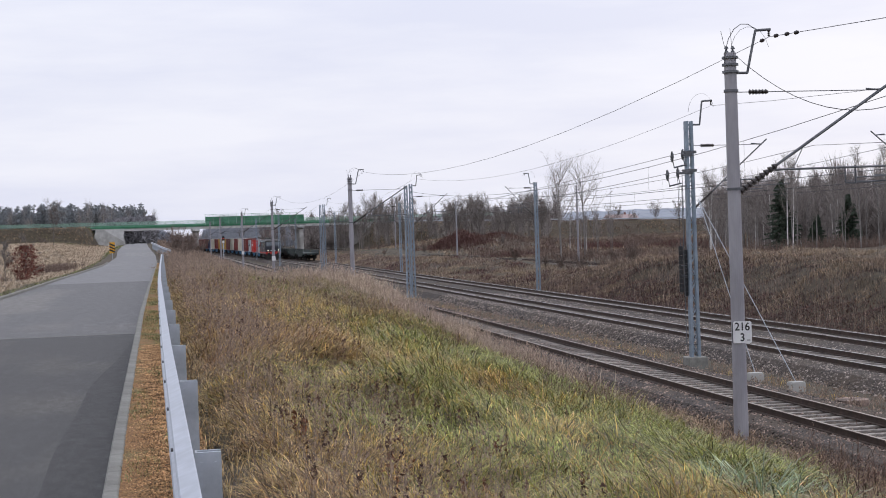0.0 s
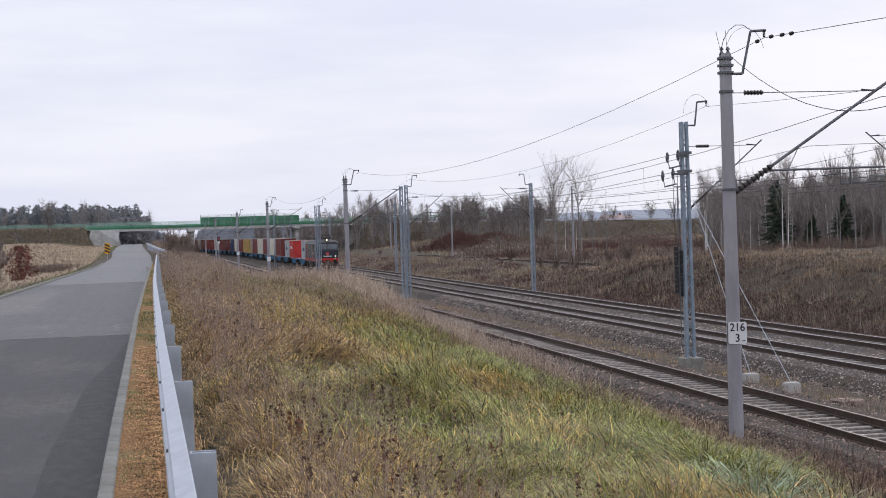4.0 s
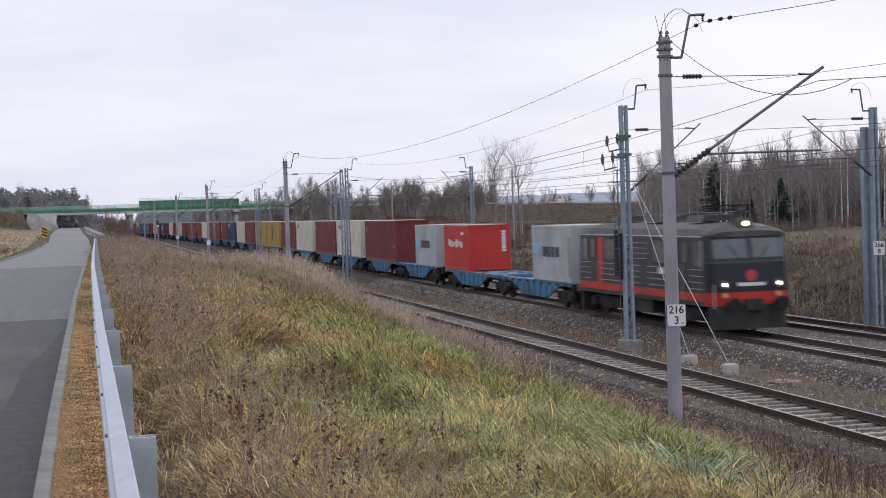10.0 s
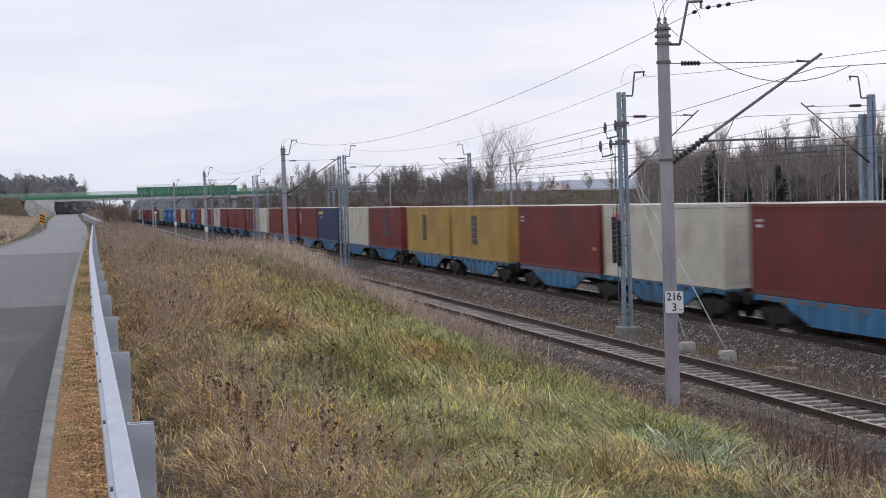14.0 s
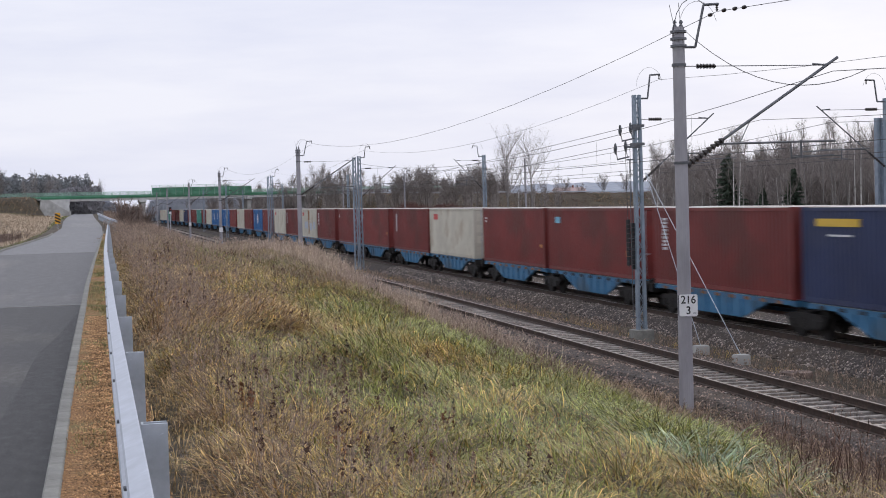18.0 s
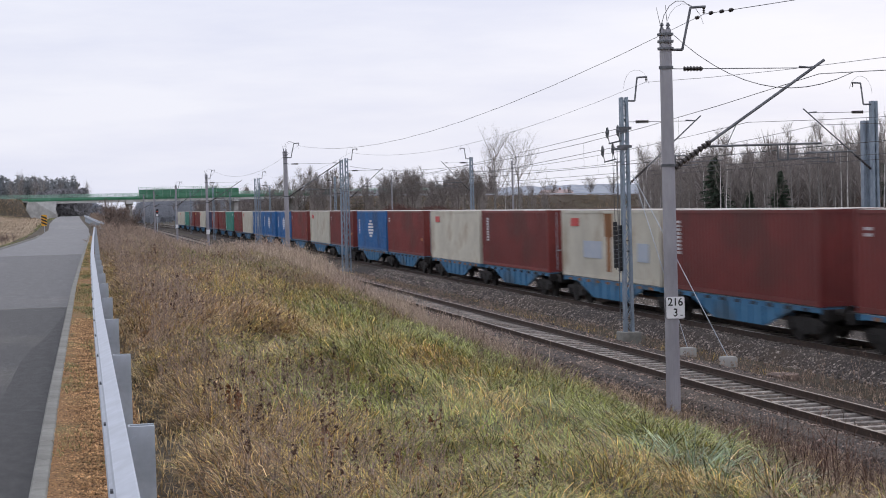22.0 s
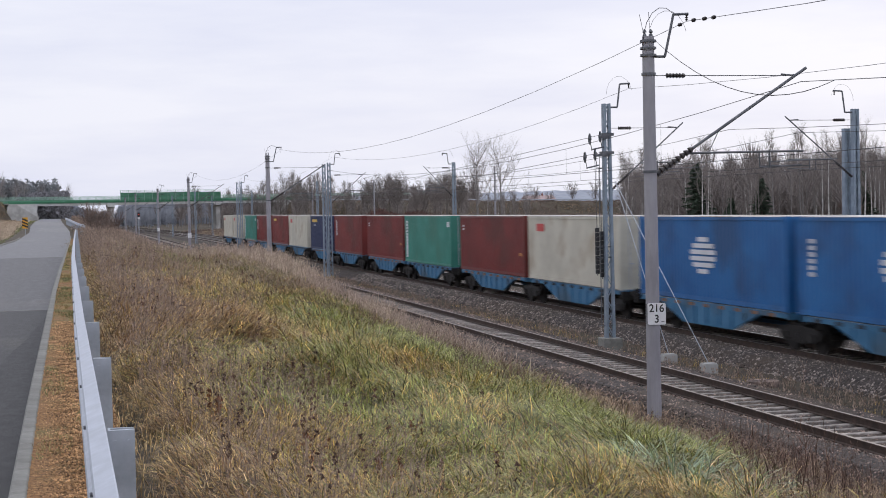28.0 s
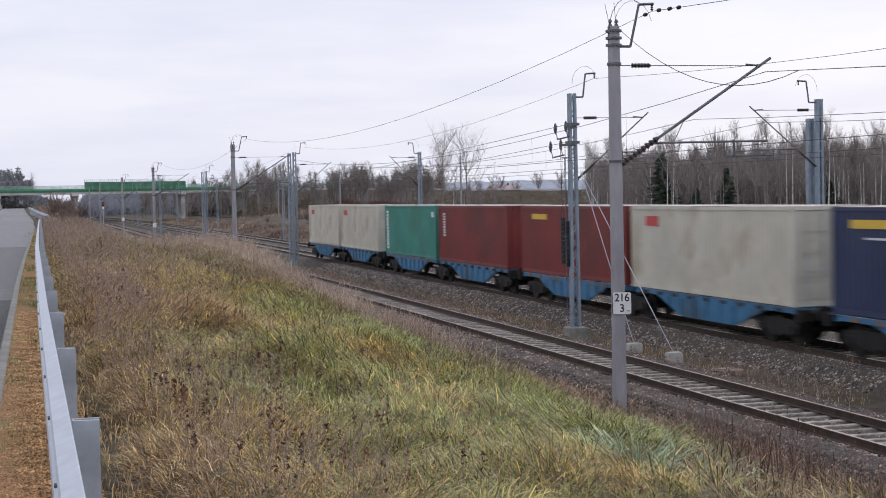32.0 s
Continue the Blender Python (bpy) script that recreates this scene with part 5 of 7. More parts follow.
    bm = bmesh.new()
    bm_loft(bm, [[(x, end + d * (c - .10), z) for x, c in ((-HW, .45), (-HW + .2, .2), (-.8, .14), (.8, .14), (HW - .2, .2), (HW, .45))] for z in (3.36, 3.42)], closed=False, caps=False)
    part("rain_visor", bm, M_LOCO_ROOF, loco)
# side details
for s in (-1, 1):
    X = s * (HW + .006)

    def plate(name, ya, yb, za, zb, material, proud=.006, label=""):
        bm = bmesh.new()
        bm_box(bm, min(X, X + s * proud), max(X, X + s * proud), ya, yb, za, zb)
        return part(name, bm, material, loco, label)
    plate("sole_band", 1.2, LOCO_L - 1.2, 1.14, 1.42, M_LOCO_RED, .010, "red lower band")
    for ya in (1.35, LOCO_L - 1.95):
        plate("cab_window", ya, ya + .6, 2.35, 3.2, M_GLASS)
        plate("cab_window_frame", ya - .06, ya, 2.3, 3.25, M_GALV, .02)
    for base in (0, 1):
        def at(v):
            return LOCO_L - v if base else v
        for yb, yt, w, top, low in (((4.0, 3.75, .55, 2.5, 1.42),) if base == 0 else ((3.3, 3.55, .75, 3.3, 1.42),)):
            bm = bmesh.new()
            bm_prism(bm, [(at(yb), low), (at(yb + w), low), (at(yt + w - .1), top), (at(yt), top)], "x", min(X - s * .004, X + s * .008), max(X - s * .004, X + s * .008))
            part("red_stripe", bm, M_LOCO_RED, loco, "slanting red stripe")
        for name, a, b, low, high, mat_ in (("door_window", 2.6, 3.2, 2.45, 3.2, M_GLASS), ("side_window", 4.35, 6.0, 2.40, 3.22, M_GLASS)):
            ya, yb = min(at(a), at(b)), max(at(a), at(b))
            plate(name, ya, yb, low, high, mat_, .01)
            bm = bmesh.new()
            for p, q, c, e in ((ya - .06, yb + .06, low - .06, low), (ya - .06, yb + .06, high, high + .06), (ya - .06, ya, low, high), (yb, yb + .06, low, high)):
                bm_box(bm, min(X, X + s * .02), max(X, X + s * .02), p, q, c, e)
            part("window_frame", bm, M_BLACK, loco)
        for z in (1.55, 1.78, 2.0, 2.22):
            for a, b in ((1.25, 2.5), (3.7, 6.6), (7.5, 7.95)):
                plate("rib", min(at(a), at(b)), max(at(a), at(b)), z, z + .022, M_GALV, .016)
        for z in (2.5, 2.7, 2.9, 3.1):
            plate("rib", min(at(6.6), at(7.95)), max(at(6.6), at(7.95)), z, z + .018, M_GALV, .016)
        plate("door_edge", min(at(3.45), at(3.5)), max(at(3.45), at(3.5)), 1.42, 3.3, M_BLACK, .014)
    plate("gutter", 1.25, LOCO_L - 1.25, 3.36, 3.415, M_GALV, .03, "pale gutter under the roof edge")
    plate("maker_panel", 4.9, 5.5, 1.98, 2.2, M_LOGO_WHITE, .012)
    bm = bmesh.new()
    bm_box(bm, s * 1.1 - .25, s * 1.1 + .25, 6.6, 9.3, .45, 1.0)
    part("equipment_box", bm, M_UNDER, loco)
    bm = bmesh.new()
    bm_tube(bm, (s * 1.53, 3.15, 1.1), (s * 1.53, 3.15, 2.4), .015, sides=5)
    part("handrail", bm, M_GALV, loco)
for yc in (3.7, LOCO_L - 3.7):
    bm = bmesh.new()
    for s in (-1, 1):
        o = [(yc - 2.0, .75), (yc - 1.6, .85), (yc + 1.6, .85), (yc + 2.0, .75), (yc + 1.95, .42), (yc + .9, .5), (yc + .5, .35), (yc - .5, .35), (yc - .9, .5), (yc - 1.95, .42)]
        bm_prism(bm, o, "x", s * 1.1 - .08, s * 1.1 + .08)
        for dy in (-1.5, 1.5):
            bm_box(bm, s * 1.2 - .1, s * 1.2 + .1, yc + dy - .22, yc + dy + .22, .42, .8)
            for e in (-.35, .35):
                bm_tube(bm, (s * 1.18, yc + dy + e, .45), (s * 1.18, yc + dy + e, .8), .07, sides=8)
        bm_box(bm, s * 1.15 - .06, s * 1.15 + .06, yc - .7, yc + .7, .4, .75)
    bg = part("bogie", bm, M_BOGIE, loco)
    for dy in (-1.5, 1.5):
        bm = bmesh.new()
        for s in (-1, 1):
            bm_tube(bm, (s * .69, yc + dy, .625), (s * .80, yc + dy, .625), .625, sides=24)
        bm_tube(bm, (-.8, yc + dy, .625), (.8, yc + dy, .625), .1, sides=8)
        w = new("wheelset", finish(bm, "wheelset", M_WHEEL))
        w.parent = bg
# roof gear and current collectors
for ya, yb, w, h in ((3.1, 4.5, .75, .16), (6.7, 9.2, .7, .20), (11.4, 12.8, .75, .16)):
    bm = bmesh.new()
    bm_loft(bm, [[(-w, y, 3.9), (w, y, 3.9), (w - .12, y, 3.95 + h), (-w + .12, y, 3.95 + h)] for y in (ya, yb)])
    part("roof_hatch", bm, M_LOCO_ROOF, loco)
for yc, raised in ((2.6, False), (LOCO_L - 3.2, True)):
    bm = bmesh.new()
    for x in (-.55, .55):
        bm_tube(bm, (x, yc - .9, 4.18), (x, yc + .9, 4.18), .03, sides=6)
        for y in (yc - .8, yc + .8):
            insulator(bm, (x, y, 3.9), (x, y, 4.18), .07, 3)
    p = part("pantograph", bm, M_INSUL, loco, "folded current collector" if not raised else "raised current collector")
    bm = bmesh.new()
    k, top = ((.95, 5.52) if raised else (1.5, 4.40))
    kz = 4.85 if raised else 4.30
    for x in (-.5, .5):
        bm_tube(bm, (x, yc - .3, 4.2), (x * .8, yc + k, kz), .02, sides=6)
        bm_tube(bm, (x * .8, yc + k, kz), (x * .7, yc, top), .015, sides=6)
        bm_tube(bm, (x, yc + .3, 4.2), (x * .8, yc - k, kz), .02, sides=6)
        bm_tube(bm, (x * .8, yc - k, kz), (x * .7, yc, top), .015, sides=6)
    bm_box(bm, -.8, .8, yc - .2, yc - .14, top, top + .05)
    bm_box(bm, -.8, .8, yc + .14, yc + .2, top, top + .05)
    arm = new("collector_arm", finish(bm, "collector_arm", M_RUSTY if raised else M_BOGIE))
    arm.parent = p
bm = bmesh.new()
for x in (-.9, .9):
    bm_path(bm, [(x, 4.6, 4.12), (x, 6.6, 4.12)], .025, 6)
    bm_path(bm, [(x, 9.4, 4.12), (x, 11.2, 4.12)], .025, 6)
part("roof_cable", bm, M_STEEL, loco)

# ---- plants ----
rng = np.random.default_rng(7)
M_GRASS_W = surface("withered_grey_brown", (0.115, 0.076, 0.047), (0.46, 0.33, 0.215), 4.0, 0.85, island=0.7, thin=0.18)
M_GRASS_P = surface("pale_reed", (0.42, 0.33, 0.235), (0.76, 0.64, 0.49), 2.0, 0.85, island=0.4, thin=0.35)
M_BRAMBLE = surface("dark_bramble", (0.045, 0.027, 0.023), (0.14, 0.088, 0.072), 0.5, 0.9, island=0.6, thin=0.15)
M_FIELD = surface("tan_field_grass", (0.36, 0.275, 0.19), (0.64, 0.505, 0.36), 0.35, 0.9, island=0.2, thin=0.2)
M_REED = surface("pinkish_reed", (0.30, 0.225, 0.18), (0.60, 0.475, 0.39), 2.0, 0.85, island=0.5, thin=0.3)
M_GRASS_O = surface("olive_grass", (0.215, 0.155, 0.036), (0.70, 0.53, 0.15), 5.0, 0.5, island=0.85, thin=0.12, spread=(0.42, 0.58))
M_REDSHRUB = surface("dark_red_twigs", (0.115, 0.058, 0.050), (0.215, 0.12, 0.10), 0.9, 0.9, island=0.4, thin=0.2)
M_KNOT = surface("blackened_weed", (0.050, 0.026, 0.019), (0.17, 0.095, 0.068), 2.2, 0.9, island=0.5)
M_LITTER = surface("dark_red_litter", (0.060, 0.026, 0.022), (0.15, 0.075, 0.060), 0.8, 0.9, island=0.6)
M_ORANGE_STRAW = surface("orange_straw", (0.26, 0.12, 0.035), (0.62, 0.38, 0.13), 3.0, 0.7, island=0.6, thin=0.15)
M_WITHER = surface("dark_withered_growth", (0.075, 0.045, 0.033), (0.31, 0.205, 0.15), 3.0, 0.85, island=0.7, thin=0.1)
M_REED_DIM = surface("dry_pink_stalk", (0.20, 0.145, 0.115), (0.52, 0.40, 0.32), 2.0, 0.9, island=0.5, thin=0.2)
M_BANK_Y = surface("dull_yellow_grass", (0.22, 0.175, 0.075), (0.50, 0.40, 0.18), 1.0, 0.85, island=0.45, thin=0.15)
M_KERB_GRASS = surface("olive_kerb_grass", (0.11, 0.12, 0.04), (0.27, 0.27, 0.105), 1.5, 0.8, island=0.45, thin=0.1)
M_STRAW = surface("dull_straw", (0.19, 0.14, 0.095), (0.45, 0.35, 0.245), 0.35, 0.9, island=0.4, thin=0.2)
M_BANK = surface("muted_olive_grass", (0.13, 0.115, 0.055), (0.29, 0.255, 0.14), 0.6, 0.85, island=0.4, thin=0.1)
M_RUST = surface("rust_brown_leaf", (0.085, 0.032, 0.014), (0.24, 0.10, 0.045), 3.0, 0.85, island=0.6, thin=0.1)
M_GRASS_R = surface("rusty_grass", (0.17, 0.085, 0.038), (0.44, 0.26, 0.115), 5.0, 0.7, island=0.7, thin=0.18)


def value_noise(x, y, size, seed):
    """Smooth noise between 0 and 1."""
    table = np.random.default_rng(seed).random((64, 64))
    u, v = np.asarray(x) / size, np.asarray(y) / size
    iu, iv = np.floor(u).astype(int), np.floor(v).astype(int)
    fu, fv = u - iu, v - iv
    fu, fv = fu * fu * (3 - 2 * fu), fv * fv * (3 - 2 * fv)
    a, b = table[iu % 64, iv % 64], table[(iu + 1) % 64, iv % 64]
    c, d = table[iu % 64, (iv + 1) % 64], table[(iu + 1) % 64, (iv + 1) % 64]
    return (a * (1 - fu) + b * fu) * (1 - fv) + (c * (1 - fu) + d * fu) * fv


def blade_mesh(name, x, y, z, height, width, lean, material, label, category="grass", toward=None):
    """Bent blades: three triangles each. lean is the sideways reach as a share of the height."""
    n = len(x)
    a = rng.uniform(0, 2 * np.pi, n) if toward is None else toward
    side = a + np.pi / 2 + rng.normal(0, .5, n)
    dx, dy, sx, sy = np.cos(a) * lean * height, np.sin(a) * lean * height, np.cos(side) * width / 2, np.sin(side) * width / 2
    V = np.empty((n, 5, 3))
    V[:, 0] = np.stack([x - sx, y - sy, z - .03], 1)
    V[:, 1] = np.stack([x + sx, y + sy, z - .03], 1)
    mid, up = .40, height * np.clip(.62 - .12 * lean, .3, 1)
    V[:, 2] = np.stack([x + dx * mid - sx * .8, y + dy * mid - sy * .8, z + up], 1)
    V[:, 3] = np.stack([x + dx * mid + sx * .8, y + dy * mid + sy * .8, z + up], 1)
    V[:, 4] = np.stack([x + dx, y + dy, z + height * np.clip(1.0 - .45 * lean, .12, 1)], 1)
    k = np.arange(n)[:, None] * 5
    F = np.concatenate([k + [0, 1, 3], k + [0, 3, 2], k + [2, 3, 4]], 0)
    return tagged(new(name, mesh_np(name, V.reshape(-1, 3), F, material)), label, category, kind="stuff")


def arc_mesh(name, x, y, z, length, width, toward, tilt, droop, material, label, category="grass"):
    """Arching blades of three joints: tilt is the angle off the vertical at the foot, droop what it gains to the tip."""
    n = len(x)
    side = toward + np.pi / 2 + rng.normal(0, .6, n)
    sx, sy = np.cos(side) * width / 2, np.sin(side) * width / 2
    V = np.empty((n, 7, 3))
    px, py, pz = x.copy(), y.copy(), z - .03
    for k in range(4):
        w = (1.0, .95, .7, 0)[k]
        V[:, min(2 * k, 6)] = np.stack([px - sx * w, py - sy * w, pz], 1)
        if k < 3:
            V[:, 2 * k + 1] = np.stack([px + sx * w, py + sy * w, pz], 1)
            a = tilt + droop * k / 2
            px, py = px + np.sin(a) * np.cos(toward) * length / 3, py + np.sin(a) * np.sin(toward) * length / 3
            pz = np.maximum(pz + np.cos(a) * length / 3, z + .012 * k)
    k = np.arange(n)[:, None] * 7
    F = np.concatenate([k + [0, 1, 3], k + [0, 3, 2], k + [2, 3, 5], k + [2, 5, 4], k + [4, 5, 6]], 0)
    return tagged(new(name, mesh_np(name, V.reshape(-1, 3), F, material)), label, category, kind="stuff")


def seed_heads(name, x, y, z, height, size, material, label, per=9, low=.62):
    """Ragged dark heads clustered along the tops of dead stalks."""
    n = len(x)
    f = low + (1 - low) * rng.random((n, per)) ** .7
    a = rng.uniform(0, 2 * np.pi, (n, per))
    r = rng.uniform(0, .12, (n, per)) * height[:, None] * (1.15 - f)
    p = np.stack([x[:, None] + r * np.cos(a), y[:, None] + r * np.sin(a), z[:, None] + f * height[:, None]], -1).reshape(-1, 3)
    m = len(p)
    s = np.repeat(size, per) * rng.uniform(.5, 1.2, m)
    tris = [np.stack([p + rng.normal(0, .5, (m, 3)) * s[:, None] for _ in range(3)], 1) for _ in range(3)]
    T = np.concatenate(tris, 0)
    return tagged(new(name, mesh_np(name, T.reshape(-1, 3), np.arange(len(T) * 3).reshape(-1, 3), material)), label, "weeds", kind="stuff")


def stalk_mesh(name, x, y, z, height, width, material, label, twigs=7, heads=True, category="weeds", spread=.35):
    """Dead stalks with side twigs and seed heads, in thin crossed triangles."""
    n = len(x)
    tris = []
    lean_a = rng.uniform(0, 2 * np.pi, n)
    lean = rng.uniform(0, .22, n) * height
    top = np.stack([x + np.cos(lean_a) * lean, y + np.sin(lean_a) * lean, z + height], 1)
    base = np.stack([x, y, z - .03], 1)

    def sliver(p, q, w, ang):
        off = np.stack([np.cos(ang) * w / 2, np.sin(ang) * w / 2, np.zeros(len(p))], 1)
        tris.append(np.stack([p - off, p + off, q], 1))
    for ang in (0.0, np.pi / 2):
        sliver(base, top, width, np.full(n, ang))
    for i in range(twigs):
        f = rng.uniform(.3, .98, n)
        p = base + (top - base) * f[:, None]
        a = rng.uniform(0, 2 * np.pi, n)
        ln = height * spread * (1.15 - f) * rng.uniform(.5, 1.2, n) + .04
        q = p + np.stack([np.cos(a) * ln * .75, np.sin(a) * ln * .75, ln * rng.uniform(.4, 1.1, n)], 1)
        sliver(p, q, width * .7, a + np.pi / 2)
        if heads:
            w = np.stack([np.cos(a + 1.57), np.sin(a + 1.57), np.zeros(n)], 1) * (width * 1.25)[:, None]
            up = np.stack([np.zeros(n), np.zeros(n), width * 2.2], 1)
            tris.append(np.stack([q - w, q + w, q + up * 1.4], 1))
            tris.append(np.stack([q + w, q - w, q - up], 1))
    T = np.concatenate(tris, 0)
    F = np.arange(len(T) * 3).reshape(-1, 3)
    return tagged(new(name, mesh_np(name, T.reshape(-1, 3), F, material)), label, category, kind="stuff")


def scatter(n, x0, x1, y0, y1, power=1.0):
    """Random places in a strip, denser near the eye where power is over 1."""
    y = y0 + (y1 - y0) * rng.random(n) ** power
    return rng.uniform(x0, x1, n), y


def in_view(x, y, margin=1.5):
    """Keeps what lies inside the fan that the walk ever shows."""
    return (x > -0.10 * y - margin) & (x < 0.60 * y + margin)


def lushness(x, y):
    """Where the slope is green: high towards the low, near part of the bank."""
    return value_noise(x, y, 2.4, 3) * .72 + value_noise(x, y, 0.9, 4) * .42 - .14 + .38 * step(x, 2.6, 6.5) * (1 - step(y, 32, 60)) + .07 * step(x, 3.2, 5.5) * (1 - step(x, 8.5, 10.5)) * step(y, 30, 42) * (1 - step(y, 85, 110)) - .08 * step(y, 45, 90) - .14 * (1 - step(x, 1.2, 3.5)) - .2 * step(x / y, .42, .48) * (1 - step(y, 26, 36)) + .10 * step(x / y, .24, .30) * (1 - step(y, 18, 24))


BANK = (0.75, 11.7)
GRASSES = (("green", M_GRASS_G, "green tussocky autumn grass on the bank"), ("olive", M_GRASS_O, "olive and yellow tussocks of grass on the bank"),
           ("yellow", M_GRASS_Y, "yellowed tussocks of grass on the bank"), ("straw", M_GRASS_D, "pale withered straw and grass on the bank"),
           ("rust", M_GRASS_R, "rusty brown withered grass on the bank"), ("grey", M_GRASS_W, "grey-brown withered growth on the bank"))
# tussocks: (from, to, how many, blades in each, blade width, blade length, radius)
for y0, y1, n, per, w, h, spread in ((6.5, 15, 3400, 32, .0075, .31, .25), (15, 28, 4800, 27, .0098, .32, .32), (28, 55, 7000, 20, .0135, .30, .44), (55, 125, 6400, 15, .022, .32, .66)):
    cx, cy = scatter(n, *BANK, y0, y1, 1.05)
    wet = (np.abs(cx - .402 * cy) < .55) & (cy < 14.3)
    keep = in_view(cx, cy) & ((cx < 9.5 + 1.0 * value_noise(cx, cy, 1.6, 69)) | (cy > 44)) & ((cx / cy < .447 + .05 * value_noise(cx, cy, 1.5, 62)) | (cy > 30) | (rng.random(len(cx)) < .22))
    cx, cy, wet = cx[keep], cy[keep], wet[keep]
    g = lushness(cx, cy) + rng.normal(0, .09, len(cx))
    big = .45 + .75 * value_noise(cx, cy, 1.3, 8) + .45 * value_noise(cx, cy, 4.5, 18)
    R = spread * big * rng.uniform(.6, 1.3, len(cx)) * np.where(wet, .6, 1)
    wind = 6.283 * (value_noise(cx, cy, 2.2, 63) + .5 * value_noise(cx, cy, 6.0, 65)) + rng.normal(0, .5, len(cx))
    lodge = .25 + 1.1 * value_noise(cx, cy, 1.6, 66) ** 1.5
    a = rng.uniform(0, 2 * np.pi, (len(cx), per))
    q = np.sqrt(rng.random((len(cx), per)))
    x, y = (cx[:, None] + q * R[:, None] * np.cos(a)).ravel(), (cy[:, None] + q * R[:, None] * np.sin(a)).ravel()
    dx, dy = q * np.cos(a) + (lodge * np.cos(wind))[:, None], q * np.sin(a) + (lodge * np.sin(wind))[:, None]
    toward = (np.arctan2(dy, dx) + rng.normal(0, .35, a.shape)).ravel()
    z = slope_z(x, y) + (.5 * R[:, None] * (1 - q * q)).ravel() + .34 * np.maximum(value_noise(x, y, .95, 68) - .4, 0)
    length = (h * (.5 + .5 * big * np.where(wet, .5, 1))[:, None] * rng.uniform(.45, 1.35, a.shape)).ravel()
    tilt = (.32 + .6 * q + .45 * lodge[:, None] + rng.normal(0, .25, a.shape)).ravel()
    droop = rng.uniform(.5, 1.9, a.shape).ravel()
    gg = (g[:, None] + rng.normal(0, .09, a.shape)).ravel() - .05 * step(y, 24, 40)
    brown = rng.random(len(x)) < .05 + .08 * step(y, 25, 60) + .24 * (1 - step(x, .9 + .02 * y, 1.8 + .035 * y)) + .5 * step(x / y, .43, .47) * (y < 32)
    wid = w * rng.uniform(.6, 1.3, len(x))
    kind = np.where(brown, 5, np.digitize(-gg, [-.555, -.41, -.27, -.13]))
    for i, (_, mat_, what) in enumerate(GRASSES):
        t = kind == i
        if y0 >= 55:
            mat_ = (M_KERB_GRASS, M_BANK_Y, M_BANK_Y, M_STRAW, M_GRASS_R, M_GRASS_W)[i]
        arc_mesh("grass", x[t], y[t], z[t], length[t], wid[t], toward[t], tilt[t], droop[t], mat_, what)
# a low mat of lodged blades between the tussocks
for y0, y1, n, w in ((6.5, 18, 34000, .0060), (18, 40, 34000, .011)):
    x, y = scatter(n, *BANK, y0, y1, 1.05)
    m = in_view(x, y) & ((x / y < .45) | (y > 30)) & (x < 9.6 + value_noise(x, y, 1.6, 69))
    x, y = x[m], y[m]
    g = lushness(x, y) + rng.normal(0, .12, len(x)) - .05
    wind = 6.283 * value_noise(x, y, 1.2, 67) + rng.normal(0, .8, len(x))
    kind = np.where(rng.random(len(x)) < .2, 5, np.digitize(-g, [-.56, -.41, -.27, -.13]))
    for i, (_, mat_, what) in enumerate(GRASSES):
        t = kind == i
        k = int(t.sum())
        arc_mesh("grass_mat", x[t], y[t], slope_z(x, y)[t], rng.uniform(.12, .32, k), w * rng.uniform(.6, 1.3, k), wind[t], rng.uniform(.5, 1.3, k), rng.uniform(.2, .9, k), mat_, what)

# long blue-green clumps low on the bank
for cx, cy, k, size in ((5.4, 13.4, 150, .78), (4.95, 13.5, 90, .66), (5.9, 13.3, 120, .72), (5.4, 12.8, 80, .62), (6.35, 13.5, 60, .52), (4.7, 13.0, 50, .5), (7.0, 24.6, 140, .46), (5.2, 22.6, 90, .38), (5.5, 23.2, 90, .36), (4.6, 21.0, 60, .3)):
    a = rng.uniform(0, 2 * np.pi, k)
    r = .24 * np.sqrt(rng.random(k))
    x, y = cx + r * np.cos(a), cy + r * np.sin(a)
    arc_mesh("tall_grass_clump", x, y, slope_z(x, y), rng.uniform(.6, 1.25, k) * size, rng.uniform(.010, .019, k), a + rng.normal(0, .3, k), rng.uniform(.2, 1.0, k), rng.uniform(.5, 1.8, k), M_GRASS_B, "blue-green clump of long drooping grass")
    k = k // 3
    arc_mesh("tall_grass_clump", x[:k], y[:k], slope_z(x[:k], y[:k]), rng.uniform(.5, 1.0, k) * size, rng.uniform(.008, .016, k), a[:k] + 1, rng.uniform(.3, 1.0, k), rng.uniform(.7, 2.0, k), M_GRASS_D, "withered straw-coloured blades in the blue-green clump")

# long loose straws lying over the tussocks
x, y = scatter(5500, .8, 11.6, 7, 48, 1.15)
m = in_view(x, y) & ((np.abs(x - .402 * y) > .65) | (y > 14.3))
x, y = x[m], y[m]
blade_mesh("loose_straw", x, y, slope_z(x, y) + .04, rng.uniform(.2, .5, len(x)), .0025 + y * .00016, rng.uniform(.9, 2.4, len(x)), M_GRASS_D, "long pale straws lying over the grass")
x, y = scatter(5200, 1.0, 8.5, 7.5, 30, 1.2)
m = in_view(x, y) & (x / y < .44) & ((np.abs(x - .402 * y) > .65) | (y > 14.3)) & (value_noise(x, y, 1.4, 64) > .42)
x, y = x[m], y[m]
blade_mesh("orange_straw", x, y, slope_z(x, y) + .03, rng.uniform(.22, .5, len(x)), .0035 + y * .0002, rng.uniform(1.0, 2.4, len(x)), M_ORANGE_STRAW, "orange and rust-coloured long blades among the grass")
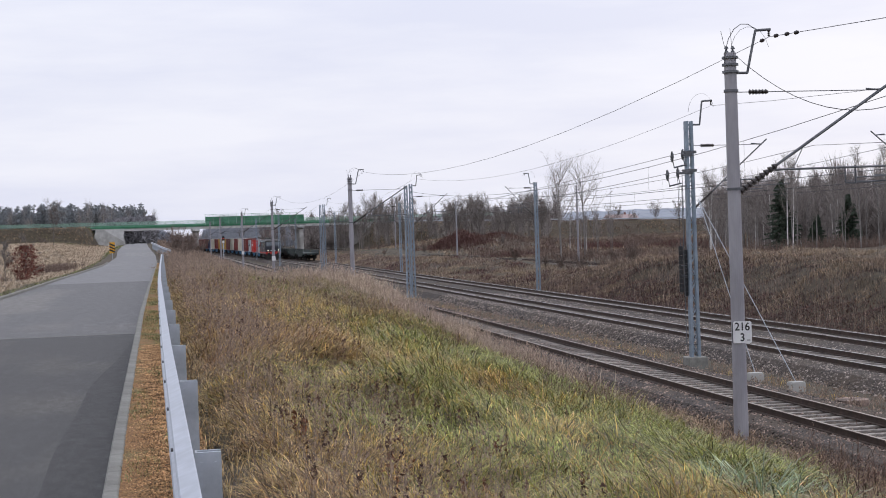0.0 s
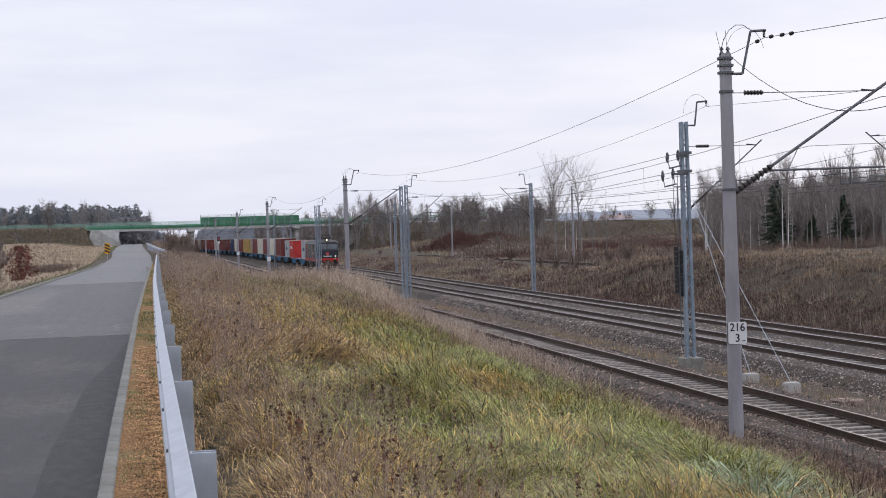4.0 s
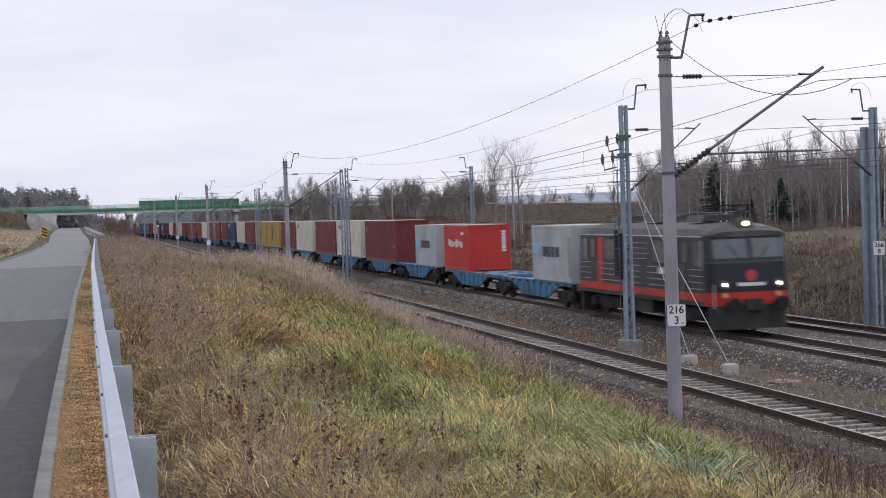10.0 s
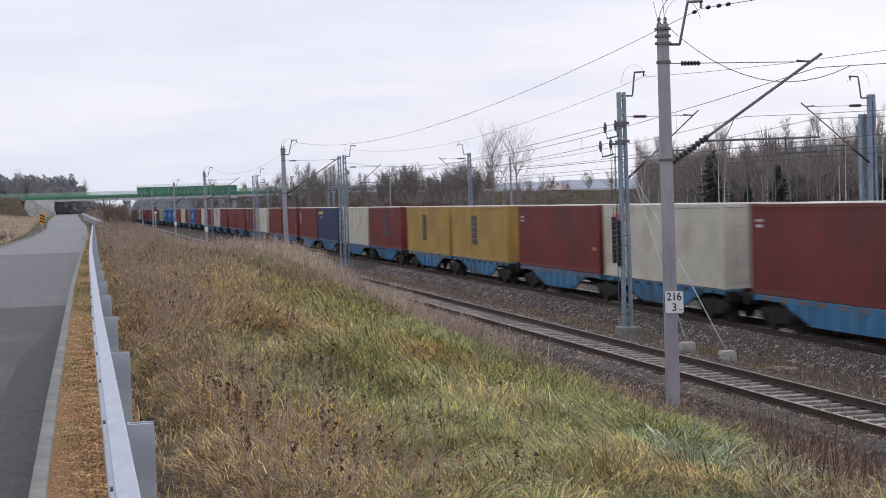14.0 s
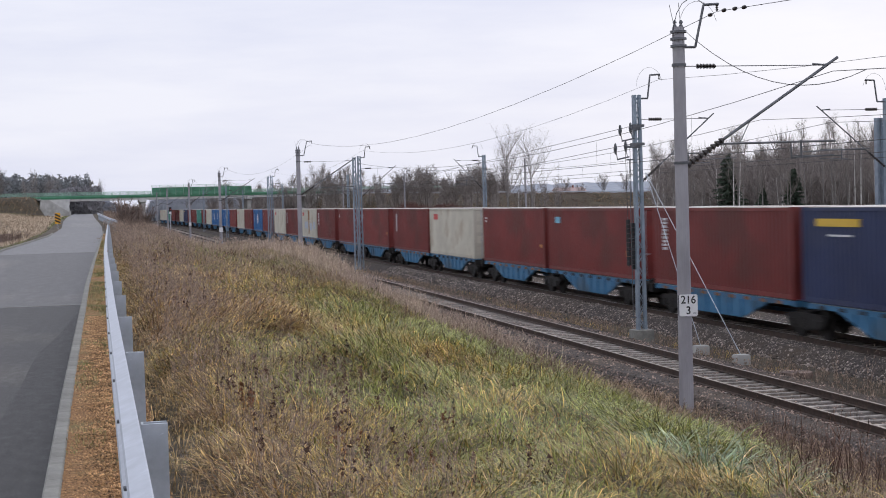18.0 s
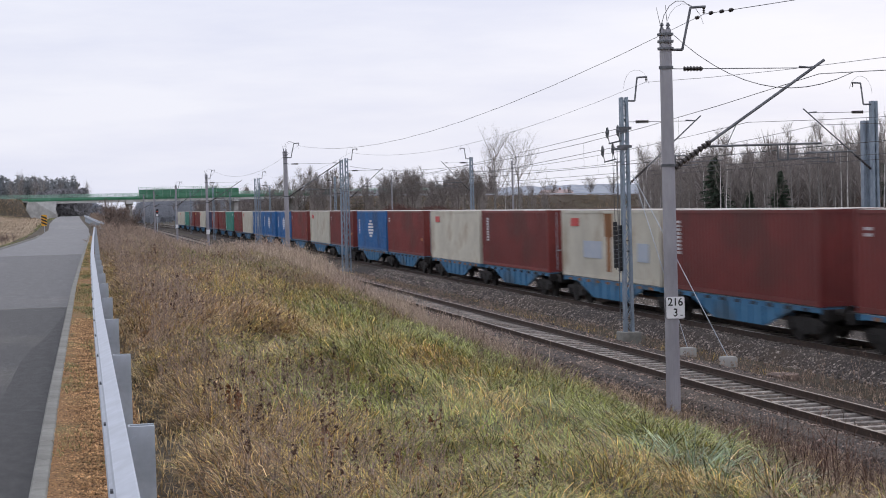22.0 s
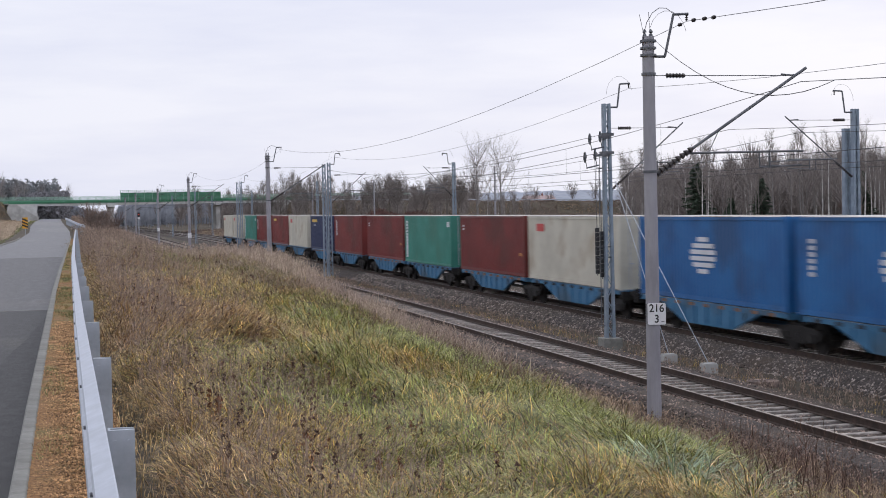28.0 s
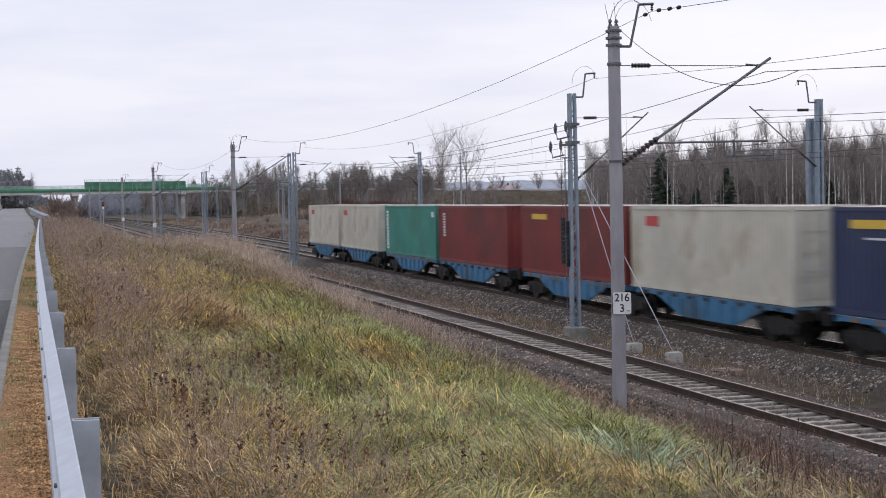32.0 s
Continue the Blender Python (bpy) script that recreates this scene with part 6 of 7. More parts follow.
# grey-brown withered growth on the gravel slope by the siding
x, y = scatter(34000, 11.2, 14.0, 20, 130, 1.2)
m = value_noise(x, y, 1.3, 9) > .42
x, y = x[m], y[m]
blade_mesh("withered_growth", x, y, slope_z(x, y), rng.uniform(.15, .5, len(x)), .009 + y * .00025, rng.uniform(.6, 2.2, len(x)), M_GRASS_W, "grey-brown withered growth on the gravel slope")
# pale reed grass where the bank meets the siding
for cx, cy, n, sx, sy, h in ((11.6, 62, 1100, .5, 4.0, .75), (11.9, 60, 1500, .45, 4.0, .95), (12.2, 51, 900, .4, 3.5, .8), (11.5, 74, 2600, .6, 6.0, .95), (11.3, 86, 4200, .7, 7.0, 1.2), (11.0, 98, 2600, .9, 7.0, 1.0), (10.6, 112, 2000, 1.0, 8.0, .7), (10.6, 128, 1500, 1.0, 11, .5),
                             (12.3, 48, 500, .35, 3.0, .5), (11.0, 46, 700, .6, 4.0, .6), (10.2, 38, 500, .5, 3.0, .5), (11.2, 56, 500, .6, 2.5, .6), (8.4, 96, 1500, 1.5, 14, .8), (9.0, 150, 1200, 1.8, 12, .45), (10.0, 185, 1500, 1.6, 22, .55), (9.0, 240, 1500, 1.6, 30, .8)):
    n = int(n * 1.5)
    x, y = rng.normal(cx, sx, n), rng.normal(cy, sy, n)
    m = (x < 12.9) & (x > 1.5)
    x, y = x[m], y[m]
    n = len(x)
    pale = value_noise(x, y, 2.2, 71) + rng.normal(0, .15, n) > .38
    for pick, mat_, what in ((pale, M_GRASS_P, "pale dry reed grass where the bank meets the siding"), (~pale, M_REED, "pinkish brown dry reeds on the edge of the bank")):
        k = int(pick.sum())
        arc_mesh("reed_grass", x[pick], y[pick], slope_z(x, y)[pick], rng.uniform(.5, 1.25, k) * h * (.55 + .9 * value_noise(x[pick], y[pick], 1.7, 73)), .004 + y[pick] * .00018, rng.uniform(0, 6.283, k), rng.uniform(0, .5, k), rng.uniform(0, 1.3, k), mat_, what)
    m = rng.random(n) < .12
    stalk_mesh("reed_heads", x[m], y[m], slope_z(x, y)[m], rng.uniform(.8, 1.3, m.sum()) * h, .005 + y[m] * .00013, M_REED, "pinkish brown seed heads over the reeds", 6, True, spread=.22)

# dead weeds: dense by the guard rail and over the further bank
for x0, x1, y0, y1, n, h0, h1, keep in ((.7, 3.0, 8, 30, 520, .25, .7, .35), (3.0, 11.5, 12, 34, 300, .2, .4, .45), (.7, 4.0, 28, 80, 800, .4, .95, .28),
                                        (7.0, 12.0, 50, 110, 300, .4, 1.0, .45), (.9, 8.5, 80, 200, 900, .4, 1.0, .35), (1.5, 9.5, 200, 380, 500, .5, 1.0, .35)):
    x, y = scatter(n, x0, x1, y0, y1, 1.15)
    m = in_view(x, y) & (value_noise(x, y, 3.1, 21) > keep)
    x, y = x[m], y[m]
    stalk_mesh("dead_weeds", x, y, slope_z(x, y), rng.uniform(h0, h1, len(x)), .003 + y * .00016, M_WEED if x0 != 3.0 else M_GRASS_Y, "brown dead weed stalks with dry seed heads")
for x0, x1, y0, y1, n, h0, h1 in ((.9, 2.6, 8.0, 16, 95, .35, .75), (.9, 3.6, 15, 32, 90, .35, .75), (3.5, 9.0, 16, 40, 26, .25, .45), (1.0, 7.0, 32, 80, 120, .4, .8)):
    x, y = scatter(n, x0, x1, y0, y1, 1.1)
    m = in_view(x, y) & (value_noise(x, y, 1.4, 23) > .4)
    x, y = x[m], y[m]
    h = rng.uniform(h0, h1, len(x))
    stalk_mesh("dead_weeds", x, y, slope_z(x, y), h, .004 + y * .00016, M_WEED, "dark dead weeds with blackened seed heads", 6, False, spread=.4)
    seed_heads("weed_heads", x, y, slope_z(x, y), h, .013 + y * .0006, M_KNOT, "blackened seed heads on dead weeds")
# fine pinkish haze of dry stalks beside the guard rail
for x0, x1, y0, y1, n, h0, h1 in ((.8, 2.3, 7.5, 20, 420, .3, .75), (.8, 3.0, 18, 45, 620, .4, .9), (.9, 4.2, 42, 110, 900, .5, 1.0)):
    x, y = scatter(n, x0, x1, y0, y1, 1.1)
    m = in_view(x, y) & (rng.random(len(x)) < 1.15 - (x - x0) / (x1 - x0)) & (value_noise(x, y, 1.9, 24) > .25)
    x, y = x[m], y[m]
    stalk_mesh("dry_stalks", x, y, slope_z(x, y), rng.uniform(h0, h1, len(x)), .003 + y * .00014, M_REED_DIM, "fine pinkish brown dry stalks by the guard rail", 8, True, spread=.38)
x, y = scatter(1500, 1.4, 7.5, 130, 270, 1.0)
m = (value_noise(x, y, 6.0, 25) > .3) & (x > road_right(y) + 1.4)
x, y = x[m], y[m]
stalk_mesh("brushwood", x, y, slope_z(x, y), rng.uniform(.5, 1.5, len(x)), .006 + y * .00014, M_WEED, "brown leafless brushwood along the far bank", 8, False, spread=.5)
# rusty dock plants with withered leaves
for cx, cy in ((1.75, 11.6), (2.3, 11.3), (3.3, 11.7), (1.3, 14.2), (3.0, 13.6)):
    n = 5
    x, y = rng.normal(cx, .07, n), rng.normal(cy, .07, n)
    h = rng.uniform(.22, .42, n)
    stalk_mesh("dock_plant", x, y, slope_z(x, y), h, np.full(n, .006), M_RUST, "rusty withered dock plant in the grass", 4, False, spread=.3)
    seed_heads("dock_leaves", x, y, slope_z(x, y), h, np.full(n, .028), M_RUST, "crumpled rust-brown leaves of a dock plant", 10, .3)
# brown withered weeds low on the bank by the siding
x, y = scatter(1500, 6.0, 13.4, 13, 34, 1.0)
m = (x / y > .43) & (x / y < .66)
x, y = x[m], y[m]
stalk_mesh("withered_weeds", x, y, slope_z(x, y), rng.uniform(.25, .8, len(x)), np.full(len(x), .009), M_WITHER, "brown withered weeds low on the bank", 9, False, spread=.5)
x, y = scatter(14000, 6.0, 13.4, 13, 34, 1.0)
m = (x / y > .43) & (x / y < .66)
x, y = x[m], y[m]
blade_mesh("withered_growth", x, y, slope_z(x, y), rng.uniform(.15, .5, len(x)), np.full(len(x), .013), rng.uniform(.6, 2.2, len(x)), M_WITHER, "grey-brown withered growth low on the bank")
x, y = scatter(24000, 9.0, 14.0, 17, 52, 1.0)
m = (x > 10.6 + 1.2 * value_noise(x, y, 2.0, 97) - .06 * np.maximum(30 - y, 0)) & in_view(x, y)
x, y = x[m], y[m]
dark = value_noise(x, y, .8, 98) + rng.normal(0, .1, len(x)) > .5
for pick, mat_ in ((dark, M_WITHER), (~dark, M_GRASS_W)):
    k = int(pick.sum())
    blade_mesh("withered_growth", x[pick], y[pick], slope_z(x, y)[pick], rng.uniform(.1, .38, k), .009 + y[pick] * .00015, rng.uniform(.8, 2.3, k), mat_, "withered brown litter on the slope by the siding")
x, y = scatter(420, 5.8, 11.5, 12.6, 24, 1.0)
m = (x / y > .45) & (x / y < .62)
x, y = x[m], y[m]
stalk_mesh("withered_weeds", x, y, slope_z(x, y), rng.uniform(.4, 1.15, len(x)), np.full(len(x), .010), M_KNOT, "tall dark dead weeds low on the bank", 12, False, spread=.35)
# pale and brown dry stems arching over the low right end of the bank
x, y = scatter(3600, 5.8, 13.2, 12.6, 34, 1.0)
m = (x / y > .44) & (x / y < .64)
x, y = x[m], y[m]
pale = rng.random(len(x)) < .4
for pick, mat_ in ((pale, M_GRASS_D), (~pale, M_GRASS_W)):
    k = int(pick.sum())
    arc_mesh("dry_stems", x[pick], y[pick], slope_z(x, y)[pick], rng.uniform(.25, .75, k), rng.uniform(.005, .009, k), rng.uniform(0, 6.283, k), rng.uniform(0, .8, k), rng.uniform(.2, 1.6, k), mat_, "dry arching stems low on the bank", "weeds")
# a darker stand of weeds near the siding
for cx, cy, n, sp, h in ((7.3, 26.6, 90, .35, .75), (7.9, 27.4, 90, .4, .85), (8.4, 28.6, 70, .4, .7), (9.4, 46, 220, .8, .6), (8.6, 43, 160, .7, .5), (10.6, 42.5, 150, .6, .9), (9.6, 40.5, 120, .7, .6), (10.9, 24.3, 120, .9, .7), (8.9, 34.5, 140, .7, .6), (10.2, 37.5, 160, .6, .9), (7.2, 46, 160, 1.2, .8), (9.4, 72, 110, 1.6, 1.2), (10.4, 82, 90, 1.2, 1.2), (8.6, 62, 90, 1.1, 1.0)):
    x, y = rng.normal(cx, sp, n), rng.normal(cy, sp, n)
    stalk_mesh("dead_weeds", x, y, slope_z(x, y), rng.uniform(.4, 1.0, n) * h, np.full(n, .010), M_WITHER if cy < 60 else M_WEED, "dark dead weed thicket on the bank", 10, False, spread=.45)

# grass on the verge
x, y = scatter(16000, .14, .56, 6, 110, 1.3)
m = value_noise(x * 2, y, 1.6, 31) + .22 * step(y, 12, 26) > .66
x, y = x[m] + road_right(y[m]), y[m]
green = value_noise(x * 3, y, 1.0, 33) > .6
for pick, mat_ in ((green, M_KERB_GRASS), (~green, M_BANK_Y)):
    k = int(pick.sum())
    blade_mesh("verge_grass", x[pick], y[pick], road_z(y[pick]) + .08, rng.uniform(.02, .075, k), .005 + y[pick] * .0002, rng.uniform(.5, 1.6, k), mat_, "short grass growing through the gravel verge")
x, y = scatter(9000, .5, 1.2, 5, 110, 1.5)
x = x + road_right(y)
blade_mesh("verge_grass", x, y, slope_z(x, y), rng.uniform(.08, .3, len(x)), .007 + y * .0002, rng.uniform(.3, 1, len(x)), M_GRASS_D, "dry grass under the guard rail")
stalk_mesh("verge_weed", np.array([-.03, .0, -.06]), np.array([8.0, 8.03, 8.02]), np.full(3, 2.68), np.array([.34, .26, .2]), np.full(3, .008), M_WEED, "small dead weed in the gravel verge", 5)

# dry field across the road
x, y = scatter(90000, -44, -5.7, 60, 360, 1.0)
m = x < road_left(y) - .5
x, y = x[m], y[m]
near_road = np.abs(x - road_left(y)) < 1.5 + .8 * value_noise(x, y, 3.0, 95)
for pick, h0, h1, mat_, what in ((~near_road, .2, .6, M_FIELD, "tall pale dry grass in the field"), (near_road, .06, .2, M_KERB_GRASS, "short olive grass beside the kerb")):
    k = int(pick.sum())
    blade_mesh("field_grass", x[pick], y[pick], slope_z(x, y)[pick], rng.uniform(h0, h1, k), .016 + y[pick] * .00042, rng.uniform(1.0, 2.3, k), mat_, what)
for cx, cy, n, sx, sy, h in ((-8.3, 142, 420, .9, 7, .8), (-9.8, 150, 300, 1.2, 8, .7), (-11, 104, 200, 1.2, 5, .5)):
    x, y = rng.normal(cx, sx, n), rng.normal(cy, sy, n)
    stalk_mesh("dead_weeds", x, y, slope_z(x, y), rng.uniform(.4, 1.1, n) * h, np.full(n, .03), M_SHRUB, "brown patch of dead weeds in the field", 8, False, spread=.8)

# beyond the tracks: brambles and dead stalks on the cutting, straw above it
x, y = scatter(90000, 30.3, 41.5, 42, 150, 1.0)
m = value_noise(x, y, 3.0, 81) * .6 + value_noise(x, y, .9, 82) * .4 - .3 * step(x, 36, 41) + rng.normal(0, .06, len(x)) > .20
blade_mesh("brambles", x[m], y[m], slope_z(x[m], y[m]), rng.uniform(.12, .42, m.sum()), .008 + y[m] * .00012, rng.uniform(.6, 2.4, m.sum()), M_BRAMBLE, "arching dark red-brown brambles on the cutting", "brambles")
x, y = x[~m], y[~m]
blade_mesh("field_grass", x, y, slope_z(x, y), rng.uniform(.15, .45, len(x)), .010 + y * .00014, rng.uniform(.6, 1.9, len(x)), M_GRASS_W, "grey-brown withered grass among the brambles")
x, y = scatter(26000, 37.5, 47, 60, 135, 1.0)
m = value_noise(x, y, 4.0, 83) > .25
x, y = x[m], y[m]
blade_mesh("field_grass", x, y, slope_z(x, y), rng.uniform(.2, .5, len(x)), .012 + y * .00016, rng.uniform(.6, 1.8, len(x)), M_STRAW, "pale straw lying along the top of the cutting")
x, y = scatter(3200, 30.6, 40, 44, 130, 1.0)
stalk_mesh("brambles", x, y, slope_z(x, y), rng.uniform(.3, .9, len(x)), .007 + y * .00012, M_WEED, "dead stalks standing on the cutting", 8, False, spread=.5)
x, y = scatter(46000, 30.6, 47.4, 108, 420, 1.1)
m = value_noise(x, y, 3.2, 41) + rng.normal(0, .08, len(x)) > .5
tall = .07 + .5 * (1 - step(x, 38, 45))
blade_mesh("field_grass", x[m], y[m], slope_z(x[m], y[m]), (tall * rng.uniform(.5, 1.3, len(x)))[m], .010 + y[m] * .0002, rng.uniform(.4, 1.6, m.sum()), M_STRAW, "pale dry grass between the tracks")
blade_mesh("brambles", x[~m], y[~m], slope_z(x[~m], y[~m]), (tall * rng.uniform(.6, 1.5, len(x)))[~m], .010 + y[~m] * .0002, rng.uniform(.4, 1.8, (~m).sum()), M_SHRUB, "red-brown brushwood between the tracks", "brambles")
x, y = scatter(80000, 52, 150, 112, 395, 1.0)
u = value_noise(x, y, 15.0, 43) + rng.normal(0, .07, len(x))
m = u > .52
stalk_mesh("thicket", x[m][::2], y[m][::2], slope_z(x[m], y[m])[::2], rng.uniform(.4, 1.3, len(x[m][::2])), .018 + y[m][::2] * .0002, M_SHRUB, "dark red-brown thicket on the slope", 7, False, spread=.7)
for pick, mat_, what in ((~m & (u > .30), M_STRAW, "pale dry grass on the slope before the overpass"), (u <= .30, M_GRASS_W, "grey withered grass on the slope before the overpass")):
    k = int(pick.sum())
    blade_mesh("field_grass", x[pick], y[pick], slope_z(x, y)[pick], rng.uniform(.3, .8, k), .012 + y[pick] * .00026, rng.uniform(.5, 1.6, k), mat_, what)
x, y = scatter(30000, 30.0, 34.5, 40, 130, 1.0)
blade_mesh("leaf_litter", x, y, slope_z(x, y) + .02, rng.uniform(.05, .2, len(x)), .02 + y * .0002, rng.uniform(1.0, 2.4, len(x)), M_LITTER, "dark red leaf litter and brambles at the foot of the cutting", "litter")
for n, x0, x1, y0, y1, rad, h, mat_, what in ((130, 31, 44, 75, 230, .9, .75, M_STRAW, "pale straw tussock beyond the tracks"), (90, 31, 44, 90, 260, 1.3, .8, M_LITTER, "dark red scrub beyond the tracks"),
                                              (120, 56, 110, 150, 330, 2.2, 1.0, M_STRAW, "pale straw on the slope before the overpass"), (110, 54, 110, 140, 330, 2.6, 1.5, M_LITTER, "dark red scrub on the slope before the overpass")):
    cx, cy = scatter(n, x0, x1, y0, y1, 1.2)
    a, r = rng.uniform(0, 6.283, (n, 90)), rad * np.sqrt(rng.random((n, 90)))
    x, y = (cx[:, None] + r * np.cos(a)).ravel(), (cy[:, None] + 1.6 * r * np.sin(a)).ravel()
    low = 1 - .7 * step(x, 40, 44) * (x < 50)
    blade_mesh("field_tussocks", x, y, slope_z(x, y), rng.uniform(.4, 1.0, len(x)) * h * low * (1.1 - .6 * (r / rad).ravel()), .010 + y * .0002, rng.uniform(.3, 1.4, len(x)), mat_, what)
# dome of dark red shrubs on the dune
for cx, cy, n, sx, sy, h in ((60, 300, 2600, 3.2, 3.6, 3.0), (72, 318, 700, 2.4, 3.0, 1.4), (57, 240, 500, 2.2, 4, 1.0), (78, 262, 700, 3, 6, 1.3), (88, 250, 700, 3, 6, 1.4)):
    x, y = rng.normal(cx, sx, n), rng.normal(cy, sy, n)
    f = np.exp(-((x - cx) / sx) ** 2 / 2.5 - ((y - cy) / sy) ** 2 / 2.5)
    stalk_mesh("red_shrubs", x, y, slope_z(x, y), h * f * rng.uniform(.6, 1.1, n) + .2, np.full(n, .09), M_REDSHRUB, "dense dome of dark red bare shrubs", 7, False, "bush", .45)
x, y = scatter(26000, 58, 230, 0, 1)
y = bridge_y(x) - rng.uniform(3.5, 17, len(x))
m = value_noise(x, y, 9.0, 91) + rng.normal(0, .1, len(x)) > .5
blade_mesh("field_grass", x[m], y[m], slope_z(x[m], y[m]), rng.uniform(.2, .5, m.sum()), np.full(m.sum(), .12), rng.uniform(.6, 1.8, m.sum()), M_GRASS_W, "grey-brown grass on the embankment of the overpass")
blade_mesh("field_grass", x[~m], y[~m], slope_z(x[~m], y[~m]), rng.uniform(.2, .5, (~m).sum()), np.full((~m).sum(), .12), rng.uniform(.6, 1.8, (~m).sum()), M_SHRUB, "brown withered growth on the embankment of the overpass")
# overpass banks
x, y = scatter(52000, -130, -11, 345, 402)
u = value_noise(x, y, 7.0, 96) + rng.normal(0, .12, len(x))
for pick, mat_, what in ((u > .42, M_BANK, "muted olive grass on the overpass bank"), (u <= .42, M_GRASS_W, "grey withered grass on the overpass bank")):
    k = int(pick.sum())
    blade_mesh("bank_grass", x[pick], y[pick], slope_z(x, y)[pick], rng.uniform(.25, .6, k), np.full(k, .11), rng.uniform(.6, 1.9, k), mat_, what)

# weeds in the ballast
x, y = scatter(1500, 17.3, 19.3, 33, 110, 1.2)
stalk_mesh("ballast_weeds", x, y, ground_z(x, y), rng.uniform(.08, .3, len(x)), np.full(len(x), .012), M_WEED, "low dead weeds in the gravel between tracks", 5)
x, y = scatter(5000, 17.2, 19.4, 32, 120, 1.2)
m = value_noise(x, y, 2.0, 51) > .5
blade_mesh("ballast_grass", x[m], y[m], ground_z(x[m], y[m]), rng.uniform(.05, .2, m.sum()), np.full(m.sum(), .014), rng.uniform(.3, 1, m.sum()), M_GRASS_Y, "thin yellow grass in the gravel between tracks")
# two spindly stems right of the anchor blocks
stalk_mesh("spindly_weeds", np.array([15.6, 15.4, 16.6, 16.9]) + .9, np.array([29.2, 31.0, 33.2, 35.4]), np.full(4, -.4), np.array([1.5, 1.2, 1.3, 1.0]), np.full(4, .012), M_WEED, "tall spindly dead weeds beside the siding", 16)


def stones(name, n, x0, x1, y0, y1, top, material, label, size, power=1.3, hole=None):
    x, y = scatter(n, x0, x1, y0, y1, power)
    if hole is not None:
        m = hole(x, y)
        x, y = x[m], y[m]
    n = len(x)
    r = rng.uniform(.6, 1.3, n)[:, None, None] * (size + y * .0003)[:, None, None]
    octa = np.array([[1, 0, 0], [0, 1, 0], [-1, 0, 0], [0, -1, 0], [0, 0, .8], [0, 0, -.8]])[None] * rng.uniform(.6, 1.25, (n, 6, 1))
    a = rng.uniform(0, np.pi, n)
    ca, sa = np.cos(a)[:, None], np.sin(a)[:, None]
    V = np.stack([octa[..., 0] * ca - octa[..., 1] * sa, octa[..., 0] * sa + octa[..., 1] * ca, octa[..., 2]], -1) * r
    V += np.stack([x, y, top(x, y)], 1)[:, None, :]
    F = np.array([[0, 1, 4], [1, 2, 4], [2, 3, 4], [3, 0, 4], [1, 0, 5], [2, 1, 5], [3, 2, 5], [0, 3, 5]])[None] + (np.arange(n) * 6)[:, None, None]
    return tagged(new(name, mesh_np(name, V.reshape(-1, 3), F.reshape(-1, 3), material)), label, "stones", kind="stuff")


def bed_top(centre, half, z=-.17, foot=-.6):
    return lambda x, y: np.interp(np.abs(x - centre(y)), [0, half, half + .75], [z, z, foot])


stones("ballast_stones", 42000, 17.9, 24.2, 34, 110, bed_top(lambda y: main_x(y) + 2, 3.9), M_STONE, "loose grey ballast stones beside the main track", .033, hole=lambda x, y: np.abs(x - main_x(y)) > .9)
stones("ballast_stones", 14000, 23.5, 30.6, 44, 110, bed_top(lambda y: main_x(y) + 2, 3.9), M_STONE, "loose grey ballast stones of the second track", .03, hole=lambda x, y: np.abs(x - second_x(y)) > .9)
stones("ballast_stones", 52000, 12.3, 18.2, 22, 100, lambda x, y: np.interp(np.abs(x - siding_x(y)), [0, .66, .9, 1.75, 2.5], [-.23, -.23, -.17, -.165, -.58]), M_STONE_DARK, "dirty brown gravel stones along the siding", .032, hole=lambda x, y: np.abs(np.abs(x - siding_x(y)) - .753) > .09)
stones("verge_stones", 30000, -.36, .42, 5, 28, lambda x, y: road_z(y) + .083, surface("verge_pebble", (.17, .085, .032), (.58, .35, .17), 4.0, .9, island=.7), "loose orange pebbles on the verge", .008)


# ---- trees ----
M_BIRCH_DARK = surface("grey_birch_bark", (0.13, 0.12, 0.11), (0.30, 0.28, 0.265), 2.5, 0.85)
def limb_tree(seed, height, trunk_r, spread, depth, twig_count, base_free=.25, upright=.55, twig_len=.9, fork=3):
    """Grows a bare tree; gives trunk tubes and twig slivers as arrays."""
    r = random.Random(seed)
    tubes, slivers = [], []

    def grow(p, d, length, radius, level):
        n = 4 if level == 0 else 3
        pts = [p]
        for i in range(n):
            k = .02 if level == 0 else .10
            d = (d + Vector((r.gauss(0, k), r.gauss(0, k), r.gauss(.02, .05)))).normalized()
            p = p + d * (length / n)
            pts.append(p)
            tubes.append((pts[-2], p, radius * (1 - .6 * i / n), radius * (1 - .6 * (i + 1) / n), level))
            if level < depth and (i > 0 or level > 0):
                if level == 0 and (i + 1) / n < base_free:
                    continue
                for _ in range(fork if level == 0 else 2):
                    a = r.uniform(0, 6.283)
                    out = Vector((math.cos(a), math.sin(a), r.uniform(upright * .6, upright * 1.8))).normalized()
                    grow(p, (out + d * .4).normalized(), length * r.uniform(.32, .5) * spread * (1.15 - .5 * i / n if level == 0 else 1), radius * .42, level + 1)
            if level >= depth - 1:
                for _ in range(twig_count):
                    a = r.uniform(0, 6.283)
                    out = Vector((math.cos(a), math.sin(a), r.uniform(.1, 1.3))).normalized()
                    slivers.append((pts[-2].lerp(p, r.random()), (out + d * .5).normalized() * twig_len * r.uniform(.4, 1.2)))
    grow(Vector((0, 0, -.2)), Vector((0, 0, 1)), height, trunk_r, 0)
    return tubes, slivers


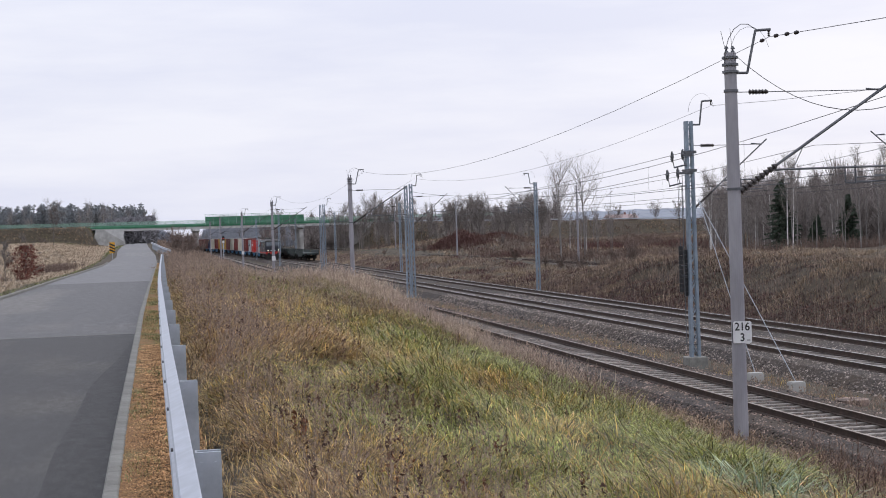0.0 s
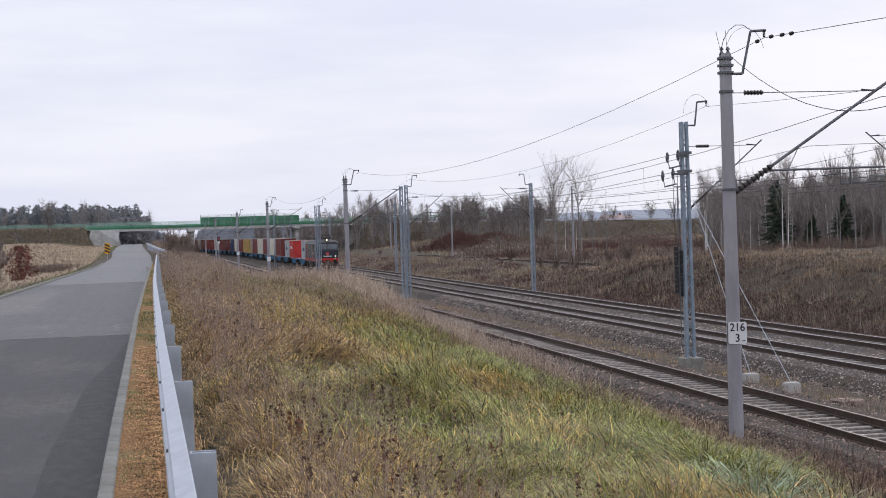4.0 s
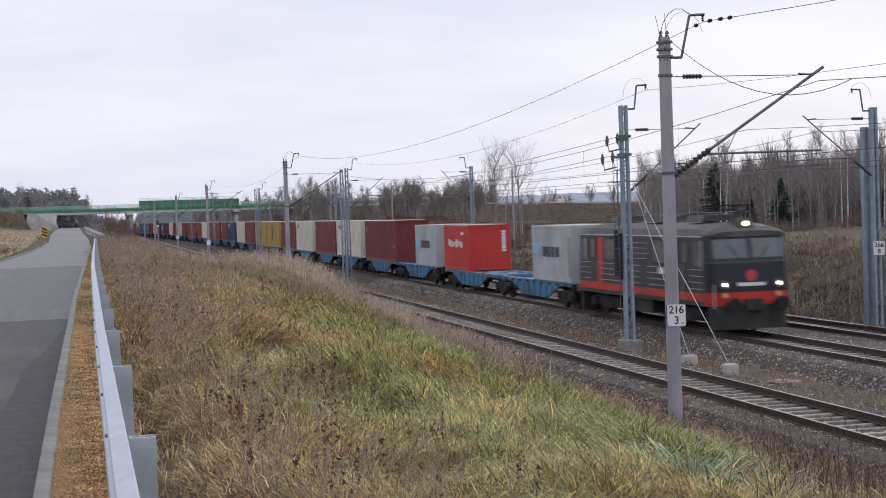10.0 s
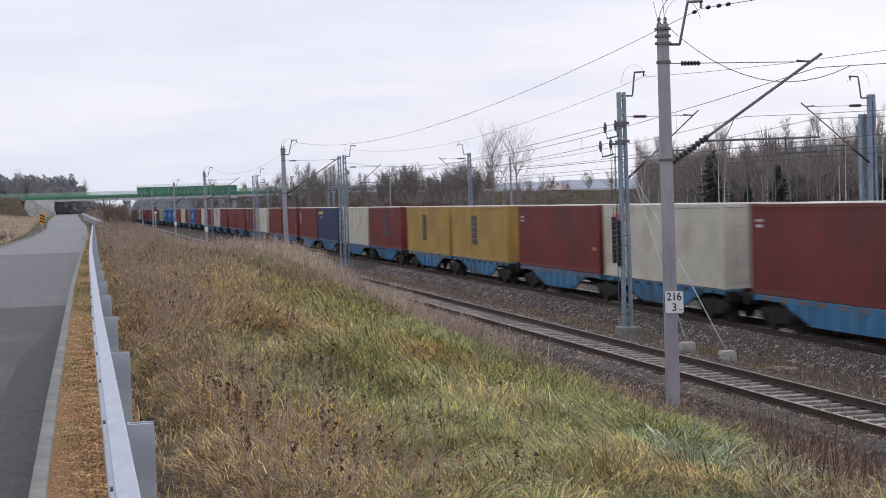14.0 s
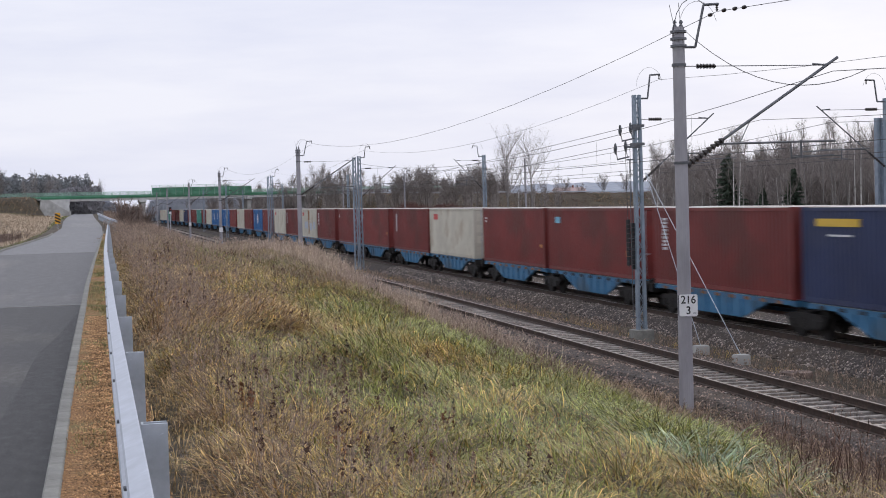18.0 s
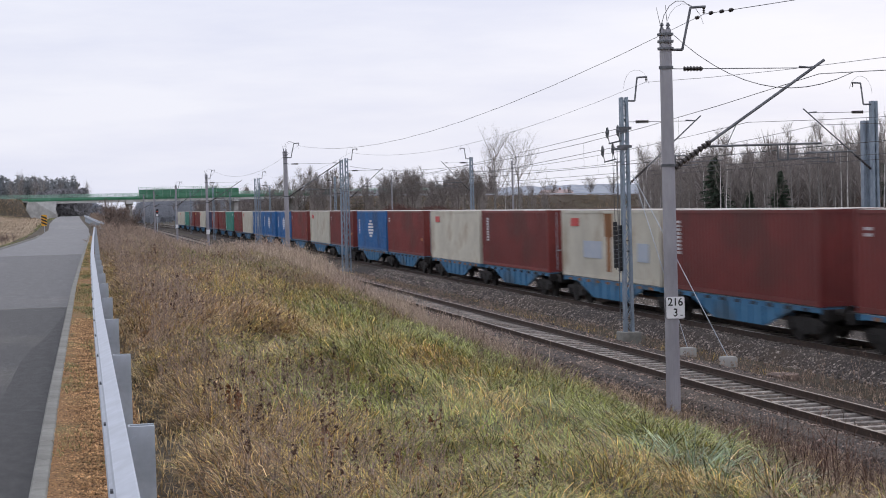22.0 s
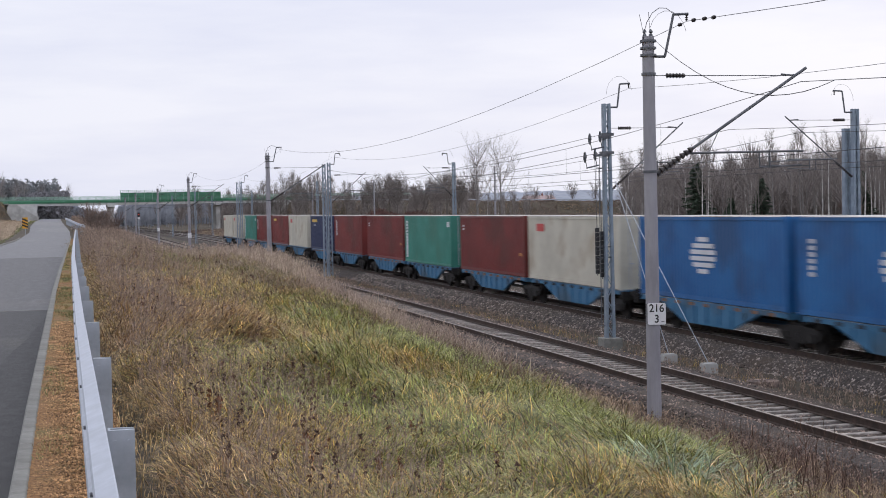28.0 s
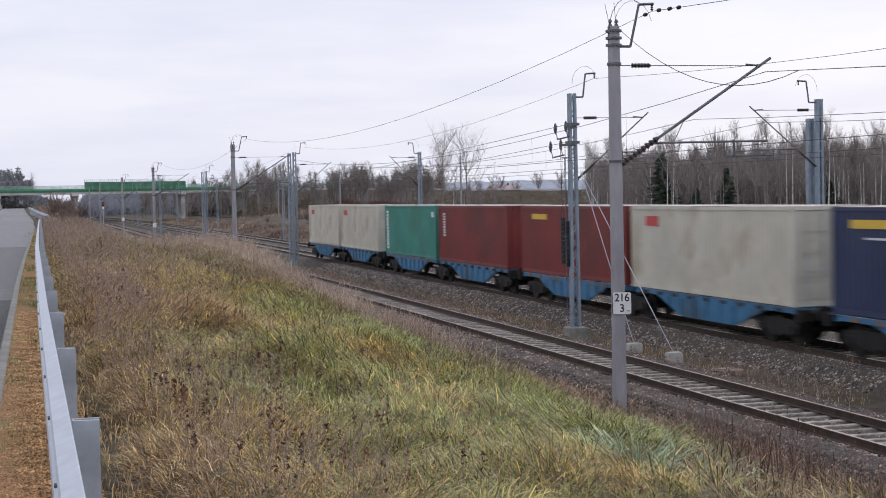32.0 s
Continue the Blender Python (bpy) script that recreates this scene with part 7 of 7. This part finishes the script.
def tree_parts(name, label, category, seed, height, trunk_r, spread, depth, twigs, bark, twig_mat, group, twig_w=.03, **more):
    tubes, slivers = limb_tree(seed, height, trunk_r, spread, depth, twigs, **more)
    t = thing(name, Matrix(), label, category, group)
    bm = bmesh.new()
    for p, q, a, b, level in tubes:
        if level == 0:
            bm_tube(bm, p, q, max(a, .02), max(b, .015), 7, False)
    part("trunk", bm, bark, t)
    bm = bmesh.new()
    for p, q, a, b, level in tubes:
        if level > 0:
            bm_tube(bm, p, q, max(a, .014), max(b, .01), 3, False)
    part("limbs", bm, bark if bark is M_BARK else twig_mat, t).name = "limb_crown"
    rr = random.Random(seed + 1)
    V, F = [], []
    for p, d in slivers:
        s = d.orthogonal().normalized() * twig_w
        s.rotate(Euler((0, 0, rr.uniform(0, 3))))
        for k in range(3):
            e = d + Vector((rr.gauss(0, .28), rr.gauss(0, .28), rr.gauss(0, .2))) * d.length
            o = p + d * (.3 * k)
            V += [o - s * .5, o + s * .5, o + e * .8]
            F.append((len(V) - 3, len(V) - 2, len(V) - 1))
    ob = new("twig_crown", mesh_np("twig_crown", np.array([tuple(v) for v in V]), np.array(F), twig_mat))
    ob.parent = t
    return t


def place(templates, spots, zfun=slope_z, size=(.8, 1.2), seed=5):
    r = random.Random(seed)
    fresh = list(templates)
    for x, y in spots:
        t = r.choice(templates)
        s = r.uniform(*size)
        m = pose(x, y, float(zfun(x, y)), 0, 0, r.uniform(0, 360))
        if fresh:
            t = fresh.pop()
            t.matrix_basis = m
            t.scale = (s, s, s)
            t.location = m.translation
        else:
            c = copy_thing(t, m)
            c.scale = (s, s, s)


birches = [tree_parts("birch_tree", "slender bare birch with a white trunk" if i in (0, 2) else "slender bare young tree with a grey trunk", "tree", 10 + i, 10.5, .11, .75, 2, 6, M_BIRCH if i in (0, 2) else M_BIRCH_DARK, M_TWIG, "birch grove", .010, base_free=.4, upright=1.6, twig_len=.7) for i in range(5)]
bares = [tree_parts("bare_tree", "bare grey-brown broad tree without leaves", "tree", 30 + i, 7.5, .12, 1.15, 3, 2, M_BARK, M_TWIG, "bare trees", .014, base_free=.15, upright=.85, twig_len=.7) for i in range(4)]


def bush(seed, h, material, label):
    """Many thin stems rising from one foot, with a haze of fine twigs."""
    g = np.random.default_rng(seed)
    t = thing("bare_bush", Matrix(), label, "bush", "bare bushes")
    bm = bmesh.new()
    tris = []
    for i in range(30):
        a, out, top = g.uniform(0, 6.283), g.uniform(.1, .62) * h, h * g.uniform(.6, 1.05)
        p0 = np.array([g.normal(0, .16), g.normal(0, .16), -.1])
        p1 = p0 + [math.cos(a) * out * .35, math.sin(a) * out * .35, top * .5]
        p2 = p0 + [math.cos(a) * out, math.sin(a) * out, top]
        bm_path(bm, [tuple(p0), tuple(p1), tuple(p2)], .012, 3)
        for k in range(34):
            f = g.uniform(.2, 1.0)
            o = p0 + (p1 - p0) * min(f * 2, 1) + (p2 - p1) * max(f * 2 - 1, 0)
            b, ln = g.uniform(0, 6.283), g.uniform(.15, .34) * h
            e = o + np.array([math.cos(b) * ln * .7, math.sin(b) * ln * .7, ln * g.uniform(.2, 1.0)])
            w = np.array([math.sin(b), -math.cos(b), 0]) * .011
            tris.append([o - w, o + w, e])
    part("stems", bm, M_BARK, t).name = "stem_crown"
    T = np.array(tris)
    ob = new("twig_crown", mesh_np("twig_crown", T.reshape(-1, 3), np.arange(len(T) * 3).reshape(-1, 3), material))
    ob.parent = t
    return t


bushes = [bush(50 + i, 2.6, M_SHRUB if i else M_TWIG, "tangled bare brown bush with many thin stems") for i in range(3)]
rt = random.Random(12)


def fan(n, px0, px1, d0, d1):
    """Places spread over a range of bearings (degrees right of the line) and distances."""
    out = []
    for _ in range(n):
        a, d = radians(rt.uniform(px0, px1)), rt.uniform(d0, d1)
        out.append((d * math.sin(a), d * math.cos(a)))
    return out


place(birches, fan(170, 20.3, 33, 122, 200) + fan(50, 26, 33, 122, 170) + fan(16, 15.3, 17.0, 215, 300) + [(50.5, 118), (53, 110), (56.5, 122)], size=(.40, .62))
place(bares, fan(38, 7.0, 14.6, 355, 430) + [(-17.8, 300)] + [(172, 560), (180, 566), (192, 575), (200, 570)] + fan(8, 19, 32, 220, 290) + [(42.0, 352.0), (45, 362), (38.5, 480), (30.0, 520)], size=(.7, 1.1))
M_TREETOP = surface("fine_grey_twigs", (0.22, 0.195, 0.18), (0.36, 0.325, 0.30), 0.4, 0.95, island=0.35)
slims = [tree_parts("birch_tree", "tall slender bare tree beside the far track", "tree", 90 + i, 11.0, .09, 1.0, 2, 4, M_BIRCH_DARK, M_TREETOP, "birch grove", .006, base_free=.15, upright=.85, twig_len=1.0, fork=3) for i in range(2)]
place(slims, [(53.4, 199.5), (54.4, 203), (57.0, 200.5), (58.0, 204), (55.8, 208)], size=(.7, .98), seed=9)
place(bushes, fan(34, 8, 15.5, 290, 385)
      + [(-22, 330), (-21, 328)], size=(.4, .8))
place([copy_thing(bushes[1], Matrix()), copy_thing(bushes[2], Matrix())], [(3.6, 214), (4.3, 220), (5.0, 216), (5.6, 226), (6.4, 222), (7.2, 230), (3.2, 205), (4.4, 206), (2.9, 190), (3.8, 182), (5.0, 196), (6.2, 212)], size=(.7, 1.35), seed=21)
place([copy_thing(bushes[1], Matrix())], [(x, y) for x, y in zip(*scatter(30, 38, 64, 88, 210)) if abs(x - 50) > 3], size=(.45, .95), seed=22)


def spruce(x, y, h, label="dark green spruce among bare trees"):
    t = thing("spruce_tree", pose(x, y, float(slope_z(x, y))), label, "tree", "spruces")
    bm = bmesh.new()
    bm_tube(bm, (0, 0, -.2), (0, 0, h * .95), .14, .03, 7)
    part("trunk", bm, M_BARK, t)
    nb, k = 260, 60
    f = np.linspace(.02, .97, nb) + rng.normal(0, .012, nb)
    a = np.arange(nb) * 2.4 + rng.normal(0, .4, nb)
    reach = np.clip(1 - f, .03, 1) ** .75 * h * .30 * rng.uniform(.55, 1.2, nb)
    u = rng.random((nb, k)) ** .7
    out = reach[:, None] * u
    px, py = np.cos(a)[:, None] * out, np.sin(a)[:, None] * out
    pz = (h * (.07 + .91 * f))[:, None] - out * .28 + .12 * (out / np.maximum(reach[:, None], .1)) ** 2
    p = np.stack([px, py, pz], -1).reshape(-1, 3)
    n = nb * k
    b = np.repeat(a, k) + rng.choice([-1, 1], n) * rng.uniform(.3, 1.3, n)
    ln = rng.uniform(.10, .30, n) * (.6 + .05 * h)
    q = p + np.stack([np.cos(b) * ln, np.sin(b) * ln, -ln * rng.uniform(.1, .9, n)], 1)
    s = np.stack([-np.sin(b), np.cos(b), rng.normal(0, .5, n)], 1) * .05
    ob = new("crown", mesh_np("crown", np.stack([p - s, p + s, q], 1).reshape(-1, 3), np.arange(n * 3).reshape(-1, 3), M_SPRUCE))
    ob.parent = t


for a, d, h in ((23.0, 136, 6.9), (25.3, 139, 5.4), (28.8, 137, 5.2), (24.2, 141, 3.6)):
    spruce(d * math.sin(radians(a)), d * math.cos(radians(a)), h)

# young oak that keeps its russet leaves, and a bare sapling beside it
oak = tree_parts("young_oak", "young oak with russet withered leaves in the field", "tree", 77, 3.2, .05, .7, 2, 3, M_BARK, M_TWIG, "field saplings", .008, base_free=.1, upright=.8, twig_len=.35, fork=3)
oak.matrix_basis = pose(-8.0, 104.0, float(slope_z(-8.0, 104)))
oak.scale = (.85, .85, .85)
n = 2600
a, f = rng.uniform(0, 2 * np.pi, n), rng.random(n)
r = 1.15 * np.sin(np.pi * (.12 + .8 * f)) ** .7 * np.sqrt(rng.random(n)) * (1 + .35 * np.sin(3 * a + 7 * f))
p = np.stack([np.cos(a) * r, np.sin(a) * r, .25 + 2.6 * f], 1)
d1, d2 = rng.normal(0, .07, (n, 3)), rng.normal(0, .07, (n, 3))
leaf = new("leaf_crown", mesh_np("leaf_crown", np.stack([p, p + d1, p + d2], 1).reshape(-1, 3), np.arange(n * 3).reshape(-1, 3), M_OAKLEAF))
leaf.parent = oak
sap = tree_parts("bare_sapling", "thin bare sapling in the dry field", "tree", 78, 2.6, .04, .8, 2, 4, M_BARK, M_TWIG, "field saplings", .010, base_free=.1, upright=.8, twig_len=.4, fork=4)
sap.matrix_basis = pose(-9.3, 104.0, float(slope_z(-9.3, 104)))
sap.scale = (.8, .8, .8)


def clump_wood(name, spots, h0, h1, material, label, seed, k=110, size=.55, low=.3):
    """A far wood of rounded crowns, each a cloud of small tufts round a stem."""
    g = np.random.default_rng(seed)
    tris = []
    for x, y in spots:
        h = g.uniform(h0, h1)
        z = float(ground_z(x, y))
        f, a = g.random(k), g.uniform(0, 6.283, k)
        r = h * g.uniform(.11, .17) * np.sin(np.pi * np.clip(.14 + .82 * f ** .8, 0, 1)) ** .6 * np.sqrt(g.random(k)) * (1 + .35 * np.sin(2 * a + 9 * f))
        p = np.stack([x + r * np.cos(a), y + r * np.sin(a), z + h * (low + (1 - low) * f)], 1)
        tris.append(np.stack([p + g.normal(0, size, (k, 3)) for _ in range(3)], 1))
        for w in ((.14, 0, 0), (0, .14, 0)):
            tris.append(np.stack([np.array([x, y, z - .3]) - w, np.array([x, y, z - .3]) + np.array(w), np.array([x, y, z + h * .9])])[None])
    T = np.concatenate(tris, 0)
    return tagged(new(name, mesh_np(name, T.reshape(-1, 3), np.arange(len(T) * 3).reshape(-1, 3), material)), label, "woodland", kind="stuff")


def wood(name, spots, h0, h1, material, label, seed, twiggy=True, k=150, wide=.0075):
    """A far wood: every tree a stem and a ragged crown, joined."""
    g = np.random.default_rng(seed)
    tris = []
    for x, y in spots:
        h = g.uniform(h0, h1)
        z = float(ground_z(x, y))
        if twiggy:
            f, a = g.random(k), g.uniform(0, 6.283, k)
            r = h * .26 * np.sqrt(np.sin(np.pi * np.clip(.15 + .8 * f, 0, 1))) * g.uniform(.2, 1.1, k)
            p = np.stack([x + r * np.cos(a) * .4, y + r * np.sin(a) * .4, z + h * (.25 + .55 * f)], 1)
            q = np.stack([x + r * np.cos(a) * 1.1, y + r * np.sin(a) * 1.1, z + h * (.35 + .65 * f)], 1)
        else:
            f, a = g.random(k) ** .8, g.uniform(0, 6.283, k)
            r = (1 - f) * h * .26 * g.uniform(.3, 1.1, k)
            p = np.stack([x + 0 * r, y + 0 * r, z + h * (.06 + .94 * f)], 1)
            q = np.stack([x + r * np.cos(a), y + r * np.sin(a), z + h * (.02 + .9 * f)], 1)
        s = np.stack([-np.sin(a), np.cos(a), g.normal(0, .5, k)], 1) * h * (wide if twiggy else .05)
        tris.append(np.stack([p - s, p + s, q], 1))
        b, c = np.array([x, y, z - .3]), np.array([x, y, z + h * .9])
        for w in ((h * .013, 0, 0), (0, h * .013, 0)):
            tris.append(np.stack([b - w, b + np.array(w), c])[None])
    T = np.concatenate(tris, 0)
    return tagged(new(name, mesh_np(name, T.reshape(-1, 3), np.arange(len(T) * 3).reshape(-1, 3), material)), label, "woodland", kind="stuff")


# pine green washed out to grey in the colour, for the distance haze
M_FARPINE = surface("haze_paled_pine", (0.19, 0.205, 0.215), (0.27, 0.285, 0.295), 0.2, .95, island=.12, thin=.3)
M_FARWOOD = surface("far_bare_wood", (0.19, 0.166, 0.155), (0.32, 0.282, 0.262), 0.2, .95, island=.35)
# blue-grey of the ridge is air haze put into its colour
M_RIDGE = surface("haze_tinted_ridge", (0.22, 0.245, 0.29), (0.30, 0.325, 0.37), 0.05, .95, island=.2)
# bare-wood tone raised in the colour to carry haze
M_TREELINE = surface("haze_paled_treeline", (0.23, 0.205, 0.19), (0.36, 0.325, 0.30), 0.2, .95, island=.3)
# no haze in the air: its light blue-grey is in this wood's colour
M_HAZEWOOD = surface("haze_tinted_wood", (0.29, 0.31, 0.35), (0.38, 0.40, 0.44), 0.2, .95, island=.1, thin=.3)
# wood lightened to grey in its colour, as haze would do
M_SHADEWOOD = surface("haze_lifted_far_wood", (0.22, 0.215, 0.23), (0.30, 0.295, 0.31), 0.2, .95, island=.1, thin=.3)
clump_wood("far_wood", fan(640, -9.5, -.2, 540, 700), 9.0, 14.0, M_FARPINE, "pine wood far behind the field, paled for haze", 1, k=130, size=.42)
wood("far_wood", fan(120, -9, 0.2, 530, 640), 9, 14, M_TREELINE, "bare trees along the edge of the far wood", 2, k=170, wide=.0025)
wood("far_wood", fan(260, 4, 15, 470, 700), 8, 13, M_FARWOOD, "bare wood behind the overpass", 3)
wood("far_wood", fan(400, 20.4, 34, 190, 330) + fan(240, 22, 34, 150, 240), 6.5, 10.8, M_FARWOOD, "bare wood behind the birch grove", 4, k=300, wide=.0032)
wood("far_wood", fan(130, 6.8, 14.6, 400, 470), 5, 9.5, M_TREELINE, "bare trees along the overpass bank", 6, k=300, wide=.0036)
wood("far_wood", fan(6, -2.2, -1.3, 500, 540), 12, 16, M_TREELINE, "tall bare trees over the end of the pine wood", 11, k=190, wide=.0018)
clump_wood("far_wood", fan(230, -1.6, .1, 455, 520), 5.5, 8.0, M_SHADEWOOD, "wood seen under the overpass, lightened for haze", 8, k=150, size=.4, low=.02)
wood("far_wood", fan(300, 1.9, 6.5, 560, 760), 7.0, 10.5, M_HAZEWOOD, "wood beyond the overpass, tinted blue-grey for haze", 9, k=190, wide=.005)
clump_wood("far_wood", fan(200, 1.9, 6.5, 640, 800), 5.5, 9.0, M_HAZEWOOD, "thicket beyond the overpass, tinted blue-grey for haze", 13, k=120, size=.5, low=.02)
clump_wood("far_wood", fan(90, .1, 2.0, 620, 800), 3.5, 6.0, M_HAZEWOOD, "low scrub beyond the road, tinted blue-grey for haze", 12, k=100, size=.5, low=.02)
wood("far_wood", fan(190, 5.6, 9.5, 450, 540), 6.0, 9.0, M_FARWOOD, "brown wood behind the far end of the overpass", 10, k=220, wide=.004)
clump_wood("far_wood", fan(170, 5.6, 9.5, 470, 560), 4.0, 7.0, M_FARWOOD, "brown thicket behind the far end of the overpass", 14, k=120, size=.4, low=.02)
x, y = np.array(fan(9000, 20, 33, 112, 215)).T
stalk_mesh("undergrowth", x, y, slope_z(x, y), rng.uniform(.3, 1.1, len(x)), .012 + y * .0001, M_SHRUB, "brown brushwood under the birches", 7, False, spread=.6)
# far ridge strip, tinted for haze by its material
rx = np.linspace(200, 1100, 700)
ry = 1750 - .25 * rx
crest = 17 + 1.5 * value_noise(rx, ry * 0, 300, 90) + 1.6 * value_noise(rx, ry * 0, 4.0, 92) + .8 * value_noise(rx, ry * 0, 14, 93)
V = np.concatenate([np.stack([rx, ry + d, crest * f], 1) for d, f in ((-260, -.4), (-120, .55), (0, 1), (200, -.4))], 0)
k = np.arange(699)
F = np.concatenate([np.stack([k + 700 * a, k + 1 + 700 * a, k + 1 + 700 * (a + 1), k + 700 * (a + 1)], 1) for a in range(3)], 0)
tagged(new("distant_ridge", mesh_np("distant_ridge", V, F, M_RIDGE)), "wooded ridge in the distance, its blue-grey tint painted for haze", kind="structure")

# red-roofed house beyond the bank
house = thing("house", pose(186, 600, 3.4, 0, 0, 8), "small house with a red tiled roof beyond the bank", "house")
bm = bmesh.new()
bm_box(bm, -6, 6, -4, 4, -3, 3.2)
part("wall", bm, surface("pale_render", (.42, .40, .37), (.55, .53, .50), .8, .9), house)
bm = bmesh.new()
bm_prism(bm, [(-4.6, 3.0), (4.6, 3.0), (0, 5.0)], "x", -6.4, 6.4)
part("roof", bm, surface("red_roof_tiles", (.36, .26, .245), (.46, .36, .34), 1.5, .8, bump=.4, bump_size=6), house)
bm = bmesh.new()
bm_box(bm, 1.5, 2.1, -.3, .3, 4.4, 5.8)
part("chimney", bm, surface("chimney_brick", (.22, .08, .06), (.32, .12, .09), 3.0, .9), house)


# ---- what moves ----


def head_y(t):
    """Where the coupling between engine and first wagon stands, along the line."""
    return -182.96 - SPEED * (t - 20)


def along(y, line=main_x):
    """A pose on a track, facing along it."""
    turn = math.degrees(math.atan2(float(line(y + 6) - line(y - 6)), 12))
    return pose(float(line(y)), y, 0, 0, 0, -turn)


def motions():
    for ob, offset in MOVING:
        walk(ob, [(t, along(head_y(t) + offset)) for t in range(0, 33, 2)])
    for ob, offset in LEAVING:
        walk(ob, [(t, along(266.0 + 19.0 * t + offset, second_x)) for t in range(0, 33, 2)])


motions()
